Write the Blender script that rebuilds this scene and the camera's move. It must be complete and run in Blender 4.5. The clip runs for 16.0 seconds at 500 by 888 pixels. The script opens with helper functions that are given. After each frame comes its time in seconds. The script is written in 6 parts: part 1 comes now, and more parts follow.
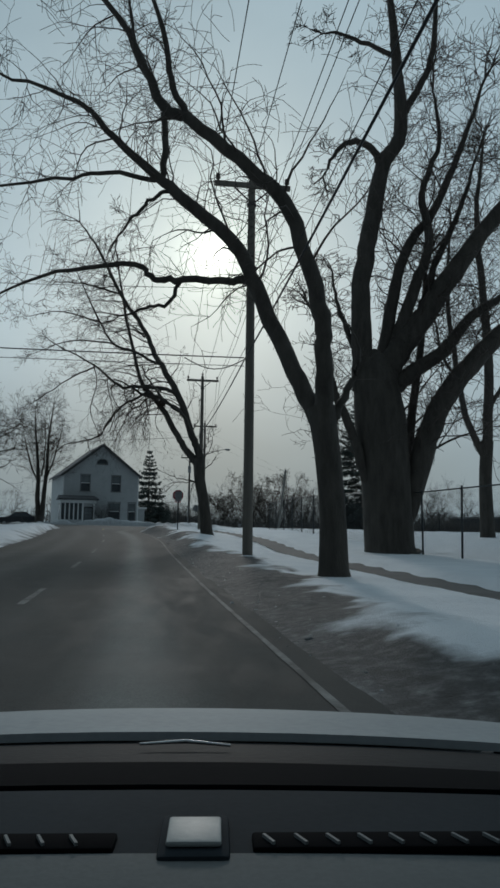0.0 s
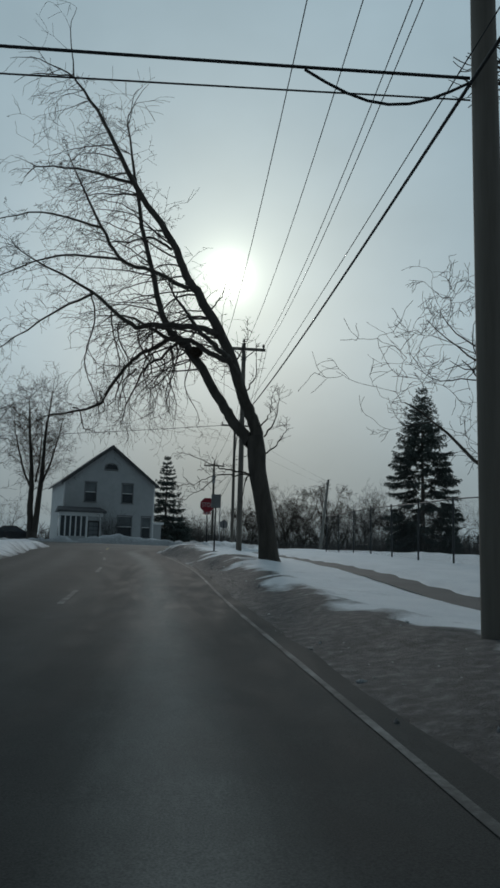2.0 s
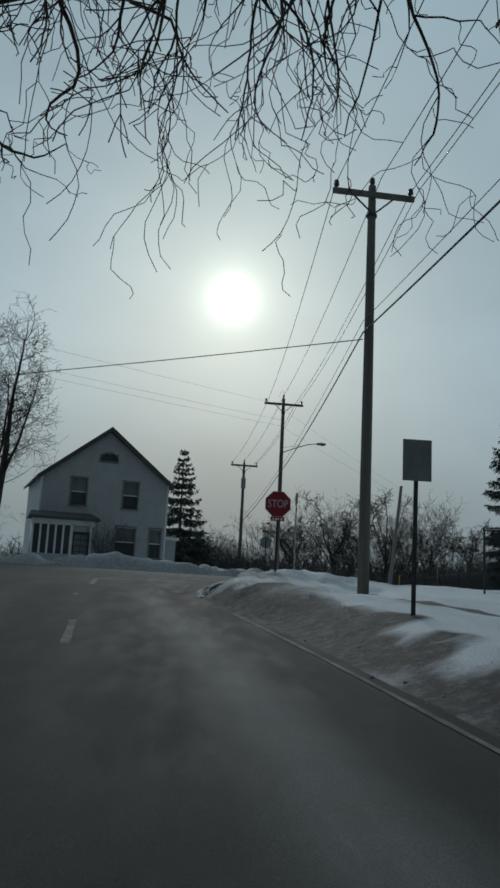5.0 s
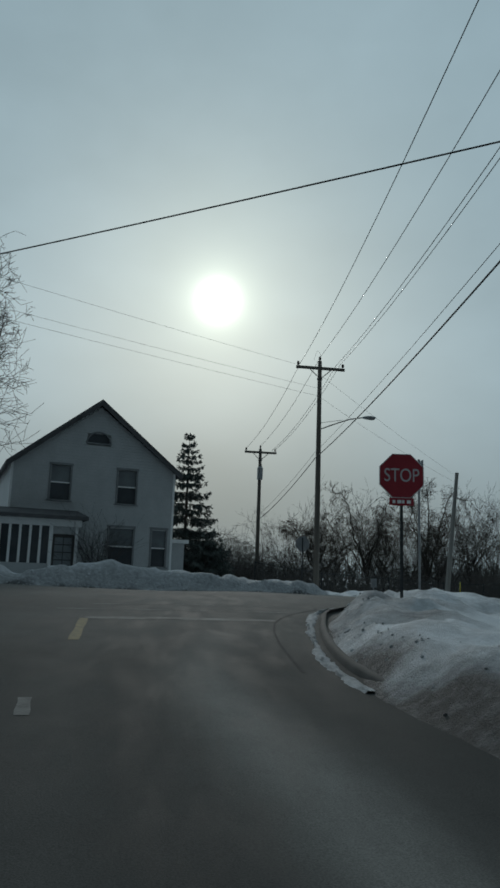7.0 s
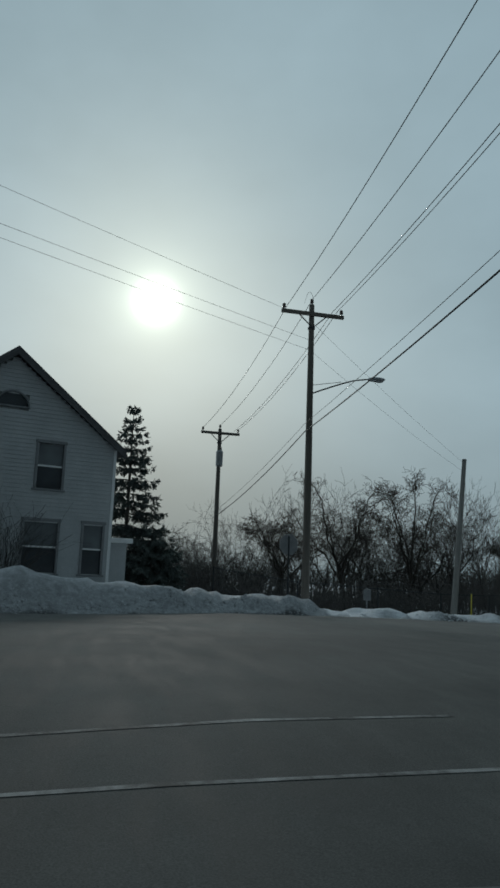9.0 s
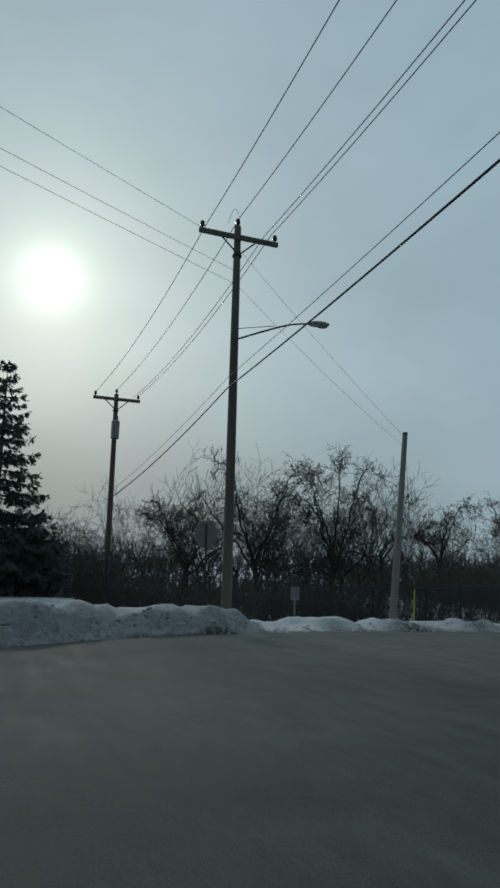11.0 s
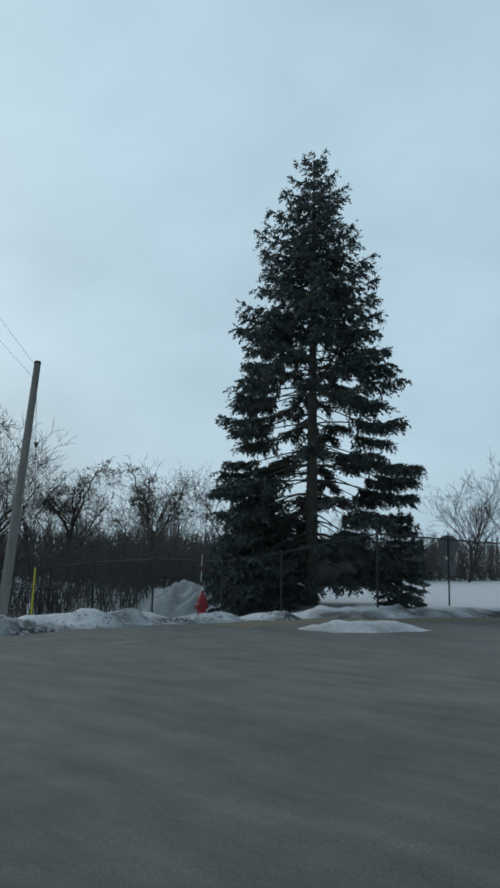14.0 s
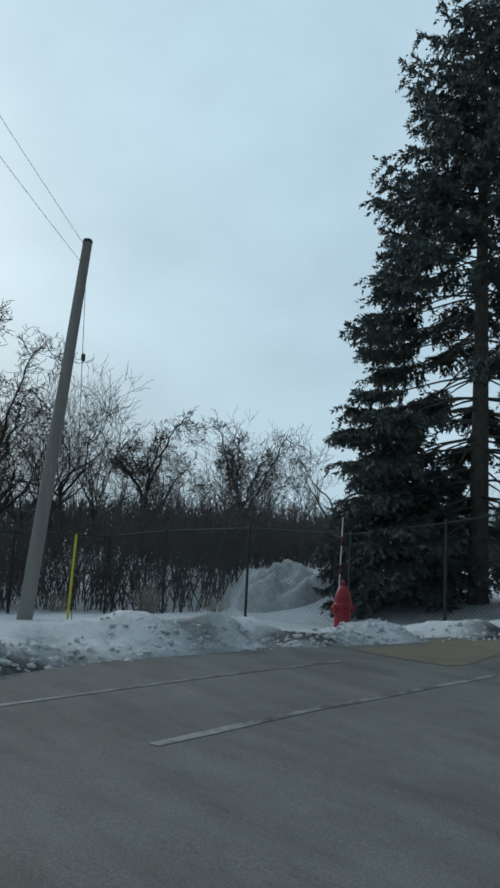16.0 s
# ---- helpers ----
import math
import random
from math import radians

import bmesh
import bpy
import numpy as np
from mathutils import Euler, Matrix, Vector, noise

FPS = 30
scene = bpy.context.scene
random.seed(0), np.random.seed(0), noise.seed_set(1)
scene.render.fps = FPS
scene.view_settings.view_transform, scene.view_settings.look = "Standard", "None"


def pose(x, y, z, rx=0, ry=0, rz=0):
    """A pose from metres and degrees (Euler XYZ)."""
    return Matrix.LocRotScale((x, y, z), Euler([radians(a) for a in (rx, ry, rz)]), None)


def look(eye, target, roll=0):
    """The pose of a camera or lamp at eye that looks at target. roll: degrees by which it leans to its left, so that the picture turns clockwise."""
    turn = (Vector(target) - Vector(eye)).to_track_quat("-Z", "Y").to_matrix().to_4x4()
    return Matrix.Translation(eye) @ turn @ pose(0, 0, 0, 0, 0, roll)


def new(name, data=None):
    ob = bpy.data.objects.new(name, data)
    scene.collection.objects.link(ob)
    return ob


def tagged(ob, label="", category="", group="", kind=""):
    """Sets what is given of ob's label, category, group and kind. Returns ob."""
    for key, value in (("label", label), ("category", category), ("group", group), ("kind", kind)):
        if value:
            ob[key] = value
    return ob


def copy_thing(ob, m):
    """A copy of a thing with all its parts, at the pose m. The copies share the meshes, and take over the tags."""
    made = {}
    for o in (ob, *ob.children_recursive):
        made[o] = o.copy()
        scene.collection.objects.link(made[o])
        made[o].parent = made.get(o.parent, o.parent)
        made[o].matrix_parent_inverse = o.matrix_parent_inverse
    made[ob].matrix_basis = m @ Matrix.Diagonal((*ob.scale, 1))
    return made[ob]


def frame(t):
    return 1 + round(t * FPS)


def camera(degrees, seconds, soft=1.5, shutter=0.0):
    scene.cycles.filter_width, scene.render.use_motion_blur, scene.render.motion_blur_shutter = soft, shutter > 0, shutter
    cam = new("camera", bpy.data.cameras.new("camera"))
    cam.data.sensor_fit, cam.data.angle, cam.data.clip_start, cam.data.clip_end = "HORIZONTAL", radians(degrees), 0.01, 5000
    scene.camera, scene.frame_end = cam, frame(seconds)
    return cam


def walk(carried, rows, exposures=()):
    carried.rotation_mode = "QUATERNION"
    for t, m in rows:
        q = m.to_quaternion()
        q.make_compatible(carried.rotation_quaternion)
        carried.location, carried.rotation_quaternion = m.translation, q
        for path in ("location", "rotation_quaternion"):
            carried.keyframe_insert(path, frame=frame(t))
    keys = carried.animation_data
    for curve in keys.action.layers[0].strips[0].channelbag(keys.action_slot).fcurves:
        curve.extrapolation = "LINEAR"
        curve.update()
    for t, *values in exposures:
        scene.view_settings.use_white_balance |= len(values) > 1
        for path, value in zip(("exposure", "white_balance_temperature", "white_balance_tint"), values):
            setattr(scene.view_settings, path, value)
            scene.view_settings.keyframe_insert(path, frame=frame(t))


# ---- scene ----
cam = camera(37.5, 16.0, soft=2.8)
PATH = [
    (0, (2.752, 2.851, 0.442), (2.959, 4.827, 0.676), 0.7),
    (0.5, (2.547, 6.569, 0.411), (2.743, 8.544, 0.659), 0.8),
    (1, (2.303, 10.155, 0.438), (2.49, 12.129, 0.696), 1.0),
    (1.5, (2.124, 13.727, 0.457), (2.297, 15.7, 0.73), 1.4),
    (2, (1.952, 17.084, 0.517), (2.119, 19.056, 0.803), 1.4),
    (2.5, (1.564, 20.349, 0.505), (1.734, 22.319, 0.805), 1.9),
    (3, (1.278, 23.572, 0.57), (1.446, 25.54, 0.883), 2.0),
    (3.5, (1.006, 27.016, 0.661), (1.172, 28.982, 0.985), 2.4),
    (4, (0.748, 30.424, 0.67), (0.912, 32.388, 1.008), 2.6),
    (4.5, (0.435, 33.778, 0.771), (0.598, 35.742, 1.112), 3.0),
    (5, (0.198, 37.008, 0.884), (0.36, 38.972, 1.226), 2.9),
    (5.2, (0.144, 38.258, 0.918), (0.304, 40.222, 1.262), 3.1),
    (7.3, (-1.088, 49.403, 1.216), (-0.889, 51.361, 1.568), 1.9),
    (7.5, (-1.074, 50.575, 1.145), (-0.873, 52.531, 1.511), 2.9),
    (8, (-1.236, 53.063, 1.352), (-0.995, 55.014, 1.717), 3.1),
    (8.2, (-1.427, 53.977, 1.301), (-1.16, 55.924, 1.671), 2.8),
    (10.5, (-0.491, 62.756, 1.953), (0.067, 64.648, 2.284), 1.8),
    (11, (-0.219, 64.008, 1.93), (0.419, 65.874, 2.259), 1.5),
    (11.5, (0.076, 65.017, 1.904), (0.816, 66.847, 2.224), 1.5),
    (12, (0.536, 66.162, 1.905), (1.411, 67.933, 2.218), 1.4),
    (12.5, (1.056, 67.069, 1.862), (2.09, 68.752, 2.172), 1.2),
    (13, (1.812, 68.116, 1.89), (3.019, 69.682, 2.193), 1.2),
    (13.5, (2.822, 69.248, 1.83), (4.175, 70.69, 2.126), 1.2),
    (14, (3.868, 70.393, 1.802), (5.316, 71.742, 2.09), 1.1),
    (14.5, (5.057, 71.76, 1.741), (6.537, 73.073, 2.035), 1.0),
    (15, (6.193, 73.193, 1.675), (7.655, 74.525, 1.97), 1.7),
    (15.5, (7.523, 74.957, 1.586), (8.925, 76.36, 1.847), 2.6),
    (16, (8.875, 76.795, 1.475), (10.163, 78.308, 1.702), 2.8),
]
EXPOSURES = [(0.0, -0.4, 6500, 11), (5.0, -0.5, 6500, 10), (8.0, -0.52, 6500, 8), (10.5, -0.44, 6500, 8), (11.5, -0.3, 6500, 10), (12.5, 0.06, 6500, 12), (13.5, 0.23, 6500, 13), (16.0, 0.32, 6500, 13)]
walk(cam, [(t, look(eye, target, roll)) for t, eye, target, roll in PATH], EXPOSURES)

# ---- world and sun ----
SUN_WAY = Vector((0.0446, 0.9325, 0.3575)).normalized()
SUN_ELEV, SUN_AZ = math.asin(SUN_WAY.z), math.atan2(SUN_WAY.x, SUN_WAY.y)


def link_nodes(tree, pairs):
    for a, b in pairs:
        tree.links.new(a, b)


def build_world():
    w = bpy.data.worlds.new("winter_sky")
    scene.world = w
    w.use_nodes = True
    t = w.node_tree
    t.nodes.clear()
    N = t.nodes.new
    out, bg = N("ShaderNodeOutputWorld"), N("ShaderNodeBackground")
    sky = N("ShaderNodeTexSky")
    sky.sky_type, sky.sun_disc = "NISHITA", False
    sky.sun_elevation, sky.sun_rotation = SUN_ELEV, SUN_AZ
    sky.dust_density = 4.0
    co = N("ShaderNodeTexCoord")
    dot = N("ShaderNodeVectorMath")
    dot.operation = "DOT_PRODUCT"
    dot.inputs[1].default_value = SUN_WAY
    t.links.new(co.outputs["Generated"], dot.inputs[0])

    def math_node(op, a, b=None):
        m = N("ShaderNodeMath")
        m.operation = op
        for i, v in enumerate((a, b)):
            if v is None:
                continue
            if isinstance(v, (int, float)):
                m.inputs[i].default_value = v
            else:
                t.links.new(v, m.inputs[i])
        return m.outputs[0]

    pos = math_node("MAXIMUM", dot.outputs["Value"], 0.0)
    # thin cloud: two scales of streaks
    mp = N("ShaderNodeMapping")
    mp.inputs["Scale"].default_value = (1.3, 1.3, 2.2)
    t.links.new(co.outputs["Generated"], mp.inputs[0])
    n1, n2 = N("ShaderNodeTexNoise"), N("ShaderNodeTexNoise")
    n1.inputs["Scale"].default_value, n1.inputs["Detail"].default_value = 1.6, 5
    n2.inputs["Scale"].default_value, n2.inputs["Detail"].default_value = 4.5, 6
    t.links.new(mp.outputs[0], n1.inputs["Vector"])
    t.links.new(mp.outputs[0], n2.inputs["Vector"])
    cl = math_node("ADD", math_node("MULTIPLY", n1.outputs["Fac"], 0.75), math_node("MULTIPLY", n2.outputs["Fac"], 0.25))
    ramp = N("ShaderNodeValToRGB")
    ramp.color_ramp.elements[0].position, ramp.color_ramp.elements[0].color = 0.36, CLOUD_LOW
    ramp.color_ramp.elements[1].position, ramp.color_ramp.elements[1].color = 0.64, CLOUD_HIGH
    t.links.new(cl, ramp.inputs[0])

    def scaled(col, fac):
        v = N("ShaderNodeVectorMath")
        v.operation = "SCALE"
        if isinstance(col, tuple):
            v.inputs[0].default_value = col
        else:
            t.links.new(col, v.inputs[0])
        if isinstance(fac, (int, float)):
            v.inputs["Scale"].default_value = fac
        else:
            t.links.new(fac, v.inputs["Scale"])
        return v.outputs[0]

    def added(a, b):
        v = N("ShaderNodeVectorMath")
        v.operation = "ADD"
        t.links.new(a, v.inputs[0])
        t.links.new(b, v.inputs[1])
        return v.outputs[0]

    # the veil is brighter on the sun's side of the sky
    side = N("ShaderNodeMapRange")
    side.interpolation_type = "SMOOTHSTEP"
    side.inputs["From Min"].default_value, side.inputs["From Max"].default_value = -0.55, 0.7
    side.inputs["To Min"].default_value, side.inputs["To Max"].default_value = 0.27, 1.0
    t.links.new(dot.outputs["Value"], side.inputs["Value"])
    total = added(scaled(sky.outputs[0], SKY_SHARE), scaled(ramp.outputs[0], side.outputs["Result"]))
    for power, col in HALO:
        total = added(total, scaled(col, math_node("POWER", pos, float(power))))
    # a dull bank of cloud low under the sun
    sep = N("ShaderNodeSeparateXYZ")
    t.links.new(co.outputs["Generated"], sep.inputs[0])

    def faded(value, lo, hi):
        m = N("ShaderNodeMapRange")
        m.interpolation_type = "SMOOTHSTEP"
        m.inputs["From Min"].default_value, m.inputs["From Max"].default_value = lo, hi
        t.links.new(value, m.inputs["Value"])
        return m.outputs["Result"]

    low = math_node("MULTIPLY", math_node("SUBTRACT", 1.0, faded(sep.outputs["Z"], 0.04, 0.3)), faded(dot.outputs["Value"], 0.7, 0.95))
    total = scaled(total, math_node("SUBTRACT", 1.0, math_node("MULTIPLY", low, CLOUD_BANK)))
    t.links.new(total, bg.inputs["Color"])
    bg.inputs["Strength"].default_value = WORLD_STRENGTH
    t.links.new(bg.outputs[0], out.inputs[0])


CLOUD_LOW = (0.322, 0.458, 0.53, 1)
CLOUD_HIGH = (0.412, 0.575, 0.664, 1)
CLOUD_BANK = 0.36
SKY_SHARE = 0.006
WORLD_STRENGTH = 1.0
HALO = ((5200, (2.6, 2.6, 2.3)), (900, (0.5, 0.54, 0.43)), (110, (0.15, 0.185, 0.155)), (14, (0.02, 0.04, 0.037)))
build_world()
sun = new("sun", bpy.data.lights.new("sun", "SUN"))
sun.data.energy, sun.data.angle, sun.data.color = 0.75, radians(6), (1.0, 0.985, 0.94)
sun.matrix_world = look(SUN_WAY * 300, (0, 0, 0))

# ---- materials ----


def base_mat(name, rough=0.8, metal=0.0, spec=0.3):
    m = bpy.data.materials.new(name)
    m.use_nodes = True
    b = m.node_tree.nodes["Principled BSDF"]
    b.inputs["Roughness"].default_value = rough
    b.inputs["Metallic"].default_value = metal
    b.inputs["Specular IOR Level"].default_value = spec
    return m, m.node_tree, b


def noise_node(t, scale, detail=4, rough=0.55, coords="Object", stretch=(1, 1, 1)):
    co, mp, n = t.nodes.new("ShaderNodeTexCoord"), t.nodes.new("ShaderNodeMapping"), t.nodes.new("ShaderNodeTexNoise")
    mp.inputs["Scale"].default_value = stretch
    n.inputs["Scale"].default_value, n.inputs["Detail"].default_value, n.inputs["Roughness"].default_value = scale, detail, rough
    t.links.new(co.outputs[coords], mp.inputs[0])
    t.links.new(mp.outputs[0], n.inputs["Vector"])
    return n


def ramp_node(t, fac, stops):
    r = t.nodes.new("ShaderNodeValToRGB")
    els = r.color_ramp.elements
    while len(els) < len(stops):
        els.new(0.5)
    for e, (p, c) in zip(els, stops):
        e.position, e.color = p, (*c, 1)
    t.links.new(fac, r.inputs[0])
    return r


def mix_node(t, fac, a, b, mode="MIX"):
    m = t.nodes.new("ShaderNodeMix")
    m.data_type, m.blend_type = "RGBA", mode
    for sock, v in ((m.inputs[0], fac), (m.inputs[6], a), (m.inputs[7], b)):
        if isinstance(v, (int, float)):
            sock.default_value = v
        elif isinstance(v, tuple):
            sock.default_value = (*v, 1)
        else:
            t.links.new(v, sock)
    return m.outputs[2]


def bump_node(t, b, height, strength=0.3, dist=0.02):
    n = t.nodes.new("ShaderNodeBump")
    n.inputs["Strength"].default_value, n.inputs["Distance"].default_value = strength, dist
    t.links.new(height, n.inputs["Height"])
    t.links.new(n.outputs[0], b.inputs["Normal"])


def grainy(name, dark, light, scale=6.0, fine=40.0, rough=0.8, metal=0.0, bump=0.2, dist=0.01, stretch=(1, 1, 1), vary=0.0, spec=0.3):
    """A material with two scales of variation between two tones."""
    m, t, b = base_mat(name, rough, metal, spec)
    n1, n2 = noise_node(t, scale, 5, stretch=stretch), noise_node(t, fine, 3, stretch=stretch)
    mid = tuple((x + y) / 2 for x, y in zip(dark, light))
    r1 = ramp_node(t, n1.outputs["Fac"], ((0.3, dark), (0.7, light)))
    r2 = ramp_node(t, n2.outputs["Fac"], ((0.3, tuple(v * 0.82 for v in mid)), (0.7, tuple(min(1, v * 1.18) for v in mid))))
    col = mix_node(t, 0.4, r1.outputs[0], r2.outputs[0])
    if vary:
        info = t.nodes.new("ShaderNodeObjectInfo")
        rr = ramp_node(t, info.outputs["Random"], ((0, (1 - vary,) * 3), (1, (1 + vary,) * 3)))
        col = mix_node(t, 1.0, col, rr.outputs[0], "MULTIPLY")
    t.links.new(col, b.inputs["Base Color"])
    if bump:
        bump_node(t, b, n2.outputs["Fac"], bump, dist)
    return m


def snow_material():
    m, t, b = base_mat("snow", 0.75, 0, 0.25)
    at = t.nodes.new("ShaderNodeAttribute")
    at.attribute_name = "dirt"
    n1, n2, n3 = noise_node(t, 0.9, 6), noise_node(t, 7.0, 6, 0.65), noise_node(t, 60, 4)
    clean = ramp_node(t, n1.outputs["Fac"], ((0.3, (0.72, 0.74, 0.77)), (0.7, (0.84, 0.85, 0.87))))
    grime = ramp_node(t, n2.outputs["Fac"], ((0.3, (0.026, 0.0265, 0.027)), (0.5, (0.055, 0.056, 0.057)), (0.66, (0.13, 0.131, 0.132)), (0.82, (0.3, 0.3, 0.3))))
    s = t.nodes.new("ShaderNodeMath")
    s.operation = "MULTIPLY_ADD"
    t.links.new(n2.outputs["Fac"], s.inputs[0])
    s.inputs[1].default_value = 0.5
    t.links.new(at.outputs["Fac"], s.inputs[2])
    mask = ramp_node(t, s.outputs[0], ((0.42, (0, 0, 0)), (0.86, (1, 1, 1))))
    t.links.new(mix_node(t, mask.outputs[0], clean.outputs[0], grime.outputs[0]), b.inputs["Base Color"])
    hs = t.nodes.new("ShaderNodeMath")
    hs.operation = "ADD"
    t.links.new(n2.outputs["Fac"], hs.inputs[0])
    t.links.new(n3.outputs["Fac"], hs.inputs[1])
    bump_node(t, b, hs.outputs[0], 0.7, 0.07)
    return m


def asphalt_material():
    m, t, b = base_mat("asphalt", 0.8, 0, 0.07)
    at = t.nodes.new("ShaderNodeAttribute")
    at.attribute_name = "salt"
    n1 = noise_node(t, 0.5, 5, stretch=(1, 0.12, 1))
    n2 = noise_node(t, 3.0, 6, 0.65, stretch=(1, 0.25, 1))
    n3 = noise_node(t, 110, 3)
    n4 = noise_node(t, 0.9, 7, 0.7)
    dark = ramp_node(t, n2.outputs["Fac"], ((0.3, (0.038, 0.04, 0.039)), (0.55, (0.052, 0.053, 0.051)), (0.8, (0.08, 0.08, 0.076))))
    pale = ramp_node(t, n2.outputs["Fac"], ((0.3, (0.125, 0.124, 0.117)), (0.75, (0.21, 0.206, 0.193))))
    s = t.nodes.new("ShaderNodeMath")
    s.operation = "MULTIPLY_ADD"
    t.links.new(n1.outputs["Fac"], s.inputs[0])
    s.inputs[1].default_value = 0.22
    t.links.new(at.outputs["Fac"], s.inputs[2])
    mask = ramp_node(t, s.outputs[0], ((0.12, (0, 0, 0)), (1.0, (1, 1, 1))))
    col = mix_node(t, mask.outputs[0], dark.outputs[0], pale.outputs[0])
    stain = ramp_node(t, n4.outputs["Fac"], ((0.38, (0.9, 0.9, 0.9)), (0.62, (1.06, 1.06, 1.06))))
    col = mix_node(t, 1.0, col, stain.outputs[0], "MULTIPLY")
    grit = ramp_node(t, n3.outputs["Fac"], ((0.3, (0.7, 0.7, 0.7)), (0.7, (1.25, 1.25, 1.25))))
    t.links.new(mix_node(t, 1.0, col, grit.outputs[0], "MULTIPLY"), b.inputs["Base Color"])
    rr = ramp_node(t, n2.outputs["Fac"], ((0.35, (0.74,) * 3), (0.65, (0.88,) * 3)))
    t.links.new(rr.outputs[0], b.inputs["Roughness"])
    bump_node(t, b, n3.outputs["Fac"], 0.3, 0.008)
    return m


M_SNOW, M_ROAD = snow_material(), asphalt_material()
M_BARK = grainy("bark", (0.035, 0.03, 0.026), (0.10, 0.088, 0.075), 5, 34, 0.9, bump=0.7, dist=0.02, stretch=(1, 1, 0.25))
M_TWIG = grainy("twig", (0.045, 0.037, 0.032), (0.10, 0.082, 0.07), 4, 20, 0.9, bump=0)
M_THICKET = grainy("thicket_twig", (0.045, 0.04, 0.037), (0.095, 0.086, 0.08), 1, 6, 0.95, bump=0, vary=0.25)
M_BRUSH = grainy("brush_twig", (0.08, 0.074, 0.068), (0.145, 0.134, 0.124), 1, 6, 0.95, bump=0, vary=0.2)
M_FARBARK = grainy("thicket_bark", (0.04, 0.036, 0.033), (0.09, 0.082, 0.075), 1, 6, 0.95, bump=0, vary=0.25)
M_NEEDLE = grainy("needle", (0.055, 0.072, 0.066), (0.12, 0.138, 0.124), 1.2, 9, 0.75, bump=0)
M_POLE = grainy("weathered_pole", (0.10, 0.088, 0.075), (0.21, 0.19, 0.165), 3, 30, 0.9, bump=0.5, dist=0.008, stretch=(1, 1, 0.06))
M_POLE_PALE = grainy("pale_pole", (0.19, 0.18, 0.165), (0.34, 0.325, 0.30), 3, 30, 0.9, bump=0.4, dist=0.006, stretch=(1, 1, 0.06))
M_CABLE = grainy("cable", (0.012, 0.012, 0.013), (0.03, 0.03, 0.032), 3, 20, 0.6, bump=0)
M_WIRE = grainy("wire", (0.02, 0.02, 0.021), (0.045, 0.045, 0.046), 3, 20, 0.5, 0.3, bump=0)
M_CONIFER = grainy("spruce_bark", (0.06, 0.054, 0.048), (0.14, 0.125, 0.11), 5, 34, 0.9, bump=0.5, dist=0.02)
M_PORCELAIN = grainy("insulator", (0.06, 0.045, 0.04), (0.12, 0.09, 0.08), 8, 30, 0.3, bump=0)
M_GALV = grainy("galvanised_steel", (0.22, 0.225, 0.23), (0.38, 0.385, 0.39), 8, 60, 0.5, 0.7, bump=0.05)
M_GALV_DARK = grainy("dark_steel", (0.04, 0.042, 0.045), (0.085, 0.088, 0.09), 8, 60, 0.6, 0.5, bump=0.05)
M_SIDING = grainy("white_siding", (0.38, 0.39, 0.395), (0.49, 0.50, 0.50), 1.4, 18, 0.7, bump=0.08, vary=0.05)
M_TRIM = grainy("white_trim", (0.68, 0.68, 0.67), (0.8, 0.8, 0.79), 3, 30, 0.6, bump=0.05)
M_ROOF = grainy("grey_shingle", (0.055, 0.055, 0.058), (0.12, 0.12, 0.122), 2, 24, 0.9, bump=0.3, vary=0.15)
M_DARKWOOD = grainy("dark_door", (0.03, 0.028, 0.027), (0.06, 0.055, 0.05), 4, 30, 0.5, bump=0.1)
M_SIGNRED = grainy("red_sign_face", (0.24, 0.018, 0.028), (0.32, 0.03, 0.042), 5, 40, 0.45, bump=0)
M_SIGNWHITE = grainy("white_sign_face", (0.72, 0.72, 0.72), (0.82, 0.82, 0.82), 5, 40, 0.45, bump=0)
# White sheeting greyed: the shade on the stop sign is in its colour.
M_SIGNWHITE_SHADED = grainy("shaded_white_sheeting", (0.42, 0.40, 0.40), (0.56, 0.54, 0.54), 5, 40, 0.5, bump=0)
M_SIGNGREY = grainy("sign_back", (0.18, 0.185, 0.19), (0.28, 0.285, 0.29), 5, 40, 0.5, 0.6, bump=0)
M_RED = grainy("hydrant_paint", (0.24, 0.022, 0.03), (0.36, 0.04, 0.05), 8, 50, 0.5, bump=0.15)
M_YELLOW = grainy("yellow_paint", (0.075, 0.068, 0.045), (0.24, 0.185, 0.07), 9, 40, 0.8, bump=0.05)


def worn_paint(name, paint, low, high):
    """Road paint rubbed through to the asphalt."""
    m, t, b = base_mat(name, 0.8, 0, 0.16)
    n1, n2 = noise_node(t, 1.7, 5), noise_node(t, 14, 6, 0.7)
    s = t.nodes.new("ShaderNodeMath")
    s.operation = "MULTIPLY_ADD"
    t.links.new(n2.outputs["Fac"], s.inputs[0])
    s.inputs[1].default_value = 0.6
    t.links.new(n1.outputs["Fac"], s.inputs[2])
    r = ramp_node(t, s.outputs[0], ((low, (0.07, 0.07, 0.067)), (high, paint)))
    t.links.new(r.outputs[0], b.inputs["Base Color"])
    bump_node(t, b, n2.outputs["Fac"], 0.15, 0.006)
    return m


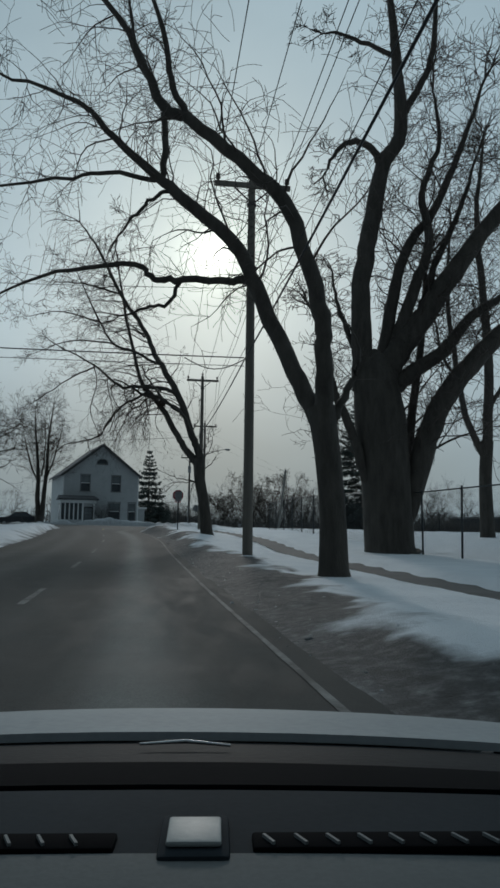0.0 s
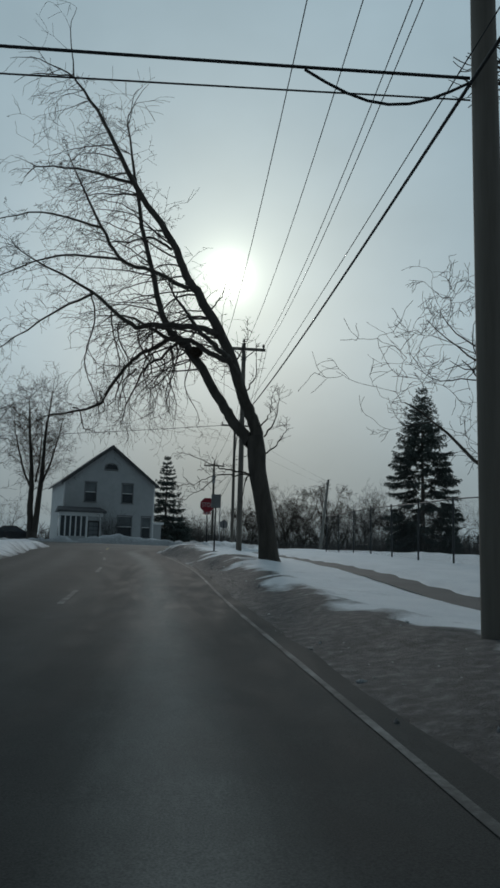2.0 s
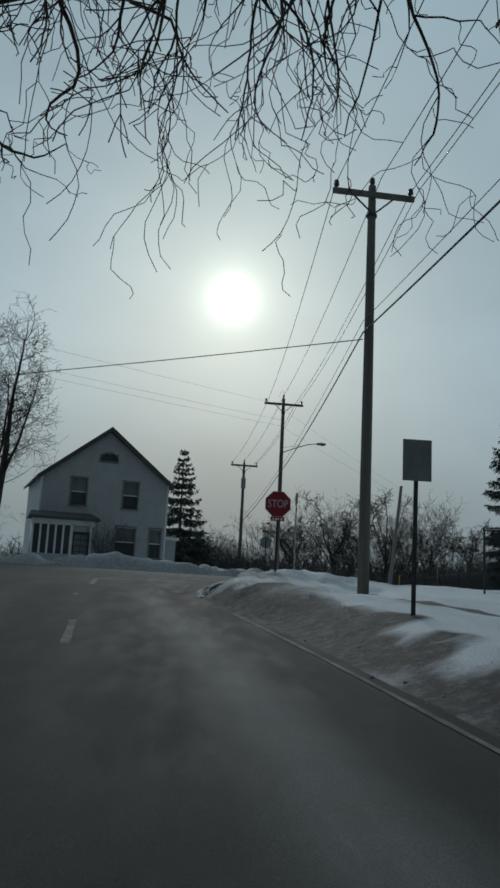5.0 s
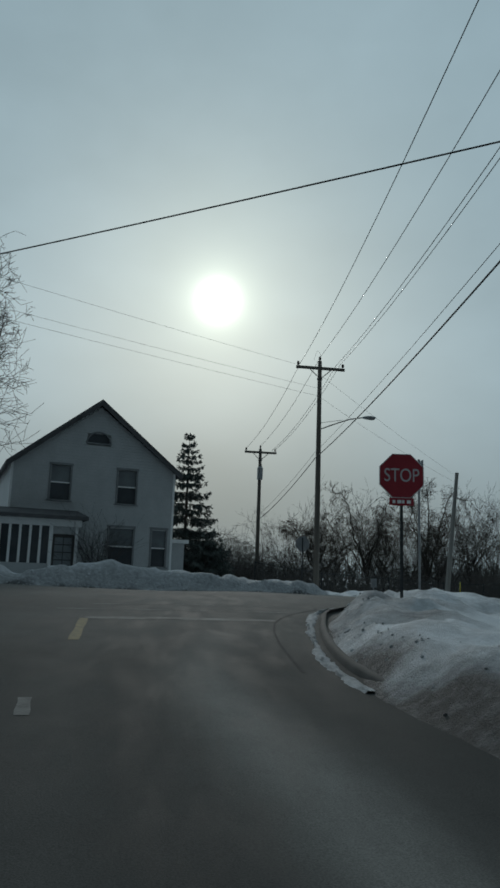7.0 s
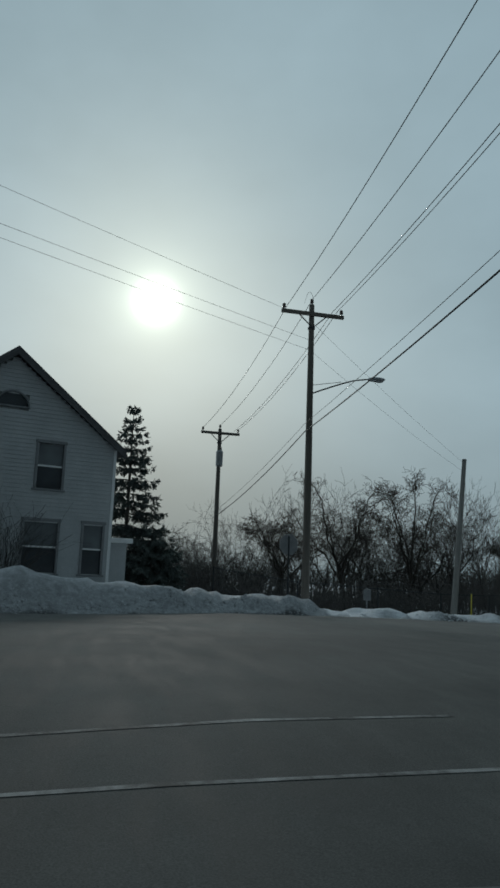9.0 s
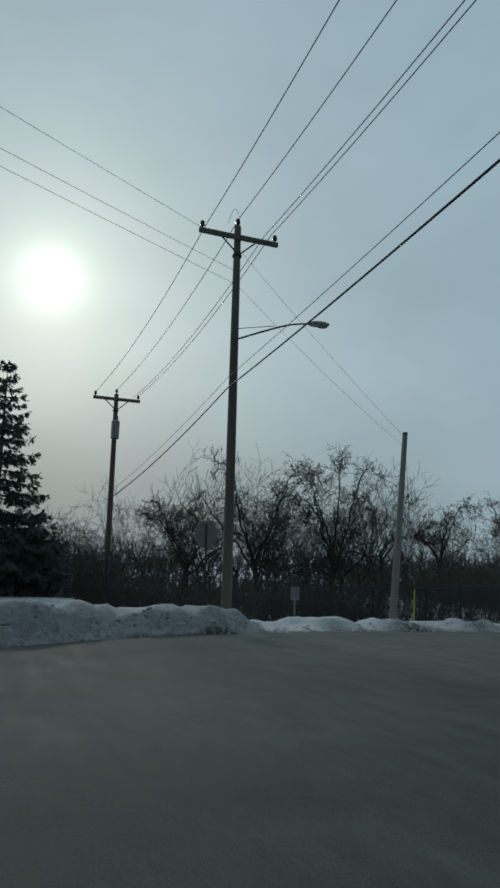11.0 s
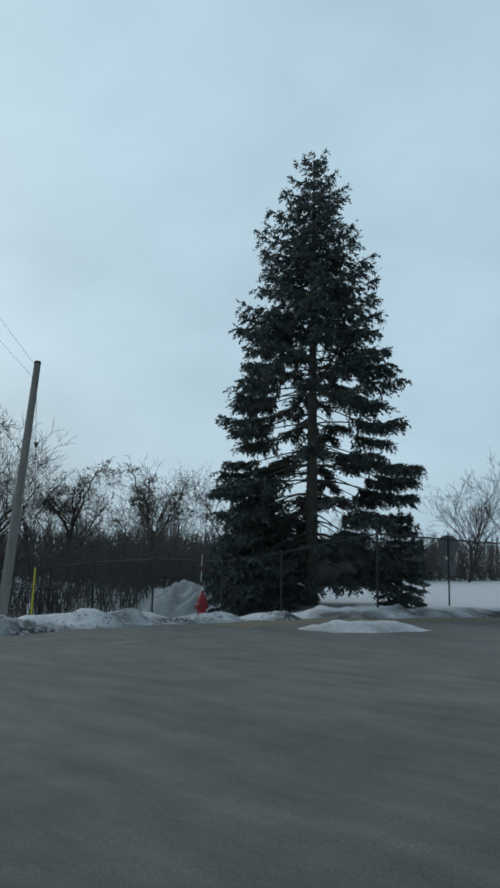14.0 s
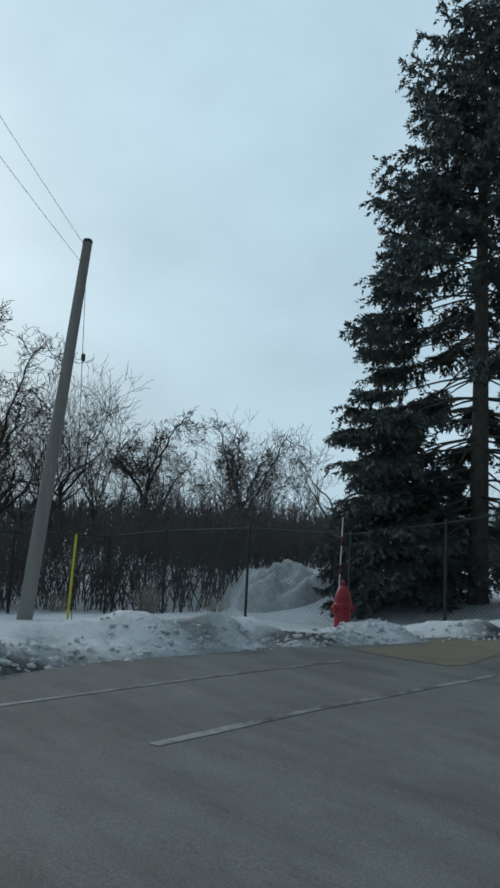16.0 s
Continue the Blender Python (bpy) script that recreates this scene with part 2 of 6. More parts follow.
M_WHITEPAINT = worn_paint("white_road_paint", (0.34, 0.34, 0.33), 0.66, 1.02)
M_FAINT = worn_paint("rubbed_paint", (0.2, 0.2, 0.192), 0.68, 1.05)
M_DIRT = grainy("sandy_drive", (0.10, 0.088, 0.068), (0.23, 0.19, 0.135), 1.6, 18, 0.9, bump=0.4, dist=0.02)
M_PATH = grainy("wet_path", (0.045, 0.045, 0.045), (0.11, 0.108, 0.105), 0.9, 25, 0.85, bump=0.2)
M_RUBBER = grainy("rubber", (0.012, 0.012, 0.012), (0.03, 0.03, 0.03), 8, 60, 0.8, bump=0.1)


def glass_material(name, tint=(0.03, 0.035, 0.04)):
    m, t, b = base_mat(name, 0.08, 0, 0.5)
    n = noise_node(t, 0.8, 3)
    r = ramp_node(t, n.outputs["Fac"], ((0.3, tint), (0.7, tuple(v * 1.8 for v in tint))))
    t.links.new(r.outputs[0], b.inputs["Base Color"])
    return m


M_PANE = glass_material("window_glass")

# ---- the lie of the land ----
PROFILE_Y = np.array([-400, -30, 0, 16, 24, 30, 37, 46, 54, 59, 64, 70, 78, 86, 100, 130, 1500.0])
PROFILE_Z = np.array([-0.62, -0.62, -0.6, -0.55, -0.45, -0.37, -0.15, 0.05, 0.25, 0.42, 0.66, 0.63, 0.5, 0.45, 0.45, 0.4, 0.4])


def smooth(a, b, v):
    s = np.clip((np.asarray(v, float) - a) / (b - a), 0, 1)
    return s * s * (3 - 2 * s)


def grade(x, y):
    """Height of the bare ground, which climbs to the crossing and falls away east of it."""
    x, y = np.asarray(x, float), np.asarray(y, float)
    z = sum(np.interp(y + k, PROFILE_Y, PROFILE_Z) for k in (-2.5, -1.2, 0, 1.2, 2.5)) / 5
    fall = smooth(52, 78, y) * np.clip(x - 3, -12, 24)
    dip = (0.75 * smooth(82.8, 88.5, y) + 0.5 * smooth(90, 97, y)) * smooth(2, 7, x) * smooth(25.2, 21.5, x)
    west = 0.2 * smooth(66, 76, y) * smooth(3, -4, x)
    return z - 0.023 * fall - dip - west


def edge_x(y):
    """East edge of the side road, which swings west before the crossing."""
    y = np.asarray(y, float)
    return 4.15 - 0.0465 * y - 0.0028 * np.clip(y - 35, 0, 19) ** 2 + 0.08 * np.clip(y - 55, 0, 9) ** 1.5


ROAD_W = 6.2
FAR_X = np.array([-80, -9, 0.5, 3.3, 5.5, 9.5, 13, 16.5, 20.3, 24, 30, 90.0])
FAR_Y = np.array([57, 74.3, 77.3, 79.2, 80.4, 81.8, 82.7, 82.5, 82.0, 80.7, 78.5, 60.0])
NEAR_X = np.array([-80, -9, 2, 8, 30, 90.0])
NEAR_Y = np.array([43, 60.3, 63.2, 65.4, 66, 48.0])


def cross_v(x, y):
    """Signed offsets from the far and near edge of the crossing road (negative inside)."""
    x = np.asarray(x, float)
    fy = sum(np.interp(x + k, FAR_X, FAR_Y) for k in (-1, 0, 1)) / 3
    ny = sum(np.interp(x + k, NEAR_X, NEAR_Y) for k in (-2, 0, 2)) / 3
    return (y - fy) * 0.95, (ny - y) * 0.95


def road_gap(x, y):
    """Distance outside the paved area, negative inside."""
    x, y = np.asarray(x, float), np.asarray(y, float)
    e = edge_x(y)
    side = np.maximum(np.maximum(x - e, e - ROAD_W - x), y - 69.0)
    far, near = cross_v(x, y)
    cross = np.maximum(far, near)
    # rounded corners: smooth union
    k = 3.2
    h = np.clip(0.5 + 0.5 * (cross - side) / k, 0, 1)
    both = cross * (1 - h) + side * h - k * h * (1 - h)
    return both


LATTICE = {}


def value_noise(x, y, scale, seed):
    """Lattice noise, 0..1."""
    if seed not in LATTICE:
        LATTICE[seed] = np.random.RandomState(seed).rand(256, 256)
    r = LATTICE[seed]
    u, v = np.asarray(x, float) / scale + 100.3, np.asarray(y, float) / scale + 57.7
    i, j = np.floor(u).astype(int), np.floor(v).astype(int)
    f, g = u - i, v - j
    f, g = f * f * (3 - 2 * f), g * g * (3 - 2 * g)
    at = lambda a, b: r[a % 256, b % 256]  # noqa: E731
    return (at(i, j) * (1 - f) + at(i + 1, j) * f) * (1 - g) + (at(i, j + 1) * (1 - f) + at(i + 1, j + 1) * f) * g


def clods(x, y, seed):
    """Several octaves of lattice noise about zero."""
    return sum((value_noise(x, y, s, seed + k) - 0.5) * a for k, (s, a) in enumerate(((2.3, 0.8), (1.05, 0.8), (0.55, 0.75), (0.27, 0.4))))


def snow_depth(x, y):
    d = road_gap(x, y)
    side = smooth(64, 58, y)
    # ridges thrown up by the plough, lower lawn behind them
    corner = np.exp(-(((x - 3.8) / 2.6) ** 2 + ((y - 60.8) / 3.6) ** 2))
    far, near = cross_v(x, y)
    beyond = smooth(-3, -0.5, far)
    west_bank = beyond * smooth(6.1, 5.4, x) * (0.32 * smooth(-13, -6, x) + 0.38 * np.exp(-(((x + 2.5) / 3.6) ** 2)))
    west_bank = west_bank * (0.62 + 0.5 * value_noise(x, y, 2.6, 41) + 0.3 * value_noise(x, y, 1.1, 43))
    island = np.exp(-(((x - 17.9) / 1.5) ** 4 + ((y - 79.75 + 0.2 * (x - 17.9)) / 0.75) ** 4))
    lawn = 0.12 - 0.06 * smooth(7, 11, x) * smooth(70, 78, y) + 0.19 * smooth(28, 42, y) * smooth(60, 54, y)
    run = smooth(53, 46, y)
    ridge = 0.10 * side * (1 - run) + 0.03 * run + 0.06 + 0.42 * corner + west_bank
    gutter = 0.22 * smooth(53.5, 55.5, y) * smooth(66, 63, y) * smooth(-1.5, 0, x)
    up = smooth(-0.08 + gutter, 0.7 + 0.75 * run * side + gutter + 0.9 * west_bank, d)
    down = smooth(3.4, 1.2, d)
    h = up * (lawn + ridge * down)
    rough = clods(x, y, 3)
    h = h + rough * up * (0.03 + (0.27 - 0.09 * run * side) * down * np.minimum(1.5, ridge / 0.25 + 0.9 * beyond)) * smooth(60, 20, np.abs(d))
    return np.maximum(h, island * (0.19 + 0.34 * clods(x, y, 12)))


def path_gap(x, y):
    """Distance outside the shovelled path beside the side road."""
    return np.maximum(np.abs(x - edge_x(y) - 4.6) - 0.55, np.maximum(y - 61, -10 - y))


def ground_z(x, y):
    d = road_gap(x, y)
    z = grade(x, y) - 0.07 + smooth(-0.35, 0.05, d) * 0.05 * (1 - smooth(53, 55.5, y) * smooth(66, 63, y)) + snow_depth(x, y)
    return z - 0.15 * smooth(0.45, -0.1, path_gap(x, y))


def gz(x, y):
    return float(ground_z(np.array([float(x)]), np.array([float(y)]))[0])


def axis_steps(fine_from, fine_to, step, reach):
    core = list(np.arange(fine_from, fine_to + step / 2, step))
    lo, hi, s = [fine_from], [fine_to], step
    while lo[-1] > -reach or hi[-1] < reach:
        s *= 1.22
        if lo[-1] > -reach:
            lo.append(lo[-1] - s)
        if hi[-1] < reach:
            hi.append(hi[-1] + s)
    return np.array(lo[:0:-1] + core + hi[1:])


def mesh_object(name, verts, faces, mat, parent=None, smooth_faces=True):
    me = bpy.data.meshes.new(name)
    me.from_pydata(np.asarray(verts).tolist() if not isinstance(verts, list) else verts, [], faces if isinstance(faces, list) else faces.tolist())
    me.materials.append(mat)
    if smooth_faces:
        me.shade_smooth()
    ob = new(name, me)
    ob.parent = parent
    return ob


def fast_mesh(name, V, F, mat, parent=None, smooth_faces=True):
    """A mesh of faces of one size from number arrays."""
    V, F = np.asarray(V, np.float32), np.asarray(F, np.int32)
    me = bpy.data.meshes.new(name)
    n, k = F.shape
    me.vertices.add(len(V))
    me.vertices.foreach_set("co", V.ravel())
    me.loops.add(n * k)
    me.loops.foreach_set("vertex_index", F.ravel())
    me.polygons.add(n)
    me.polygons.foreach_set("loop_start", np.arange(n, dtype=np.int32) * k)
    me.materials.append(mat)
    me.update(calc_edges=True)
    if smooth_faces:
        me.shade_smooth()
    ob = new(name, me)
    ob.parent = parent
    return ob


GX, GY = axis_steps(-30.0, 44.0, 0.21, 1500), axis_steps(0.0, 92.0, 0.23, 1500)


def build_ground():
    X, Y = np.meshgrid(GX, GY)
    Z = ground_z(X, Y)
    V = np.stack([X.ravel(), Y.ravel(), Z.ravel()], 1)
    nx = len(GX)
    i = (np.arange(len(GY) - 1)[:, None] * nx + np.arange(nx - 1)[None, :]).ravel()
    F = np.stack([i, i + 1, i + nx + 1, i + nx], 1)
    ob = fast_mesh("ground", V, F, M_SNOW)
    d = road_gap(X, Y)
    far, near = cross_v(X, Y)
    side = (Y < 62) & (X > edge_x(Y) - 1)
    reach = np.where(side, 1.7 - 1.3 * smooth(50, 57, Y), 0.45)
    dirt = np.exp(-np.maximum(d, 0) / reach) * np.where(side, 1.0, 0.62)
    verge = smooth(1.75, 0.75, d + 1.3 * clods(X, Y, 21))
    dirt = np.where(side, dirt * (1 - smooth(52, 46, Y)) + (0.1 + 0.75 * verge) * smooth(52, 46, Y), dirt)
    dirt = dirt + 0.5 * clods(X, Y, 9) * np.exp(-np.maximum(d, 0) / 2.0)
    dirt = np.maximum(dirt, 0.43 * smooth(3.5, 0.5, d) * (far > -2) * (X < 6.2) + 0.0)
    dirt = np.where(d > 14, 0.05, dirt)
    crumbs = smooth(1.9, 0.3, d) * (far > -0.5) * (X > 6.2) * (X < 30)
    dirt = np.maximum(dirt, crumbs * (0.3 + 0.6 * clods(X, Y, 33)))
    crust = smooth(4.2, 1.0, d) * (Y > 53) * (Y < 67) * (X > -0.5) * (X < 9)
    dirt = np.maximum(dirt, crust * (0.36 + 0.35 * clods(X, Y, 27)))
    dirt = np.where((X > 15.5) & (X < 20.5) & (d < -0.3), 0.2 + 0.3 * clods(X, Y, 35), dirt)
    at = ob.data.attributes.new("dirt", "FLOAT", "POINT")
    at.data.foreach_set("value", np.clip(dirt, 0, 1).ravel().astype(np.float32))
    tagged(ob, "snow-covered ground with grimy plough ridges along the roads", "ground", kind="structure")
    # paved sheet
    mid = lambda a: (a[:-1] + a[1:]) / 2  # noqa: E731
    CX, CY = np.meshgrid(mid(GX), mid(GY))
    keep = (road_gap(CX, CY) < 0.45 + 0.35 * ((CY > 53) & (CY < 66))).ravel() & (np.abs(CX).ravel() < 90) & (CY.ravel() > -90)
    V2 = np.stack([X.ravel(), Y.ravel(), grade(X, Y).ravel()], 1)
    F2 = F[keep]
    used, back = np.unique(F2, return_inverse=True)
    road = fast_mesh("road", V2[used], back.reshape(F2.shape), M_ROAD)
    rx, ry = V2[used, 0], V2[used, 1]
    u = rx - edge_x(ry)
    # Pale bands run along the side road; the crossing is paler, most in its east.
    salt = np.exp(-((u + 1.25) / 0.33) ** 2) + 0.12 * np.exp(-((u + 2.6) / 0.3) ** 2) + 0.28 * np.exp(-((u + 4.2) / 0.4) ** 2) + 0.2 * np.exp(-((u + 5.4) / 0.35) ** 2)
    salt = salt * smooth(60, 52, ry) + (0.2 * smooth(54, 61, ry) + 0.22 * smooth(61, 70, ry)) + 0.32 * smooth(70, 77, ry) * smooth(2, 7, rx) + 0.25 * smooth(54, 61, ry) * value_noise(rx + 0.5 * ry, ry * 2.2 - rx, 3.5, 61)
    road.data.attributes.new("salt", "FLOAT", "POINT").data.foreach_set("value", np.clip(salt, 0, 1).astype(np.float32))
    tagged(road, "worn grey asphalt road with salt-dried patches", "road", kind="structure")


build_ground()


def ribbon(name, pts, width, mat, lift=0.0035, parent=None, on=grade, step=0.4):
    """A thin strip that lies on the ground along a line of points."""
    V, F = [], []
    P = []
    for (x0, y0), (x1, y1) in zip(pts[:-1], pts[1:]):
        n = max(1, int(math.hypot(x1 - x0, y1 - y0) / step))
        P += [(x0 + (x1 - x0) * i / n, y0 + (y1 - y0) * i / n) for i in range(n)]
    P.append(pts[-1])
    for i, (x, y) in enumerate(P):
        a, b = P[max(0, i - 1)], P[min(len(P) - 1, i + 1)]
        l = math.hypot(b[0] - a[0], b[1] - a[1])
        nx, ny = (b[1] - a[1]) / l, -(b[0] - a[0]) / l
        w = width * (1 + 0.12 * math.sin(i * 1.7)) / 2
        for s in (-1, 1):
            px, py = x + nx * s * w, y + ny * s * w
            V.append((px, py, float(on(np.array([px]), np.array([py]))[0]) + lift))
        if i:
            k = 2 * i
            F.append((k - 2, k, k + 1, k - 1))
    return mesh_object(name, V, F, mat, parent)

# ---- building blocks ----


def thing(name, x, y, z=None, rz=0.0, label="", category="", group="", kind=""):
    ob = new(name)
    ob.empty_display_size = 0.2
    ob.matrix_world = pose(x, y, gz(x, y) if z is None else z, 0, 0, rz)
    return tagged(ob, label, category, group, kind)


def part(name, bm, material, parent, label="", flat=False):
    me = bpy.data.meshes.new(name)
    bm.to_mesh(me)
    bm.free()
    me.materials.append(material)
    if not flat:
        me.shade_smooth()
        me.set_sharp_from_angle(angle=radians(35))
    ob = new(name, me)
    ob.parent = parent
    if label:
        ob["label"] = label
    return ob


def box_bm(x0, x1, y0, y1, z0, z1, bevel=0.0, bm=None):
    own = bm or bmesh.new()
    r = bmesh.ops.create_cube(own, size=1.0)
    for v in r["verts"]:
        v.co = Vector((x0 + (v.co.x + 0.5) * (x1 - x0), y0 + (v.co.y + 0.5) * (y1 - y0), z0 + (v.co.z + 0.5) * (z1 - z0)))
    if bevel:
        es = list({e for v in r["verts"] for e in v.link_edges})
        bmesh.ops.bevel(own, geom=es, offset=bevel, segments=2, affect="EDGES", profile=0.6)
    return own


def lathe_bm(profile, sides=16, bm=None, m=None):
    """A turned body: profile of (radius, height) from bottom to top."""
    own = bm or bmesh.new()
    rings = []
    for r, z in profile:
        rings.append([own.verts.new(Vector((r * math.cos(2 * math.pi * i / sides), r * math.sin(2 * math.pi * i / sides), z))) for i in range(sides)])
    for a, b in zip(rings[:-1], rings[1:]):
        for i in range(sides):
            own.faces.new((a[i], a[(i + 1) % sides], b[(i + 1) % sides], b[i]))
    own.faces.new(rings[0][::-1])
    own.faces.new(rings[-1])
    if m is not None:
        bmesh.ops.transform(own, matrix=m, verts=[v for ring in rings for v in ring])
    return own


class Wood:
    """Collects tapered tubes into one mesh, many at once."""

    def __init__(self):
        self.runs = {}

    def tube(self, pts, radii, sides):
        self.runs.setdefault((len(pts), sides), []).append(([tuple(p) for p in pts], radii))

    def arrays(self):
        VV, FF, base = [], [], 0
        for (n, sides), runs in self.runs.items():
            P = np.array([r[0] for r in runs])
            R = np.array([list(r[1]) for r in runs])
            D = np.empty_like(P)
            D[:, 1:-1] = P[:, 2:] - P[:, :-2]
            D[:, 0], D[:, -1] = P[:, 1] - P[:, 0], P[:, -1] - P[:, -2]
            D /= np.maximum(np.linalg.norm(D, axis=2, keepdims=True), 1e-9)
            U = np.cross(D, np.array((0.31, 0.17, 0.93)))
            U /= np.maximum(np.linalg.norm(U, axis=2, keepdims=True), 1e-6)
            W = np.cross(D, U)
            a = 2 * np.pi * np.arange(sides) / sides
            V = P[:, :, None] + R[:, :, None, None] * (U[:, :, None] * np.cos(a)[None, None, :, None] + W[:, :, None] * np.sin(a)[None, None, :, None])
            m = len(runs)
            VV.append(V.reshape(-1, 3))
            i, k = np.meshgrid(np.arange(n - 1), np.arange(sides), indexing="ij")
            k2 = (k + 1) % sides
            q = np.stack([i * sides + k, i * sides + k2, (i + 1) * sides + k2, (i + 1) * sides + k], -1).reshape(-1, 4)
            FF.append((q[None] + base + (np.arange(m) * n * sides)[:, None, None]).reshape(-1, 4))
            base += m * n * sides
        return np.concatenate(VV), np.concatenate(FF)

    def make(self, name, mat, parent=None):
        V, F = self.arrays()
        return fast_mesh(name, V, F, mat, parent)


def sides_for(r):
    return 10 if r > 0.15 else 7 if r > 0.06 else 5 if r > 0.02 else 3


def grow(wood, fine, p, d, length, r, level, rng, spread=0.7, droop=0.0, kids=5, wander=0.16, least=0.004, pull=None):
    """A branch that wanders, tapers and forks. Twigs go to the fine mesh."""
    n = max(3, min(9, int(length / 0.28) + 2))
    pts, radii, dirs = [p.copy()], [r], [d.copy()]
    step = length / n
    for i in range(n):
        d = d + Vector((rng.gauss(0, wander), rng.gauss(0, wander), rng.gauss(0, wander) - droop * (0.4 + i / n)))
        if pull is not None:
            d = d + pull * 0.06
        d.normalize()
        p = p + d * step
        pts.append(p)
        radii.append(max(least, r * (1 - 0.78 * (i + 1) / n)))
        dirs.append(d.copy())
    (wood if r > 0.03 else fine).tube(pts, radii, sides_for(r))
    if level <= 0:
        return
    for _ in range(kids):
        i = rng.randint(max(1, n // 4), n)
        side = Vector((rng.gauss(0, 1), rng.gauss(0, 1), rng.gauss(0.15, 0.8)))
        side = side - dirs[i] * side.dot(dirs[i])
        if side.length < 0.01:
            continue
        side.normalize()
        nd = (dirs[i] * (1 - spread * rng.uniform(0.5, 0.9)) + side * spread).normalized()
        grow(wood, fine, pts[i].copy(), nd, length * rng.uniform(0.42, 0.68), max(least, radii[i] * rng.uniform(0.5, 0.75)), level - 1, rng, spread, droop, kids, wander, least, pull)


def curve_points(ctrl, per=5):
    """Catmull-Rom through control points of (x, y, z, radius)."""
    P = [Vector(c[:3]) for c in ctrl]
    R = [c[3] for c in ctrl]
    pts, rad = [], []
    for i in range(len(P) - 1):
        a, b, c, d = P[max(0, i - 1)], P[i], P[i + 1], P[min(len(P) - 1, i + 2)]
        for k in range(per):
            t = k / per
            pts.append(0.5 * ((2 * b) + (c - a) * t + (2 * a - 5 * b + 4 * c - d) * t * t + (3 * b - a - 3 * c + d) * t ** 3))
            rad.append(R[i] + (R[i + 1] - R[i]) * t)
    pts.append(P[-1])
    rad.append(R[-1])
    return pts, rad


def limb(wood, fine, ctrl, rng, every=0.55, level=3, size=0.32, droop=0.03, start=0.3, kids=4, pull=None, wobble=0.02, least=0.006, wander=0.2, bias=None, own=None, tip=0.9):
    pts, rad = curve_points(ctrl)
    pts = [p + Vector((rng.gauss(0, wobble), rng.gauss(0, wobble), rng.gauss(0, wobble))) for p in pts]
    pts[0] = Vector(ctrl[0][:3])
    (own or wood).tube(pts, rad, sides_for(rad[0]))
    total = sum((b - a).length for a, b in zip(pts[:-1], pts[1:]))
    run, nxt = 0.0, total * start
    for i in range(1, len(pts)):
        run += (pts[i] - pts[i - 1]).length
        while run > nxt:
            nxt += every * rng.uniform(0.6, 1.4)
            d = (pts[i] - pts[i - 1]).normalized()
            side = Vector((rng.gauss(0, 1), rng.gauss(0, 1), rng.gauss(0.1, 0.8)))
            if bias is not None:
                side = side + bias
            side = (side - d * side.dot(d)).normalized()
            nd = (d * 0.55 + side * 0.8).normalized()
            L = size * (total - run * 0.55 + 0.8) * rng.uniform(0.5, 1.0)
            if bias is not None and side.dot(bias) < 0.1:
                L *= 0.35
            grow(wood, fine, pts[i].copy(), nd, L, max(0.005, min(rad[i] * 0.36, 0.009 * L + 0.0045)), level - 1, rng, 0.75, droop, kids, wander, least, pull)
    end = (pts[-1] - pts[-2]).normalized()
    for _ in range(3):
        e = (end + Vector((rng.gauss(0, 0.35), rng.gauss(0, 0.35), rng.gauss(0, 0.35)))).normalized()
        grow(wood, fine, pts[-1].copy(), e, max(tip, size * total * 0.5), rad[-1], level - 1, rng, 0.7, droop, kids, 0.14, least, pull)


class BareTree:
    """A leafless tree grown limb by limb; limbs are (x, y, z, radius) from its foot."""

    def __init__(self, name, x, y, seed, label, **opts):
        self.ob = thing(name, x, y, label=label, category="tree")
        self.rng = random.Random(seed)
        self.wood, self.fine, self.opts = Wood(), Wood(), opts

    def trunk(self, *ctrl):
        pts, rad = curve_points(ctrl, 4)
        self.wood.tube(pts, rad, 14)

    def limb(self, *ctrl, shoots=0.0, reach=1.0, **more):
        """A limb with its twigs; shoots: upright suckers to the metre, of about that reach."""
        own = Wood()
        pts, rad = curve_points(ctrl)
        for a, b, r in zip(pts[:-1], pts[1:], rad) if shoots else ():
            for _ in range(int((b - a).length * shoots + self.rng.random())):
                p, d = a.lerp(b, self.rng.random()), Vector((self.rng.gauss(0, 0.22), self.rng.gauss(0, 0.22), 1)).normalized()
                L = reach * self.rng.uniform(0.35, 1.3)
                bend = Vector((self.rng.gauss(0, 0.08), self.rng.gauss(0, 0.08), 0)) * L
                self.fine.tube([p, p + d * L * 0.5 + bend, p + d * L], [0.008 * reach ** 0.5, 0.006, 0.0035], 3)
        limb(self.fine, self.fine, ctrl, self.rng, own=own, **{**self.opts, **more})
        own.make("limb", M_BARK, self.ob)

    def done(self):
        self.wood.make("trunk", M_BARK, self.ob)
        tagged(self.fine.make("crown", M_TWIG, self.ob), kind="stuff")


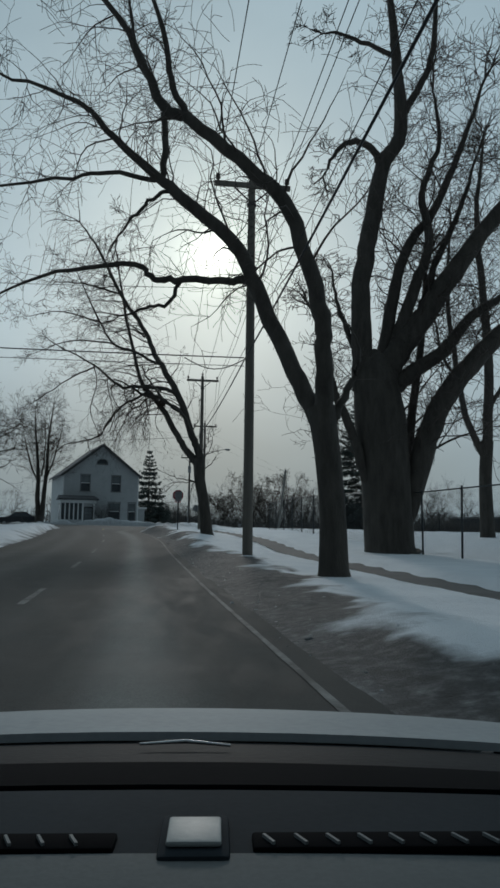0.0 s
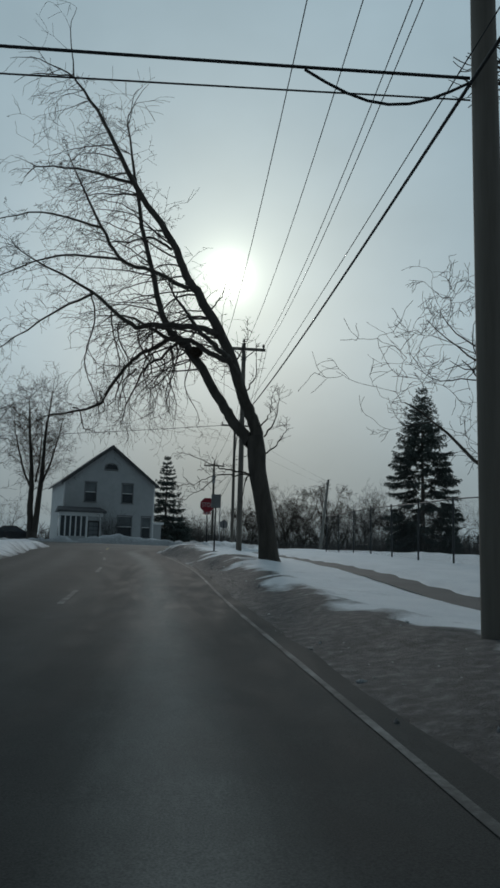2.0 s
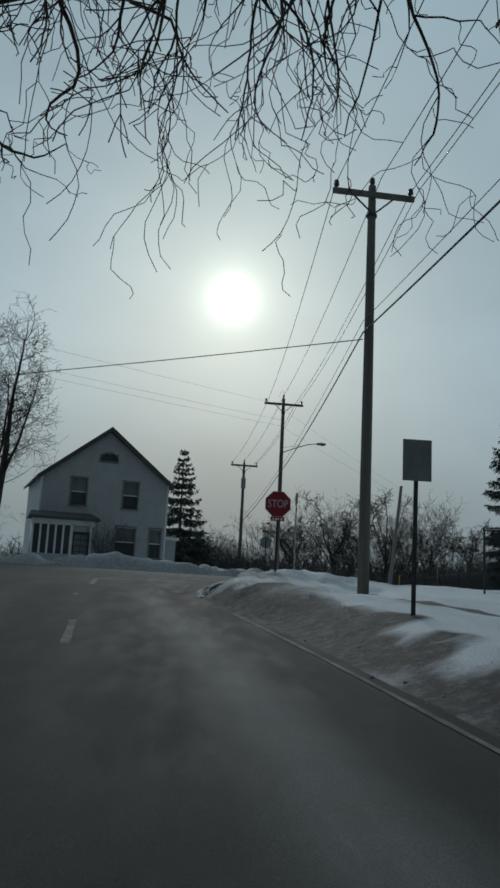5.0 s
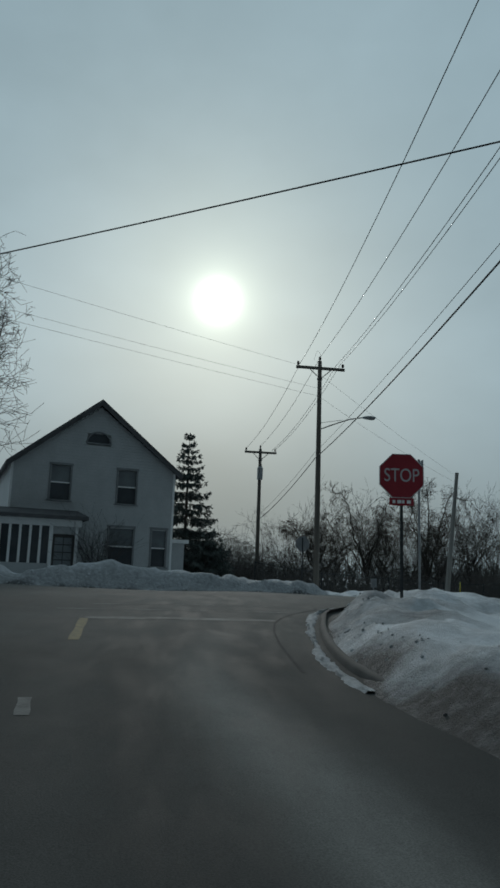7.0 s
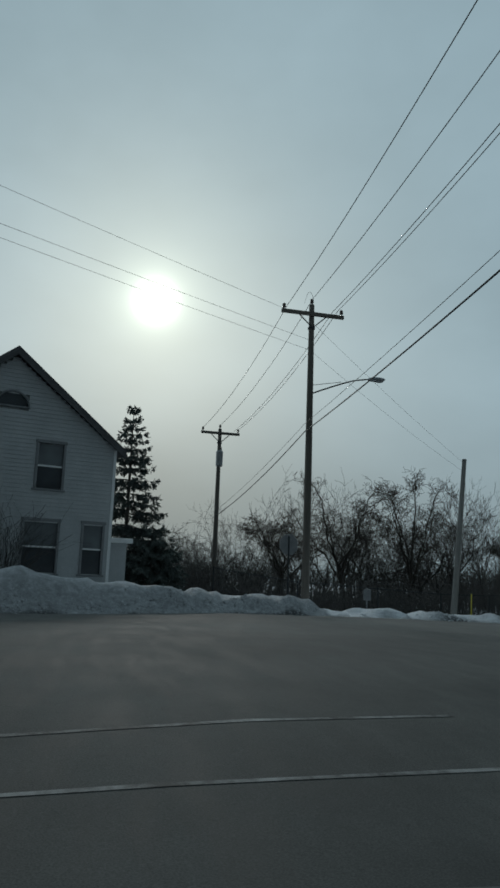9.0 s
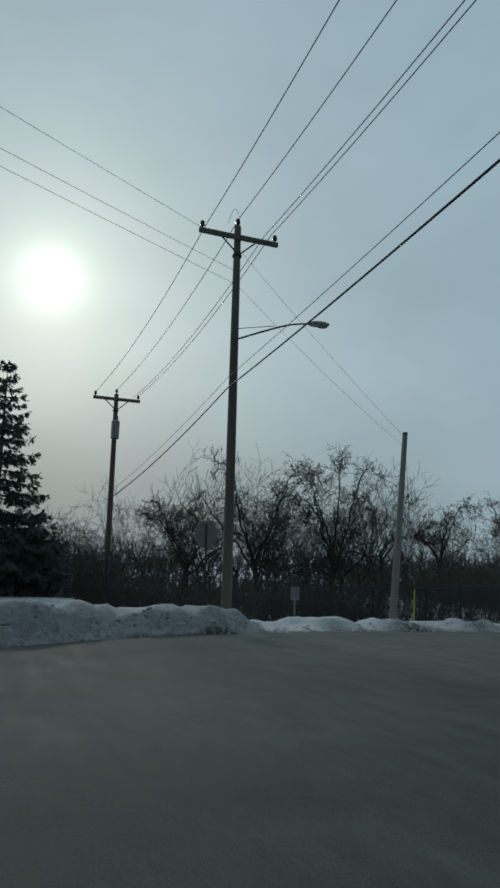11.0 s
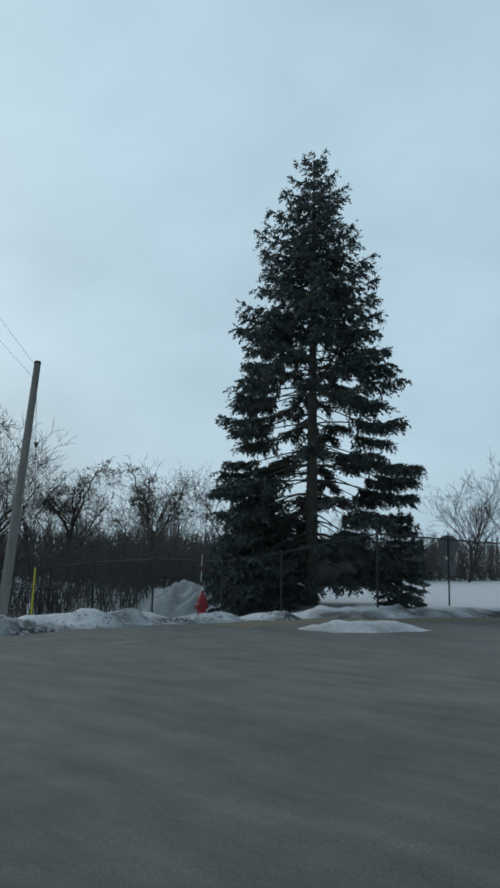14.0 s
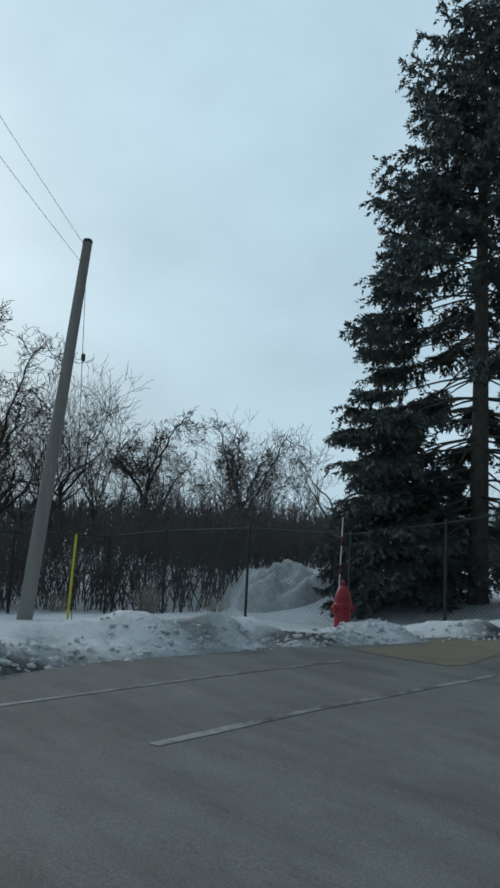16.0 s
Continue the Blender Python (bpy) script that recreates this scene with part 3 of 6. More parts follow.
# old maple at the kerb, limbs reaching over the road
t = BareTree("maple_tree", 5.78, 16.6, 5, "bare old maple with heavy forked limbs over the snowy verge", every=0.28, size=0.29, droop=0.05, start=0.25, kids=4, least=0.005)
t.trunk((0.05, 0, -0.2, 0.40), (0.02, 0, 0.12, 0.29), (0.0, 0, 1.2, 0.245), (-0.1, 0, 2.3, 0.25), (-0.2, 0.1, 3.2, 0.28))
t.limb((-0.22, 0.2, 2.95, 0.2), (-0.63, 0.7, 4.02, 0.18), (-1.38, 1.4, 6.0, 0.165), (-1.74, 1.55, 6.86, 0.15), (-2.93, 1.8, 8.06, 0.135), (-3.47, 1.86, 8.54, 0.11), (-4.65, 1.9, 9.58, 0.07), (-5.3, 1.9, 10.2, 0.055), (-7.05, 2, 10.8, 0.03), shoots=2.6, reach=1.1)
t.limb((-3.44, 1.86, 8.5, 0.08), (-3.37, 1.95, 9.7, 0.075), (-3.55, 2, 10.6, 0.06), (-4.17, 2, 12.06, 0.04), (-4.28, 2, 13.6, 0.02), shoots=2.6, reach=1.1)
t.limb((-3.55, 1.86, 8.48, 0.06), (-4.65, 2.2, 8.74, 0.05), (-5.81, 2.5, 8.66, 0.04), (-9.1, 3.2, 8.54, 0.015), shoots=2.6, reach=1.1)
t.limb((-0.19, 0.0, 3.0, 0.19), (-0.23, -0.3, 4.14, 0.165), (-0.42, -0.7, 5.0, 0.16), (-0.98, -0.8, 6.74, 0.145), (-1.77, -1, 7.41, 0.13), (-2.82, -1, 8.27, 0.11), (-3.35, -1, 8.51, 0.1), (-4.06, -1, 9.9, 0.06), (-5.19, -1, 11.38, 0.03), shoots=2.6, reach=1.1)
t.limb((-2.9, -1, 8.3, 0.07), (-3.26, -1, 9.07, 0.06), (-3.38, -1, 9.96, 0.05), (-4.06, -1, 11.84, 0.02), shoots=2.6, reach=1.1)
t.limb((-1.5, 1.45, 6.15, 0.10), (-1.96, 1.8, 6.26, 0.085), (-3.07, 2.45, 6.44, 0.08), (-3.58, 2.5, 6.47, 0.07), (-4.0, 2.6, 6.8, 0.065), (-5.85, 3.3, 6.78, 0.045), (-7.43, 3.6, 6.18, 0.02), size=0.2, shoots=2.6, reach=1.1)
t.limb((-2.97, 2.45, 6.42, 0.055), (-3.25, 2.4, 5.86, 0.045), (-3.74, 2.3, 5.7, 0.035), (-4.29, 2.2, 5.43, 0.02), size=0.2, shoots=2.6, reach=1.1)
t.limb((-3.2, 1.85, 8.25, 0.05), (-3.61, 1.9, 8.06, 0.045), (-4.03, 1.9, 7.58, 0.035), (-4.38, 1.9, 7.11, 0.02), shoots=2.6, reach=1.1)
t.limb((0.03, 0, 2.9, 0.1), (0.3, 0.1, 3.58, 0.075), (0.55, 0.2, 4.07, 0.05), (0.5, 0.25, 4.64, 0.03), (0.2, 0.2, 5.14, 0.012), level=1)
t.done()

# broad ancient trunk in the snowy yard
t = BareTree("old_willow", 10.5, 29.0, 11, "massive old bare tree with thick spreading limbs in snow", every=0.36, size=0.34, droop=0.01, start=0.22, kids=5, least=0.010)
t.trunk((0.2, 0, -0.3, 1.15), (0.1, 0, 0.2, 0.9), (0.0, 0, 2.5, 0.9), (-0.2, 0, 4.8, 0.95), (-0.4, 0, 6.4, 0.78), (-0.4, 0, 7.1, 0.5), (-0.4, 0, 7.5, 0.03))
t.limb((-0.8, 0, 5.9, 0.45), (-0.86, 0, 7.4, 0.4), (-0.84, 0.2, 10.0, 0.36), (-0.39, 0.4, 12.4, 0.34), (0.11, 0.5, 14.9, 0.3), (0.85, 0.5, 16.4, 0.28), (0.73, 0.5, 19.6, 0.2), (0.52, 0.5, 22, 0.14), (0.8, 0.5, 25, 0.07), every=0.6, start=0.45, size=0.17)
t.limb((0.11, 0.5, 14.9, 0.16), (-0.37, 0.4, 15.6, 0.14), (-1.2, 0.2, 15.67, 0.12), (-1.78, 0.1, 15.2, 0.08), (-2.36, 0, 14.1, 0.04))
t.limb((0.9, 0.5, 17.0, 0.16), (1.64, 0.5, 18.4, 0.14), (2.3, 0.6, 20.2, 0.12), (2.6, 0.6, 24.5, 0.05))
t.limb((0.7, 0.5, 19.6, 0.11), (-0.42, 0.5, 20.0, 0.09), (-1.57, 0.5, 20.4, 0.06), (-2.3, 0.5, 20.3, 0.03))
t.limb((0.0, 0, 6.4, 0.5), (0.53, 0.2, 7.4, 0.48), (1.43, 0.3, 8.6, 0.44), (2.8, 0.3, 10.7, 0.38), (4.77, 0.3, 13.3, 0.28), (6.4, 0.3, 14.9, 0.15))
t.limb((0.4, 0, 0.9, 0.5), (0.95, 0, 2.2, 0.46), (1.51, -0.2, 4.22, 0.43), (2.44, -0.4, 6.11, 0.4), (4.21, -0.6, 8.05, 0.32), (6.4, -0.7, 9.4, 0.2))
t.limb((0.3, 0, 6.0, 0.32), (0.95, 0, 6.6, 0.3), (2.3, 0.3, 7.55, 0.26), (3.57, 0.6, 9.02, 0.2), (4.9, 0.8, 9.94, 0.14))
t.limb((-0.8, -0.2, 2.6, 0.2), (-1.4, -0.4, 4.4, 0.17), (-2.1, -0.5, 6.0, 0.13), (-2.3, -0.5, 7.4, 0.09), (-3.0, -0.6, 8.9, 0.04))
t.limb((1.1, 0.2, 2.0, 0.22), (1.15, 0.5, 5.0, 0.17), (1.7, 0.8, 8.0, 0.13), (2.0, 1.0, 11.5, 0.06))
t.limb((0.1, 0.1, 6.3, 0.32), (0.53, 0.3, 7.92, 0.27), (1.34, 0.4, 10.17, 0.22), (1.93, 0.4, 12.0, 0.18), (1.62, 0.3, 13.8, 0.14), (2.34, 0.3, 16.0, 0.09), (2.15, 0.3, 18.1, 0.04), every=0.45, shoots=1.5, reach=1.8)
t.limb((-0.1, 0.3, 6.5, 0.3), (0.3, 0.6, 8.4, 0.26), (1.02, 0.8, 11.5, 0.2), (2.41, 0.9, 13.65, 0.16), (3.63, 1.0, 16.5, 0.11), (4.63, 1.0, 19.3, 0.05), every=0.45, shoots=1.5, reach=1.8)
t.limb((1.43, 0.4, 8.7, 0.2), (2.3, 0.8, 11.2, 0.15), (3.4, 1.0, 13.6, 0.1), (4.2, 1.0, 16.0, 0.04), every=0.45, shoots=1.5, reach=1.8)
t.limb((-0.7, 0.3, 6.6, 0.14), (-1.4, 0.3, 8.3, 0.1), (-1.75, 0.3, 9.4, 0.07), (-1.97, 0.3, 10.6, 0.03), every=0.5)
t.done()

HANGERS = ((-3.3, 2.2, 7.0), (-4.2, 2.7, 6.4), (-2.9, 2.0, 7.2), (-3.8, 2.4, 6.9), (-2.7, 1.9, 7.0), (-3.0, 2.0, 7.3), (-3.6, 2.3, 6.7), (-3.9, 2.5, 7.0), (-4.6, 2.9, 6.6), (-5.0, 3.0, 6.1), (-5.4, 3.2, 5.6), (-6.2, 2.9, 5.0), (-3.7, 1.3, 7.5), (-4.7, 1.4, 7.6), (-5.2, 1.4, 7.9), (-6.0, 1.4, 8.6), (-4.4, 1.7, 7.8))
# leaning maple: limbs over the road and on past it, twigs hanging
t = BareTree("leaning_maple", 4.44, 39.3, 23, "leaning bare maple with a twiggy crown over the road", every=0.2, size=0.3, droop=0.10, start=0.2, kids=3, least=0.006, wander=0.14, bias=Vector((-0.7, 0.2, 0)), pull=Vector((-0.3, 0.15, 0)))
t.trunk((0.1, 0, -0.25, 0.46), (0.04, 0, 0.08, 0.32), (-0.03, 0, 0.86, 0.27), (-0.17, 0.1, 1.82, 0.265), (-0.34, 0.2, 2.71, 0.27), (-0.37, 0.3, 3.28, 0.29), (-0.42, 0.35, 3.8, 0.25))
t.limb((-0.31, 0.35, 3.4, 0.21), (-0.45, 0.5, 4.25, 0.19), (-0.8, 0.6, 5.08, 0.18), (-1.35, 0.75, 6.7, 0.165), (-2.14, 0.9, 8.23, 0.15), (-2.75, 1.1, 9.2, 0.13), (-3.45, 1.2, 10.7, 0.11), (-4.6, 1.35, 12.4, 0.09), (-5.77, 1.5, 14.7, 0.06), (-6.9, 1.6, 16.3, 0.03))
t.limb((-0.6, 0.45, 4.7, 0.12), (-1.21, -0.71, 5.74, 0.085), (-1.54, -1.43, 5.91, 0.081), (-1.80, -1.78, 6.03, 0.072), (-2.33, -1.98, 6.47, 0.060), (-3.11, -2.09, 7.50, 0.025), size=0.12)
t.limb((-0.55, 0.4, 3.6, 0.2), (-1.08, 0.7, 4.28, 0.17), (-1.47, 1, 4.94, 0.16), (-2.56, 1.8, 6.86, 0.145), (-3.03, 2, 7.34, 0.13), (-3.43, 2.1, 7.92, 0.11), (-3.9, 2.4, 9.6, 0.09), (-4.49, 2.8, 12.09, 0.07), (-5.11, 3.2, 15.6, 0.025))
t.limb((-1.66, 0.75, 7.11, 0.11), (-2.33, 0.9, 7.39, 0.1), (-3.74, 1.3, 7.53, 0.09), (-4.51, 1.4, 7.52, 0.075), (-5.79, 1.4, 8.54, 0.05), (-8.2, 1.4, 9.82, 0.02))
t.limb((-1.22, 0.7, 6.2, 0.1), (-1.94, 0.9, 6.56, 0.085), (-2.59, 1.1, 6.98, 0.075), (-3.26, 1.3, 7.07, 0.07), (-4.41, 1.7, 7.81, 0.04), (-5.23, 1.9, 7.96, 0.02))
t.limb((-3.08, 2.1, 7.39, 0.075), (-3.94, 2.5, 7.0, 0.07), (-4.64, 2.9, 6.61, 0.06), (-5.32, 3.2, 5.65, 0.055), (-5.73, 3.0, 5.06, 0.05), (-7.34, 2.6, 4.58, 0.02), size=0.22)
t.limb((-2.96, 2.0, 7.16, 0.05), (-3.51, 2.3, 6.7, 0.045), (-4.02, 2.6, 6.41, 0.04), (-4.66, 2.8, 5.07, 0.015), size=0.25)
t.limb((-2.65, 1, 8.72, 0.075), (-3.95, 1.4, 9.4, 0.065), (-4.9, 1.6, 9.81, 0.06), (-5.69, 1.8, 11.03, 0.05), (-6.88, 2.2, 13.54, 0.02))
t.limb((-3.26, 1.25, 10.12, 0.05), (-3.9, 1.4, 10.54, 0.04), (-4.71, 1.6, 10.47, 0.03), (-5.65, 1.8, 10.52, 0.015))
t.limb((-4.6, 1.35, 12.4, 0.06), (-6.2, 1.6, 12.9, 0.045), (-8.0, 1.9, 13.1, 0.02))
t.limb((-0.55, 0.2, 2.61, 0.036), (-1.0, 0.25, 2.68, 0.026), (-1.5, 0.3, 2.78, 0.019), (-2.05, 0.3, 3.0, 0.012), (-2.65, 0.35, 3.2, 0.008), level=2, every=0.2, pull=None, droop=0.0, bias=None, tip=0.2, size=0.24)
t.limb((-0.6, 0.2, 2.58, 0.028), (-1.3, 0.3, 2.6, 0.02), (-1.75, 0.3, 2.5, 0.014), (-2.2, 0.35, 2.3, 0.009), (-2.65, 0.4, 2.2, 0.007), level=2, every=0.2, pull=None, droop=0.0, bias=None, tip=0.2, size=0.24)
t.limb((-1.6, 0.3, 2.52, 0.02), (-1.84, 0.3, 2.25, 0.016), (-2.25, 0.3, 1.98, 0.012), (-2.6, 0.3, 1.75, 0.007), level=2, every=0.2, pull=None, droop=0.0, tip=0.2, size=0.24)
t.limb((-0.6, 0.2, 2.61, 0.03), (-0.71, 0.2, 2.39, 0.022), (-0.77, 0.2, 1.89, 0.008), level=2, every=0.6, droop=0.0, tip=0.2, size=0.24)
t.limb((-5.79, 1.4, 8.5, 0.05), (-7.2, 1.9, 7.9, 0.035), (-9.0, 2.3, 6.7, 0.015))
t.limb((-4.9, 1.6, 9.8, 0.05), (-7.0, 2.0, 10.0, 0.035), (-9.2, 2.4, 9.3, 0.015))
t.limb((-5.69, 1.8, 11.0, 0.05), (-7.8, 2.2, 11.6, 0.03), (-9.6, 2.5, 11.3, 0.015))
# sinuous hanging sprays under the main boughs, curling up at the tips
hang = random.Random(8)


def spray(wood, a, b, r, level, sway=0.16):
    """A drooping branchlet from a to b that snakes and flicks up at its end."""
    n = max(7, int((b - a).length / 0.13))
    sway = sway + 0.07 * (b - a).length
    along = (b - a).normalized()
    side = along.cross(Vector((hang.gauss(0, 1), hang.gauss(0, 1), 0.3))).normalized()
    other = along.cross(side)
    ph, q, k1, k2 = hang.uniform(0, 6.3), hang.uniform(0, 6.3), hang.uniform(1.1, 2.2), hang.uniform(3.0, 5.5)
    flick = Vector((hang.gauss(0, 0.5), hang.gauss(0, 0.5), hang.uniform(0.15, 0.6))) * 0.22 * (b - a).length
    pts = []
    for i in range(n + 1):
        f = i / n
        w = sway * math.sin(math.pi * min(1, f * 1.4) / 1.4)
        p = a.lerp(b, f) + side * (w * math.sin(ph + k1 * 3.1 * f)) + other * (0.6 * w * math.sin(q + k2 * 2.2 * f))
        p += flick * max(0, f - 0.72) ** 2 * 8 + Vector((hang.gauss(0, 0.006), hang.gauss(0, 0.006), hang.gauss(0, 0.006)))
        pts.append(p)
    wood.tube(pts, [max(0.0045, r * (1 - 0.8 * i / n)) for i in range(n + 1)], 5 if r > 0.02 else 3)
    if level <= 0:
        return
    L = (b - a).length
    for _ in range(int(L * (1.6 if level > 1 else 1.5)) + 1):
        i = hang.randint(max(1, n // 5), n - 1)
        d = ((pts[i + 1] - pts[i]).normalized() * 0.8 + Vector((hang.gauss(0, 0.45), hang.gauss(0, 0.45), hang.uniform(-0.6, 0.1)))).normalized()
        spray(wood, pts[i], pts[i] + d * L * hang.uniform(0.25, 0.6), r * (1 - 0.8 * i / n) * 0.7, level - 1, 0.05)


for x, y, z in HANGERS:
    for _ in range(1):
        ex, ey = x + hang.uniform(-0.9, 0.8), y + hang.uniform(0.5, 2.6)
        ez = 0.95 + (39.3 + ey - 37.0) * 0.54 + hang.uniform(0.0, 1.0)
        a, b = Vector((x + hang.uniform(-0.3, 0.3), y + hang.uniform(-0.2, 0.3), z)), Vector((ex, ey, min(ez, z - 0.5)))
        spray(t.fine, a, b, 0.03, 2, 0.16)
for foot, tip in (((-0.15, 0.3, 3.8), (0.3, 0.3, 5.1)), ((-0.3, 0.3, 4.1), (0.1, 0.4, 5.2)), ((-0.75, 0.6, 5.2), (-0.4, 0.6, 6.5)), ((-0.1, 0.3, 3.3), (0.55, 0.4, 4.1)), ((-1.15, 0.7, 6.2), (-0.7, 0.8, 7.4)), ((-1.9, 0.9, 8.0), (-1.4, 1.0, 9.3))):
    a, b = Vector(foot), Vector(tip)
    mid = a.lerp(b, 0.5) + Vector((0.12, 0, -0.05))
    t.limb((*a, 0.03), (*mid, 0.02), (*b, 0.008), level=2, every=0.22, pull=None, droop=-0.03, start=0.15, least=0.006, bias=None, tip=0.3)
t.done()


M_LEAF = grainy("dead_leaf", (0.05, 0.038, 0.028), (0.11, 0.085, 0.06), 5, 30, 0.9, bump=0, vary=0.1)


def leaf_nest(x, y, z):
    """A ball of dead leaves and sticks wedged in a fork."""
    rng = np.random.RandomState(4)
    t = thing("squirrel_nest", x, y, z, 0, "ball of dead brown leaves wedged in a bare maple", "nest")
    n = 900
    c = rng.randn(n, 3)
    c = c / np.linalg.norm(c, axis=1, keepdims=True) * (rng.rand(n, 1) ** 0.35) * (0.21, 0.2, 0.17)
    a, b = rng.randn(n, 3), rng.randn(n, 3)
    a *= 0.05 / np.linalg.norm(a, axis=1, keepdims=True)
    b = np.cross(a, b)
    b *= 0.035 / np.linalg.norm(b, axis=1, keepdims=True)
    V = np.stack([c - a, c + b, c + a, c - b], 1).reshape(-1, 3)
    fast_mesh("leaves", V, np.arange(4 * n).reshape(n, 4), M_LEAF, t, False)
    w = Wood()
    for _ in range(40):
        p, d = Vector(rng.randn(3) * 0.08), Vector(rng.randn(3)).normalized() * rng.uniform(0.15, 0.32)
        w.tube([p - d, p + d * 0.1 + Vector(rng.randn(3) * 0.02), p + d], [0.005, 0.005, 0.003], 3)
    w.make("sticks", M_TWIG, t)


leaf_nest(2.1, 40.6, 6.9)


def utility_pole(x, y, top, arm=2.3, label="", arm_z=None, rz=3.0):
    base = gz(x, y)
    t = thing("utility_pole", x, y, base, rz, label, "utility pole", "line of utility poles")
    h = top - base
    part("pole", lathe_bm([(0.155, -0.4), (0.15, 0.0), (0.14, h * 0.4), (0.118, h * 0.8), (0.105, h - 0.05), (0.09, h)], 14), M_POLE, t)
    az = (arm_z or top - 0.25) - base
    a = part("crossarm", box_bm(-arm / 2, arm / 2, -0.21, -0.105, az - 0.075, az + 0.075, 0.012), M_POLE, t)
    for s in (-1, 1):
        b = box_bm(-0.022, 0.022, -0.02, 0.0, 0, 0.78)
        bmesh.ops.transform(b, matrix=Matrix.Translation((s * 0.02, -0.13, az - 0.55)) @ Matrix.Rotation(s * radians(48), 4, "Y"), verts=b.verts)
        part("brace", b, M_GALV_DARK, t)
    prof = [(0.025, 0), (0.025, 0.06), (0.07, 0.07), (0.08, 0.12), (0.05, 0.14), (0.07, 0.17), (0.06, 0.22), (0.025, 0.24)]
    for px in (-arm / 2 + 0.1, 0.0, arm / 2 - 0.1):
        z0 = az + 0.075 if px else h
        part("insulator", lathe_bm(prof, 10, m=Matrix.Translation((px, -0.15 if px else 0, z0))), M_PORCELAIN, t)
    part("hardware", lathe_bm([(0.15, -0.03), (0.15, 0.03)], 12, m=Matrix.Translation((0, 0, az - 0.55))), M_GALV_DARK, t)
    return t


P1, P2, P3, P4, P0 = (4.93, 24.0), (4.75, 55.5), (6.22, 84.56), (4.95, 99.6), (5.4, -10.0)
POLES = ((P0, 10.6, 10.35), (P1, 11.0, 10.75), (P2, 11.55, 11.2), (P3, 12.4, 11.95), (P4, 10.15, 9.85))
for (px, py), top, az in POLES:
    utility_pole(px, py, top, 2.6 if (px, py) == P3 else 2.3, "weathered wooden utility pole with a crossarm and insulators", az)


def span(name, a, b, sag, r, mat, label, parent=None, n=18):
    """A hanging wire between two points."""
    w = Wood()
    a, b = Vector(a), Vector(b)
    pts = [a.lerp(b, i / n) - Vector((0, 0, sag * 4 * (i / n) * (1 - i / n))) for i in range(n + 1)]
    w.tube(pts, [r] * (n + 1), 5)
    return tagged(w.make(name, mat), label, "power line", "overhead wires")


for (a, ta, aa), (b, tb, ab) in zip(POLES[:-1], POLES[1:]):
    for off in (-1.05, 0.0, 1.05):
        za, zb = (aa + 0.26, ab + 0.26) if off else (ta + 0.2, tb + 0.2)
        shift = 0.22 if off >= 0 else 0.0
        span("power_line", (a[0] + off + shift * (a == P2), a[1] - 0.15, za), (b[0] + off + shift * (b == P2), b[1] - 0.15, zb), 0.75 if a == P1 else 0.45, 0.012, M_WIRE, "thin bare power line strung between the poles")
    span("power_line", (a[0] + 0.82 + 0.22 * (a == P2), a[1] - 0.15, aa + 0.18), (b[0] + 0.82 + 0.22 * (b == P2), b[1] - 0.15, ab + 0.18), 0.75 if a == P1 else 0.45, 0.012, M_WIRE, "thin neutral wire strung between the poles")
CABLE = {P0: 5.3, P1: 5.42, P2: 7.3, P3: 7.2, P4: 4.9}
for (a, *_), (b, *_) in zip(POLES[:-1], POLES[1:]):
    span("telephone_cable", (a[0] - 0.17, a[1], CABLE[a]), (b[0] - 0.17, b[1], CABLE[b]), 0.25, 0.021, M_CABLE, "thick black telephone cable slung between the poles")
    span("telephone_cable", (a[0] - 0.17, a[1], CABLE[a] + 0.32), (b[0] - 0.17, b[1], CABLE[b] + 0.32), 0.2, 0.008, M_CABLE, "thin black telephone cable above the thick one")
span("service_drop", (P2[0] - 0.16, P2[1], 7.12), (-24.0, 75.2, 8.2), 0.2, 0.014, M_CABLE, "black service cable across the road")
span("service_drop", (P1[0] - 0.16, P1[1], 5.5), (-24.0, 24.9, 6.3), 0.15, 0.018, M_CABLE, "black service cable across the road")
span("service_drop", (P1[0] - 0.16, P1[1], 5.25), (-24.0, 25.4, 5.9), 0.1, 0.010, M_CABLE, "thin black service cable across the road")
span("service_drop", (P1[0] - 0.16, P1[1], 7.6), (-24.0, 25.4, 8.0), 0.2, 0.009, M_CABLE, "thin black service cable across the road")
w_loop = Wood()
w_loop.tube([Vector((P1[0] - 0.16 - 0.22 * i, P1[1], 5.45 - 0.32 * math.sin(math.pi * i / 8))) for i in range(9)], [0.016] * 9, 5)
tagged(w_loop.make("cable_loop", M_CABLE), "slack black cable loop hanging beside the pole", "power line", "overhead wires")
for off, z in ((-1.05, 12.1), (0.0, 10.9), (-0.05, 10.5)):
    span("power_line", (P3[0] + off, P3[1], z), (-33.0, 58.3 + off, z + 0.6), 0.3, 0.006, M_WIRE, "thin side line from the crossing pole")


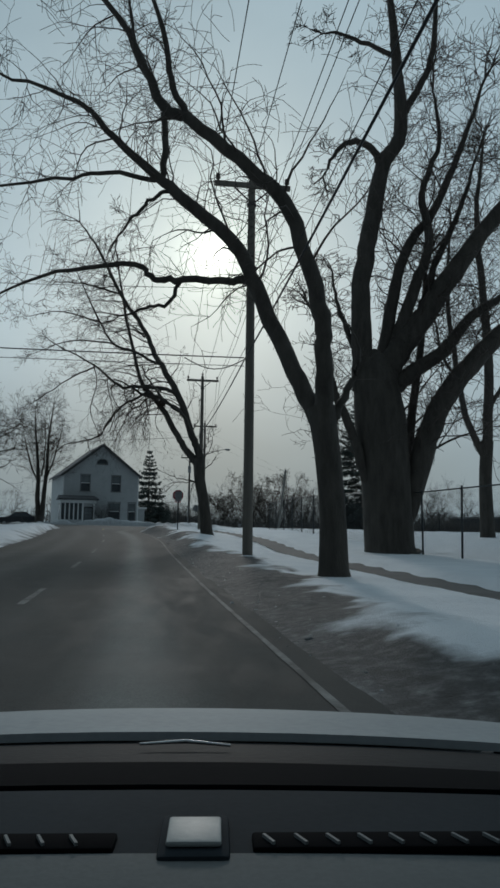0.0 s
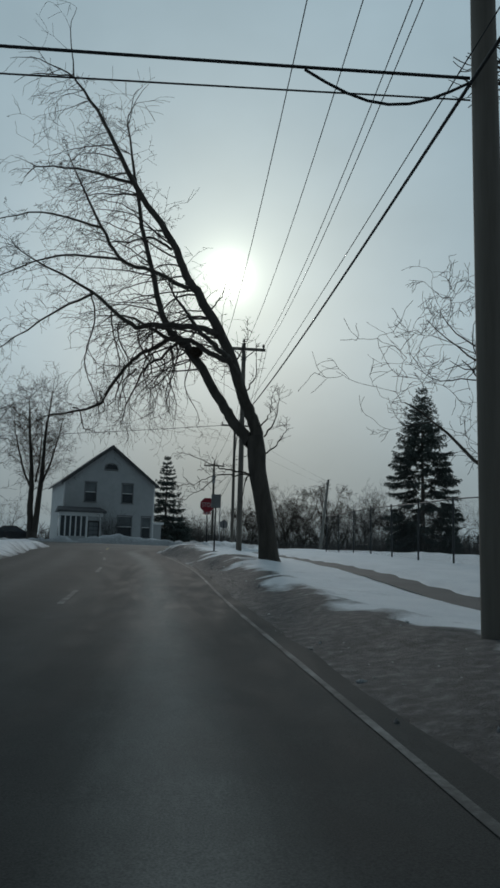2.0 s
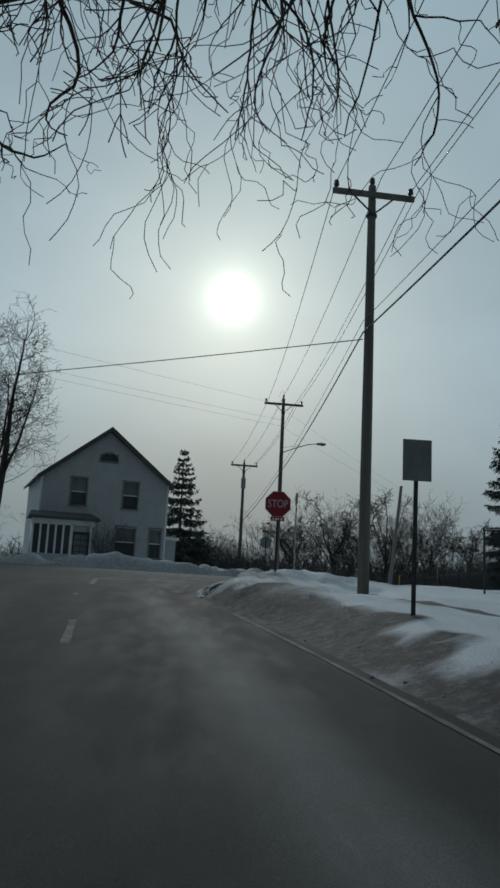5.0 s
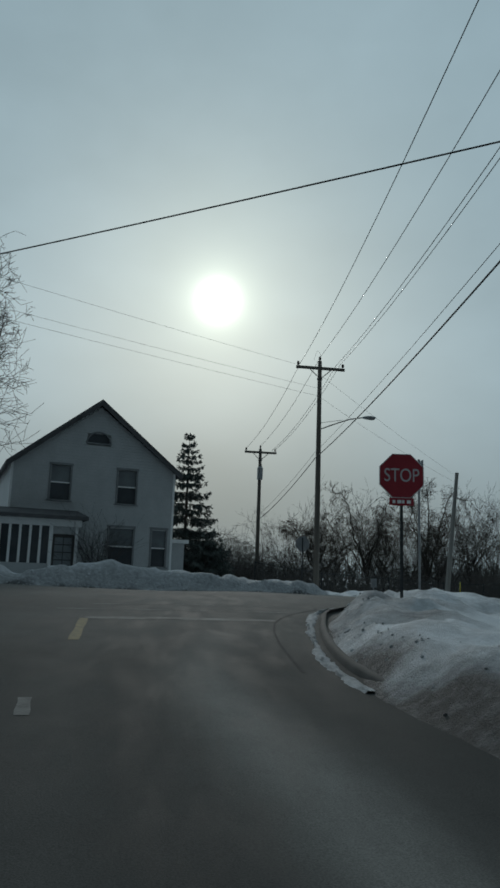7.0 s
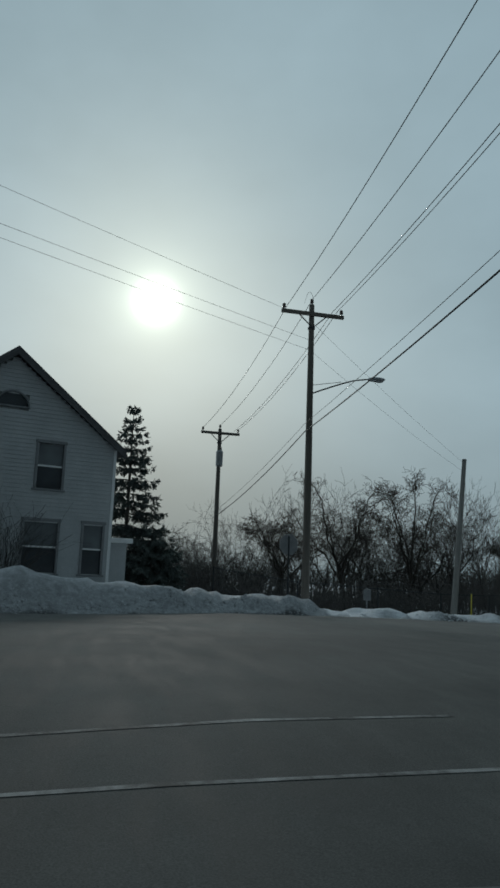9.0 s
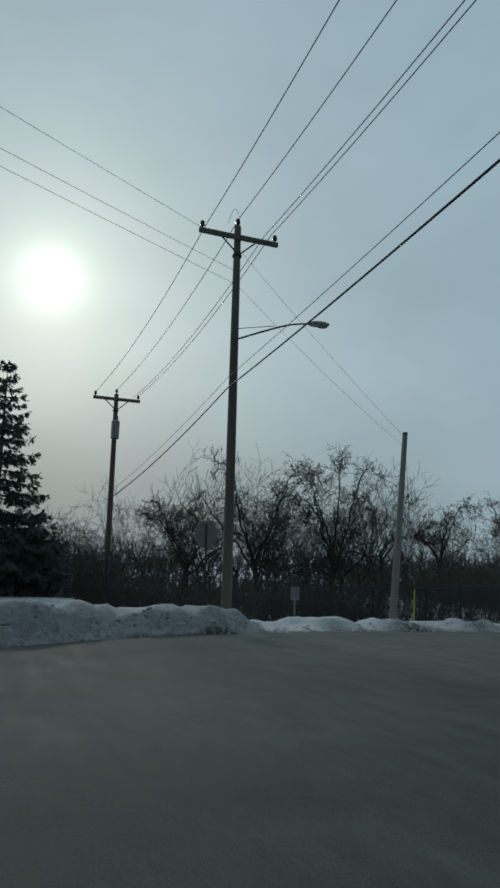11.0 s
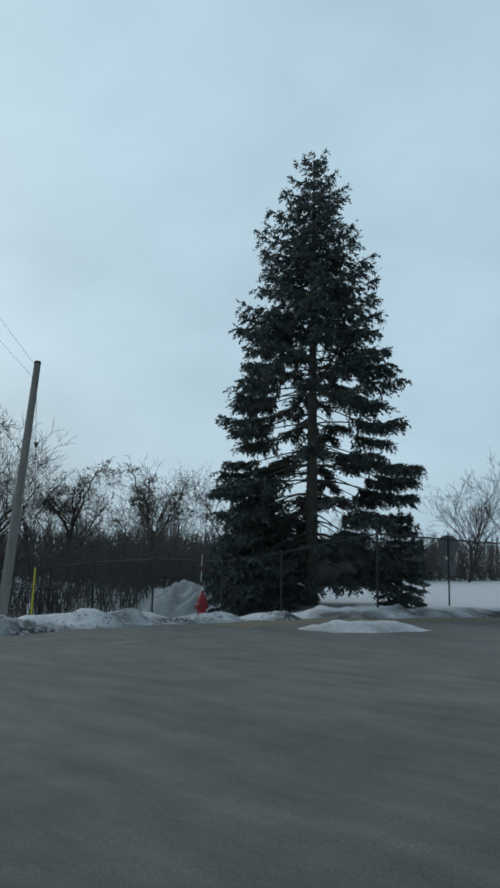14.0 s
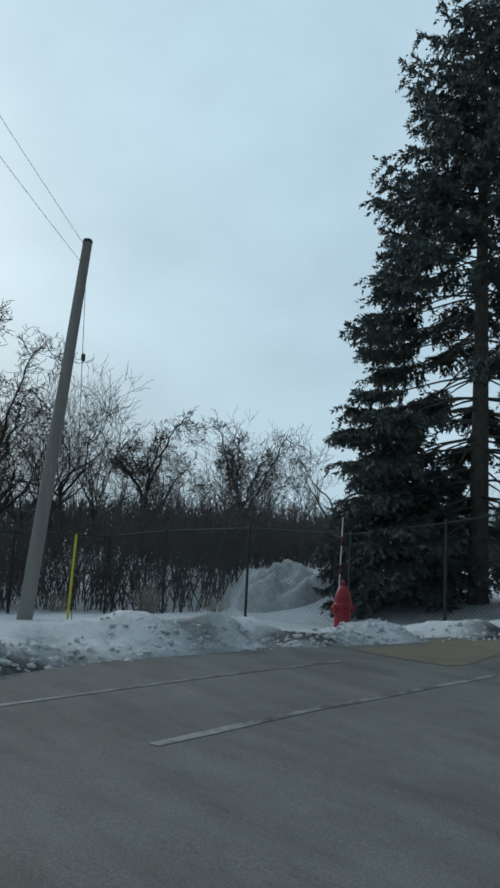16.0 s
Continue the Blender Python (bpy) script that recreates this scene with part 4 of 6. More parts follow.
# ---- spruces ----
def spruce(name, x, y, height, radius, seed, label, whorls=58, bare=0.09, per=8, dense=1.0, needle=0.075, foot=None, outline=None, hollow=0.2):
    t = thing(name, x, y, foot, label=label, category="tree")
    rng = random.Random(seed)
    wood = Wood()
    wood.tube([Vector((0, 0, z)) for z in (-0.3, 0.2, height * 0.3, height * 0.7, height)], [0.028 * height * k * 0.5 for k in (1.35, 1.05, 0.8, 0.42, 0.05)], 12)
    NV, NF = [], []

    def brush(p, d, length, thick):
        """A twig set all round with needles."""
        u = d.cross(Vector((0, 0, 1)))
        if u.length < 0.1:
            u = Vector((1, 0, 0))
        u.normalize()
        w = d.cross(u)
        n = max(5, int(length / 0.055 * dense))
        for i in range(n):
            s = (i + rng.random()) / n
            o = p + d * (length * s)
            a = rng.uniform(0, 6.283)
            out = u * math.cos(a) + w * math.sin(a)
            tip = o + (out * 0.75 + d * 0.65) * thick * (1.15 - 0.5 * s)
            across = d.cross(out) * thick * 0.24
            b = len(NV)
            NV.extend((tuple(o - across), tuple(o + across), tuple(tip)))
            NF.append((b, b + 1, b + 2))

    for k in range(whorls):
        f = (k + rng.uniform(-0.3, 0.3)) / whorls
        f = max(0, min(0.985, f))
        z = height * (bare + (1 - bare) * f)
        shape = (1 - f) ** 0.72 * (0.78 + 0.22 * min(1, f * 5)) + 0.035
        if outline:
            shape = float(np.interp(f, *outline))
        turn = rng.uniform(0, 6.28)
        count = max(4, int(per * (1 - 0.35 * f)))
        for j in range(count):
            a = turn + 6.283 * (j + rng.uniform(-0.3, 0.3)) / count
            if f < 0.45 and rng.random() < 0.22 * (1 + math.sin(a - 2.4)):
                continue
            L = radius * shape * rng.uniform(0.76, 1.08)
            if L < 0.15:
                L = 0.2
            out = Vector((math.cos(a), math.sin(a), 0))
            rise = 0.22 * f * f + rng.uniform(-0.08, 0.08) + (0.35 if f > 0.95 else 0)
            sagk = 0.42 * (1 - f) + 0.10
            n = 6
            pts = []
            for i in range(n + 1):
                s = i / n
                zz = z + L * (rise * s - sagk * s * s + 0.26 * s ** 4)
                pts.append(out * (L * s) + Vector((0, 0, zz)))
            r0 = 0.012 + 0.008 * L
            wood.tube(pts, [r0 * (1 - 0.85 * i / n) for i in range(n + 1)], 4)
            side = Vector((-out.y, out.x, 0))
            twigs = max(4, int(L / 0.17 * dense))
            for q in range(twigs):
                h0 = min(0.75, hollow * 1.25) if f < 0.3 else hollow if f < 0.5 else hollow * max(0.15, 1.4 - 1.6 * f)
                s = h0 + (1 - h0) * (q + rng.random()) / twigs
                i = min(n - 1, int(s * n))
                p = pts[i].lerp(pts[i + 1], s * n - i)
                for sg in (-1, 1):
                    tl = L * (0.30 - 0.2 * s) + 0.16
                    tl *= rng.uniform(0.6, 1.2)
                    d = (out * rng.uniform(0.45, 0.9) + side * sg * rng.uniform(0.6, 1.0) + Vector((0, 0, rng.uniform(-0.75, -0.05)))).normalized()
                    brush(p, d, tl, needle)
                    if tl > 0.4:
                        for _ in range(2):
                            s2 = rng.uniform(0.3, 0.9)
                            d2 = (d + Vector((rng.gauss(0, 0.5), rng.gauss(0, 0.5), -0.55))).normalized()
                            brush(p + d * tl * s2, d2, tl * 0.5, needle)
            brush(pts[-2], (pts[-1] - pts[-2]).normalized(), (pts[-1] - pts[-2]).length * 1.4, needle * 1.1)
    wood.make("trunk", M_CONIFER, t)
    fast_mesh("crown", NV, NF, M_NEEDLE, t, False)
    return t


spruce("spruce_tree", 24.8, 86.8, 16.9, 3.55, 31, "tall dark green spruce standing in snow behind the fence", whorls=44, bare=0.09, per=8, dense=1.08, needle=0.155, foot=0.0, hollow=0.5, outline=((0, 0.07, 0.22, 0.48, 0.68, 0.82, 0.92, 0.97, 1.0), (0.82, 0.92, 1.0, 0.86, 0.64, 0.46, 0.29, 0.16, 0.08)))
spruce("evergreen_shrub", 24.0, 88.5, 4.3, 1.95, 33, "dark dense evergreen bush beside the tall spruce", whorls=20, bare=0.02, per=10, dense=1.3, needle=0.16, outline=((0, 0.4, 0.8, 1.0), (1.0, 0.95, 0.6, 0.2)))
spruce("evergreen_shrub", 26.7, 84.3, 3.4, 1.1, 34, "small dark evergreen bush beside the tall spruce", whorls=15, bare=0.03, per=9, dense=1.2, needle=0.16, outline=((0, 0.4, 0.8, 1.0), (1.0, 0.9, 0.55, 0.2)))
spruce("spruce_tree", -0.2, 96.7, 9.9, 2.5, 37, "small sparse spruce beside the white house", whorls=24, bare=0.05, per=7, dense=0.9, needle=0.2)
spruce("evergreen_shrub", 1.1, 95.2, 3.4, 1.9, 39, "dark evergreen bush at the foot of the small spruce", whorls=14, bare=0.04, per=8, dense=0.9, needle=0.2, outline=((0, 0.4, 0.8, 1.0), (1.0, 0.95, 0.6, 0.2)))
# ---- thicket of bare trees behind the crossing ----
def tree_kind(seed, height, spread, stems=1, least=0.016):
    rng = random.Random(seed)
    wood, fine = Wood(), Wood()
    for s in range(stems):
        lean = Vector((rng.gauss(0, 0.12), rng.gauss(0, 0.12), 1)).normalized()
        p = Vector((rng.gauss(0, 0.25) * (stems > 1), rng.gauss(0, 0.25) * (stems > 1), -0.3))
        h = height * rng.uniform(0.45, 0.6)
        pts, rad = [p], [height * 0.014]
        for i in range(5):
            lean = (lean + Vector((rng.gauss(0, 0.1), rng.gauss(0, 0.1), 0.1))).normalized()
            p = p + lean * h / 5
            pts.append(p)
            rad.append(height * 0.014 * (1 - 0.11 * (i + 1)))
        wood.tube(pts, rad, 6)
        for i in range(2, 6):
            for _ in range(1 + 3 * (i == 5) + (i == 3)):
                a = rng.uniform(0, 6.28)
                d = Vector((math.cos(a) * spread, math.sin(a) * spread, rng.uniform(0.7, 1.3))).normalized()
                grow(wood, fine, pts[i].copy(), d, height * rng.uniform(0.34, 0.52), rad[i] * 0.75, 4, rng, 0.72, 0.0, 3, 0.17, least)
    return wood, fine


def thicket_kind(seed, height, leaders, spread, fork, lift, wander, kids, stems=1):
    """A leafless tree whose leaders climb from low forks and end in upturned twigs."""
    rng = random.Random(seed)
    wood, fine = Wood(), Wood()
    up = Vector((0, 0, lift))
    for s in range(stems):
        p = Vector((rng.gauss(0, 0.35) * (stems > 1), rng.gauss(0, 0.35) * (stems > 1), -0.3))
        d = Vector((rng.gauss(0, 0.14), rng.gauss(0, 0.14), 1)).normalized()
        r = height * 0.017 / stems ** 0.4
        pts, rad = [p], [r * 1.2]
        for i in range(6):
            d = (d + Vector((rng.gauss(0, 0.11), rng.gauss(0, 0.11), 0.08))).normalized()
            p = p + d * height * 0.075
            pts.append(p)
            rad.append(r * (1 - 0.07 * i))
        wood.tube(pts, rad, 7)
        for k in range(leaders):
            i = rng.choice((3, 4, 5, 6, 6, 6))
            a = 6.283 * (k + rng.uniform(-0.3, 0.3)) / leaders
            e = Vector((math.cos(a) * spread, math.sin(a) * spread, rng.uniform(0.6, 1.2))).normalized()
            grow(wood, fine, pts[i].copy(), e, height * rng.uniform(0.42, 0.6), rad[i] * rng.uniform(0.55, 0.8), 3, rng, fork, 0.0, kids, wander, 0.010, up)
    return wood, fine


def far_tree(x, y, s, kind_no):
    k = KINDS[kind_no]
    m = pose(x, y, gz(x, y), 0, 0, KRNG.uniform(0, 360)) @ Matrix.Diagonal((s, s, s * KRNG.uniform(0.9, 1.1), 1))
    if kind_no not in PLACED:
        PLACED.add(kind_no)
        k.matrix_basis = m
        return k
    ob = copy_thing(k, pose(0, 0, 0))
    ob.matrix_basis = m
    return ob


KINDS, PLACED, KRNG = [], set(), random.Random(99)
for i, spec in enumerate(((9.5, 5, 0.85, 0.58, 0.3, 0.15, 4), (8.8, 4, 0.65, 0.5, 0.5, 0.1, 4, 2), (8.4, 6, 0.75, 0.46, 0.7, 0.07, 4), (9.4, 5, 1.0, 0.62, 0.3, 0.17, 4), (8.0, 4, 0.55, 0.5, 0.6, 0.1, 4, 2))):
    wood, fine = thicket_kind(50 + i, *spec)
    t = thing("bare_tree", 0, 200 + 10 * i, 0, label="leafless grey-brown tree in the thicket behind the road", category="tree", group="bare trees of the thicket")
    wood.make("trunk", M_FARBARK, t)
    fine.make("crown", M_THICKET, t)
    KINDS.append(t)
for x0, x1, y0, y1, s0, s1, n in ((-6, 6, 106, 114, 0.34, 0.46, 10), (5.5, 9, 104, 112, 0.5, 0.65, 5), (9, 18, 104, 111, 0.66, 0.8, 9), (17, 28, 104, 114, 0.62, 0.8, 12), (27, 50, 104, 122, 0.55, 0.75, 11), (46, 84, 88, 112, 0.6, 0.85, 11), (-45, -14, 108, 124, 0.6, 0.9, 7), (12, 34, 118, 150, 0.7, 0.9, 6)):
    for i in range(n):
        f = (i + KRNG.random()) / n
        far_tree(x0 + (x1 - x0) * f, KRNG.uniform(y0, y1), KRNG.uniform(s0, s1), KRNG.randrange(5))


def crown_tree(x, y, h, seed, lean=0.0, broad=0.42):
    """A crooked spreading tree: a few heavy limbs arch out and end in clustered twigs."""
    rng = random.Random(seed)
    t = BareTree("bare_tree", x, y, seed, "crooked spreading bare tree standing above the thicket", every=0.3, size=0.24, droop=0.0, start=0.25, kids=4, least=0.011, wander=0.3, wobble=0.05, tip=0.5)
    f = h * 0.42
    t.trunk((0, 0, -0.4, 0.2), (0.05 * lean, 0, 0.3, 0.17), (0.4 * lean, 0.05, f * 0.6, 0.14), (0.8 * lean, 0, f, 0.125))
    for k in range(7):
        a = 6.283 * (k + rng.uniform(-0.25, 0.25)) / 7
        r, top = h * broad * rng.uniform(0.5, 1.25), h * rng.uniform(0.62, 1.0)
        z0 = f * rng.uniform(0.55, 1.0)
        c, d, o = math.cos(a), math.sin(a), 0.8 * lean * z0 / f
        t.limb((o, 0, z0, 0.07), (o + c * r * 0.35 + rng.gauss(0, 0.12), d * r * 0.35, z0 + (top - z0) * 0.4, 0.055), (o + c * r * 0.6 + rng.gauss(0, 0.3), d * r * 0.6, z0 + (top - z0) * 0.75, 0.038), (o + c * r * 0.85 + rng.gauss(0, 0.2), d * r * 0.85, top, 0.024), (o + c * r * 1.1, d * r * 1.1, top - 0.15 * h * rng.random(), 0.014))
    t.done()


HEROES = ((18.6, 104.0, 9.0, 81, 0.3, 0.34), (14.2, 103.5, 8.7, 82, -0.8, 0.38), (9.6, 103.5, 7.2, 83, 0.3, 0.4), (27.5, 106.0, 6.6, 84, 0.0, 0.36), (33.5, 106.0, 6.8, 85, -0.2, 0.34))
for spec in HEROES:
    crown_tree(*spec)


def undergrowth():
    """Dense leafless brush along the back of the fence."""
    rng = random.Random(13)
    w = Wood()
    for i in range(5000):
        f = rng.random()
        x = -3 + 70 * f
        y = np.interp(x, [-3, 5, 8.5, 13, 16, 18.5, 20.5, 22, 24, 27, 40, 67], [103, 97.5, 95.4, 95.6, 96.4, 96.6, 95.3, 93.8, 94.8, 98, 100, 92]) + rng.uniform(0, 1) ** 1.5 * 7
        p = Vector((x, y, gz(x, y) - 0.1))
        d = Vector((rng.gauss(0, 0.22), rng.gauss(0, 0.22), 1)).normalized()
        h = rng.uniform(1.2, 3.3) * (1.0 + 0.3 * math.sin(x * 0.5) * math.sin(x * 0.23))
        pts = [p]
        for k in range(3):
            d = (d + Vector((rng.gauss(0, 0.2), rng.gauss(0, 0.2), 0.05))).normalized()
            pts.append(pts[-1] + d * h / 3)
        w.tube(pts, [0.02, 0.017, 0.013, 0.008], 3)
        for k in range(4):
            q = pts[rng.randint(1, 3)]
            e = Vector((rng.gauss(0, 1), rng.gauss(0, 1), rng.uniform(0, 1))).normalized()
            L = rng.uniform(0.3, 0.9)
            w.tube([q, q + e * L * 0.5 + Vector((0, 0, 0.05)), q + e * L], [0.012, 0.01, 0.006], 3)
    for i in range(2600):
        x, y = rng.uniform(-8, 70), rng.uniform(106, 124)
        p, h = Vector((x, y, gz(x, y) - 0.1)), rng.uniform(1.6, 3.6)
        q = p + Vector((rng.gauss(0, 0.3), rng.gauss(0, 0.3), h * 0.6))
        w.tube([p, q, q + Vector((rng.gauss(0, 0.4), rng.gauss(0, 0.4), h * 0.4))], [0.05, 0.04, 0.015], 3)
        for k in range(3):
            e = Vector((rng.gauss(0, 1), rng.gauss(0, 1), rng.uniform(0.1, 1))).normalized() * rng.uniform(0.6, 1.4)
            o = p.lerp(q, rng.uniform(0.15, 1.0))
            w.tube([o, o + e], [0.03, 0.015], 3)
    tagged(w.make("undergrowth", M_BRUSH), "dense leafless grey-brown brush behind the fence", "brush", kind="stuff")


undergrowth()


def distant_woods():
    """Low far woods along the horizon."""
    rng = random.Random(19)
    w = Wood()
    for i in range(2600):
        a = radians(rng.uniform(-62, 88))
        r = rng.uniform(190, 330)
        x, y = r * math.sin(a), 40 + r * math.cos(a)
        h = rng.uniform(4, 9)
        p = Vector((x, y, gz(x, y) - 0.3))
        w.tube([p, p + Vector((rng.gauss(0, 0.6), 0, h * 0.5)), p + Vector((rng.gauss(0, 1.2), 0, h))], [0.16, 0.12, 0.04], 3)
        for k in range(6):
            z = rng.uniform(0.1, 0.85) * h
            q = p + Vector((0, 0, z))
            e = Vector((rng.gauss(0, 1), rng.gauss(0, 0.5), rng.uniform(0.2, 1.2))).normalized() * rng.uniform(1.2, 3.2)
            w.tube([q, q + e], [0.1, 0.03], 3)
    tagged(w.make("distant_woods", M_THICKET), "far leafless woods along the horizon", "woods", kind="stuff")


distant_woods()

# ---- other bare trees ----
def yard_tree(x, y, h, seed, label, stems=2, spread=0.5, least=0.008):
    wood, fine = tree_kind(seed, h, spread, stems, least)
    t = thing("yard_tree", x, y, label=label, category="tree")
    wood.make("trunk", M_BARK, t)
    fine.make("crown", M_TWIG, t)
    return t


t = BareTree("yard_tree", -10.1, 77.0, 71, "upright bare tree with twin stems beside the white house", every=0.2, size=0.32, droop=-0.03, start=0.28, kids=4, least=0.009, wander=0.1)
t.trunk((0, 0, -0.3, 0.5), (0, 0, 0.1, 0.42), (-0.03, 0, 0.9, 0.4))
t.limb((-0.12, 0, 0.5, 0.26), (-0.3, 0.1, 3.0, 0.23), (-0.35, 0.1, 5.5, 0.17), (-0.7, 0.2, 8.5, 0.1), (-0.9, 0.2, 11.5, 0.03))
t.limb((0.14, 0, 0.5, 0.26), (0.35, -0.1, 3.0, 0.22), (0.5, -0.1, 5.5, 0.17), (0.6, -0.1, 8.5, 0.1), (0.9, 0, 12.0, 0.03))
t.limb((0.45, -0.1, 4.4, 0.1), (1.1, -0.3, 6.2, 0.08), (1.7, -0.3, 8.6, 0.04), (1.9, -0.3, 9.8, 0.02))
t.limb((-0.32, 0.1, 4.2, 0.1), (-1.2, 0.4, 6.2, 0.08), (-1.9, 0.5, 8.8, 0.04), (-2.1, 0.5, 10.0, 0.02))
t.limb((0.0, 0, 4.8, 0.09), (0.1, 0.8, 6.8, 0.07), (0.0, 1.3, 9.6, 0.03))
t.done()
yard_tree(-13.5, 66.0, 12.5, 72, "bare spreading tree behind the snowy roadside", 2, 0.8, 0.009)
yard_tree(-10.8, 57.0, 13.0, 75, "bare spreading tree behind the snowy roadside", 2, 0.95, 0.011)
yard_tree(17.2, 49.5, 16.0, 74, "tall spreading bare tree behind the field fence", 1, 1.15, 0.011)
t = BareTree("yard_tree", 19.6, 41.0, 76, "tall bare tree with a straight forked trunk behind the field fence", every=0.5, size=0.26, droop=-0.02, start=0.25, kids=4, least=0.010, wander=0.14)
t.trunk((0, 0, -0.3, 0.5), (0, 0, 0.3, 0.4), (-0.05, 0, 3.0, 0.34), (0.1, 0, 5.2, 0.34))
t.limb((0.1, 0, 5.0, 0.28), (0.3, 0, 9.5, 0.25), (0.05, 0.1, 14.5, 0.2), (-0.1, 0.2, 18.0, 0.15), (0.5, 0.2, 23.0, 0.05))
t.limb((0.0, 0, 4.2, 0.22), (-1.0, 0.1, 6.5, 0.18), (-1.5, 0.2, 9.5, 0.15), (-1.9, 0.2, 13.5, 0.11), (-1.6, 0.2, 18.0, 0.04))
t.limb((-1.3, 0.2, 8.5, 0.1), (-2.2, 0.3, 10.0, 0.08), (-2.8, 0.3, 13.0, 0.03))
t.limb((0.2, 0, 7.0, 0.14), (1.3, -0.2, 9.0, 0.11), (1.9, -0.2, 13.0, 0.04))
t.done()


def shrub(x, y, h, n, mat, label, seed, spread=0.5):
    rng = random.Random(seed)
    w = Wood()
    for i in range(n):
        a, r = rng.uniform(0, 6.28), rng.uniform(0, 0.3) * spread
        d = Vector((math.cos(a) * rng.uniform(0.1, spread), math.sin(a) * rng.uniform(0.1, spread), 1)).normalized()
        grow(w, w, Vector((math.cos(a) * r, math.sin(a) * r, -0.05)), d, h * rng.uniform(0.6, 1.0), 0.012, 1, rng, 0.5, 0.0, 3, 0.12, 0.005)
    t = thing("shrub", x, y, label=label, category="shrub")
    w.make("foliage", mat, t)
    return t


M_STRAW = grainy("dry_stem", (0.34, 0.30, 0.24), (0.55, 0.5, 0.42), 4, 20, 0.9, bump=0)
shrub(20.3, 94.2, 0.8, 46, M_STRAW, "clump of pale dry stems poking from the snow", 1, 0.6)
shrub(18.6, 96.2, 0.6, 30, M_STRAW, "clump of pale dry stems poking from the snow", 2, 0.6)
shrub(20.9, 91.9, 0.5, 26, M_STRAW, "clump of pale dry stems poking from the snow", 3, 0.8)
shrub(-4.6, 83.7, 2.9, 85, M_THICKET, "leafless brown shrub before the house wall", 4, 0.6)
shrub(-16.5, 84.0, 2.4, 60, M_TWIG, "leafless rounded shrub in the snowy yard", 5, 0.8)
shrub(-19.5, 82.0, 2.2, 60, M_TWIG, "leafless rounded shrub in the snowy yard", 6, 0.8)


# ---- the white house ----
def white_house():
    hx, hy, hz, rz = -5.05, 85.9, 0.45, 16.5
    t = thing("house", hx, hy, hz, rz, "white clapboard house with a gabled front and enclosed porch", "house")
    W, D, E, A = 8.3, 9.5, 6.0, 9.3
    h = W / 2
    wins = [(-1.8, 5.02, 1.06, 1.78), (1.6, 5.02, 1.06, 1.78), (1.45, 1.95, 1.36, 1.95), (3.45, 1.95, 0.85, 1.95)]
    # core of the house behind the boards
    bm = bmesh.new()
    f = [bm.verts.new(c) for c in ((-h, 0.12, -0.5), (h, 0.12, -0.5), (h, 0.12, E), (0, 0.12, A - 0.12), (-h, 0.12, E))]
    bm.faces.new(f)
    g = [bm.verts.new((v.co.x, D, v.co.z)) for v in f]
    bm.faces.new(g[::-1])
    for i in range(5):
        bm.faces.new((f[i], g[i], g[(i + 1) % 5], f[(i + 1) % 5]))
    bmesh.ops.recalc_face_normals(bm, faces=bm.faces)
    part("wall", bm, M_SIDING, t, flat=True)
    # lapped boards on the front, cut round the windows
    V, F = [], []
    step = 0.155
    z = -0.4
    while z < A - 0.3:
        half = h if z + step < E else h * (A - 0.12 - z - step) / (A - 0.12 - E)
        cuts = sorted((x - w / 2, x + w / 2) for x, zc, w, hh in wins if zc - hh / 2 < z + step * 0.6 < zc + hh / 2)
        if 7.12 < z + step * 0.6 < 7.75:
            cuts = [(-0.6, 0.6)]
        a = -half
        for c0, c1 in [*cuts, (half, half)]:
            if c0 - a > 0.02:
                b = len(V)
                V += [(a, -0.03, z), (c0, -0.03, z), (c0, -0.008, z + step), (a, -0.008, z + step), (a, 0.118, z), (c0, 0.118, z), (c0, 0.118, z + step), (a, 0.118, z + step)]
                F += [(b, b + 1, b + 2, b + 3), (b + 4, b + 5, b + 1, b), (b + 1, b + 5, b + 6, b + 2), (b + 4, b, b + 3, b + 7)]
            a = c1
        z += step
    ob = mesh_object("siding", V, F, M_SIDING, t, False)
    ob["label"] = "white lapped clapboards"
    for s in (-1, 1):
        bm = bmesh.new()
        o, sl = 0.35, (A - E) / h
        pr = [(s * (h + o), E - o * sl), (0, A), (0, A + 0.16), (s * (h + o), E - o * sl + 0.16)]
        a = [bm.verts.new((x, -0.34, z)) for x, z in pr]
        b = [bm.verts.new((x, D + 0.3, z)) for x, z in pr]
        bm.faces.new(a), bm.faces.new(b[::-1])
        for i in range(4):
            bm.faces.new((a[i], b[i], b[(i + 1) % 4], a[(i + 1) % 4]))
        bmesh.ops.recalc_face_normals(bm, faces=bm.faces)
        part("roof", bm, M_ROOF, t, "dark grey shingle roof slope", flat=True)
        # barge board under the eave edge
        bm = bmesh.new()
        pr = [(s * (h + o - 0.02), E - o * sl - 0.16), (0, A - 0.18), (0, A - 0.004), (s * (h + o - 0.02), E - o * sl + 0.012)]
        a = [bm.verts.new((x, -0.345, z)) for x, z in pr]
        b = [bm.verts.new((x, -0.30, z)) for x, z in pr]
        bm.faces.new(a), bm.faces.new(b[::-1])
        for i in range(4):
            bm.faces.new((a[i], b[i], b[(i + 1) % 4], a[(i + 1) % 4]))
        bmesh.ops.recalc_face_normals(bm, faces=bm.faces)
        part("barge_board", bm, M_ROOF, t, flat=True)
        part("corner_board", box_bm(s * h - 0.08, s * h + 0.04, -0.045, 0.1, -0.4, E - 0.1), M_TRIM, t)

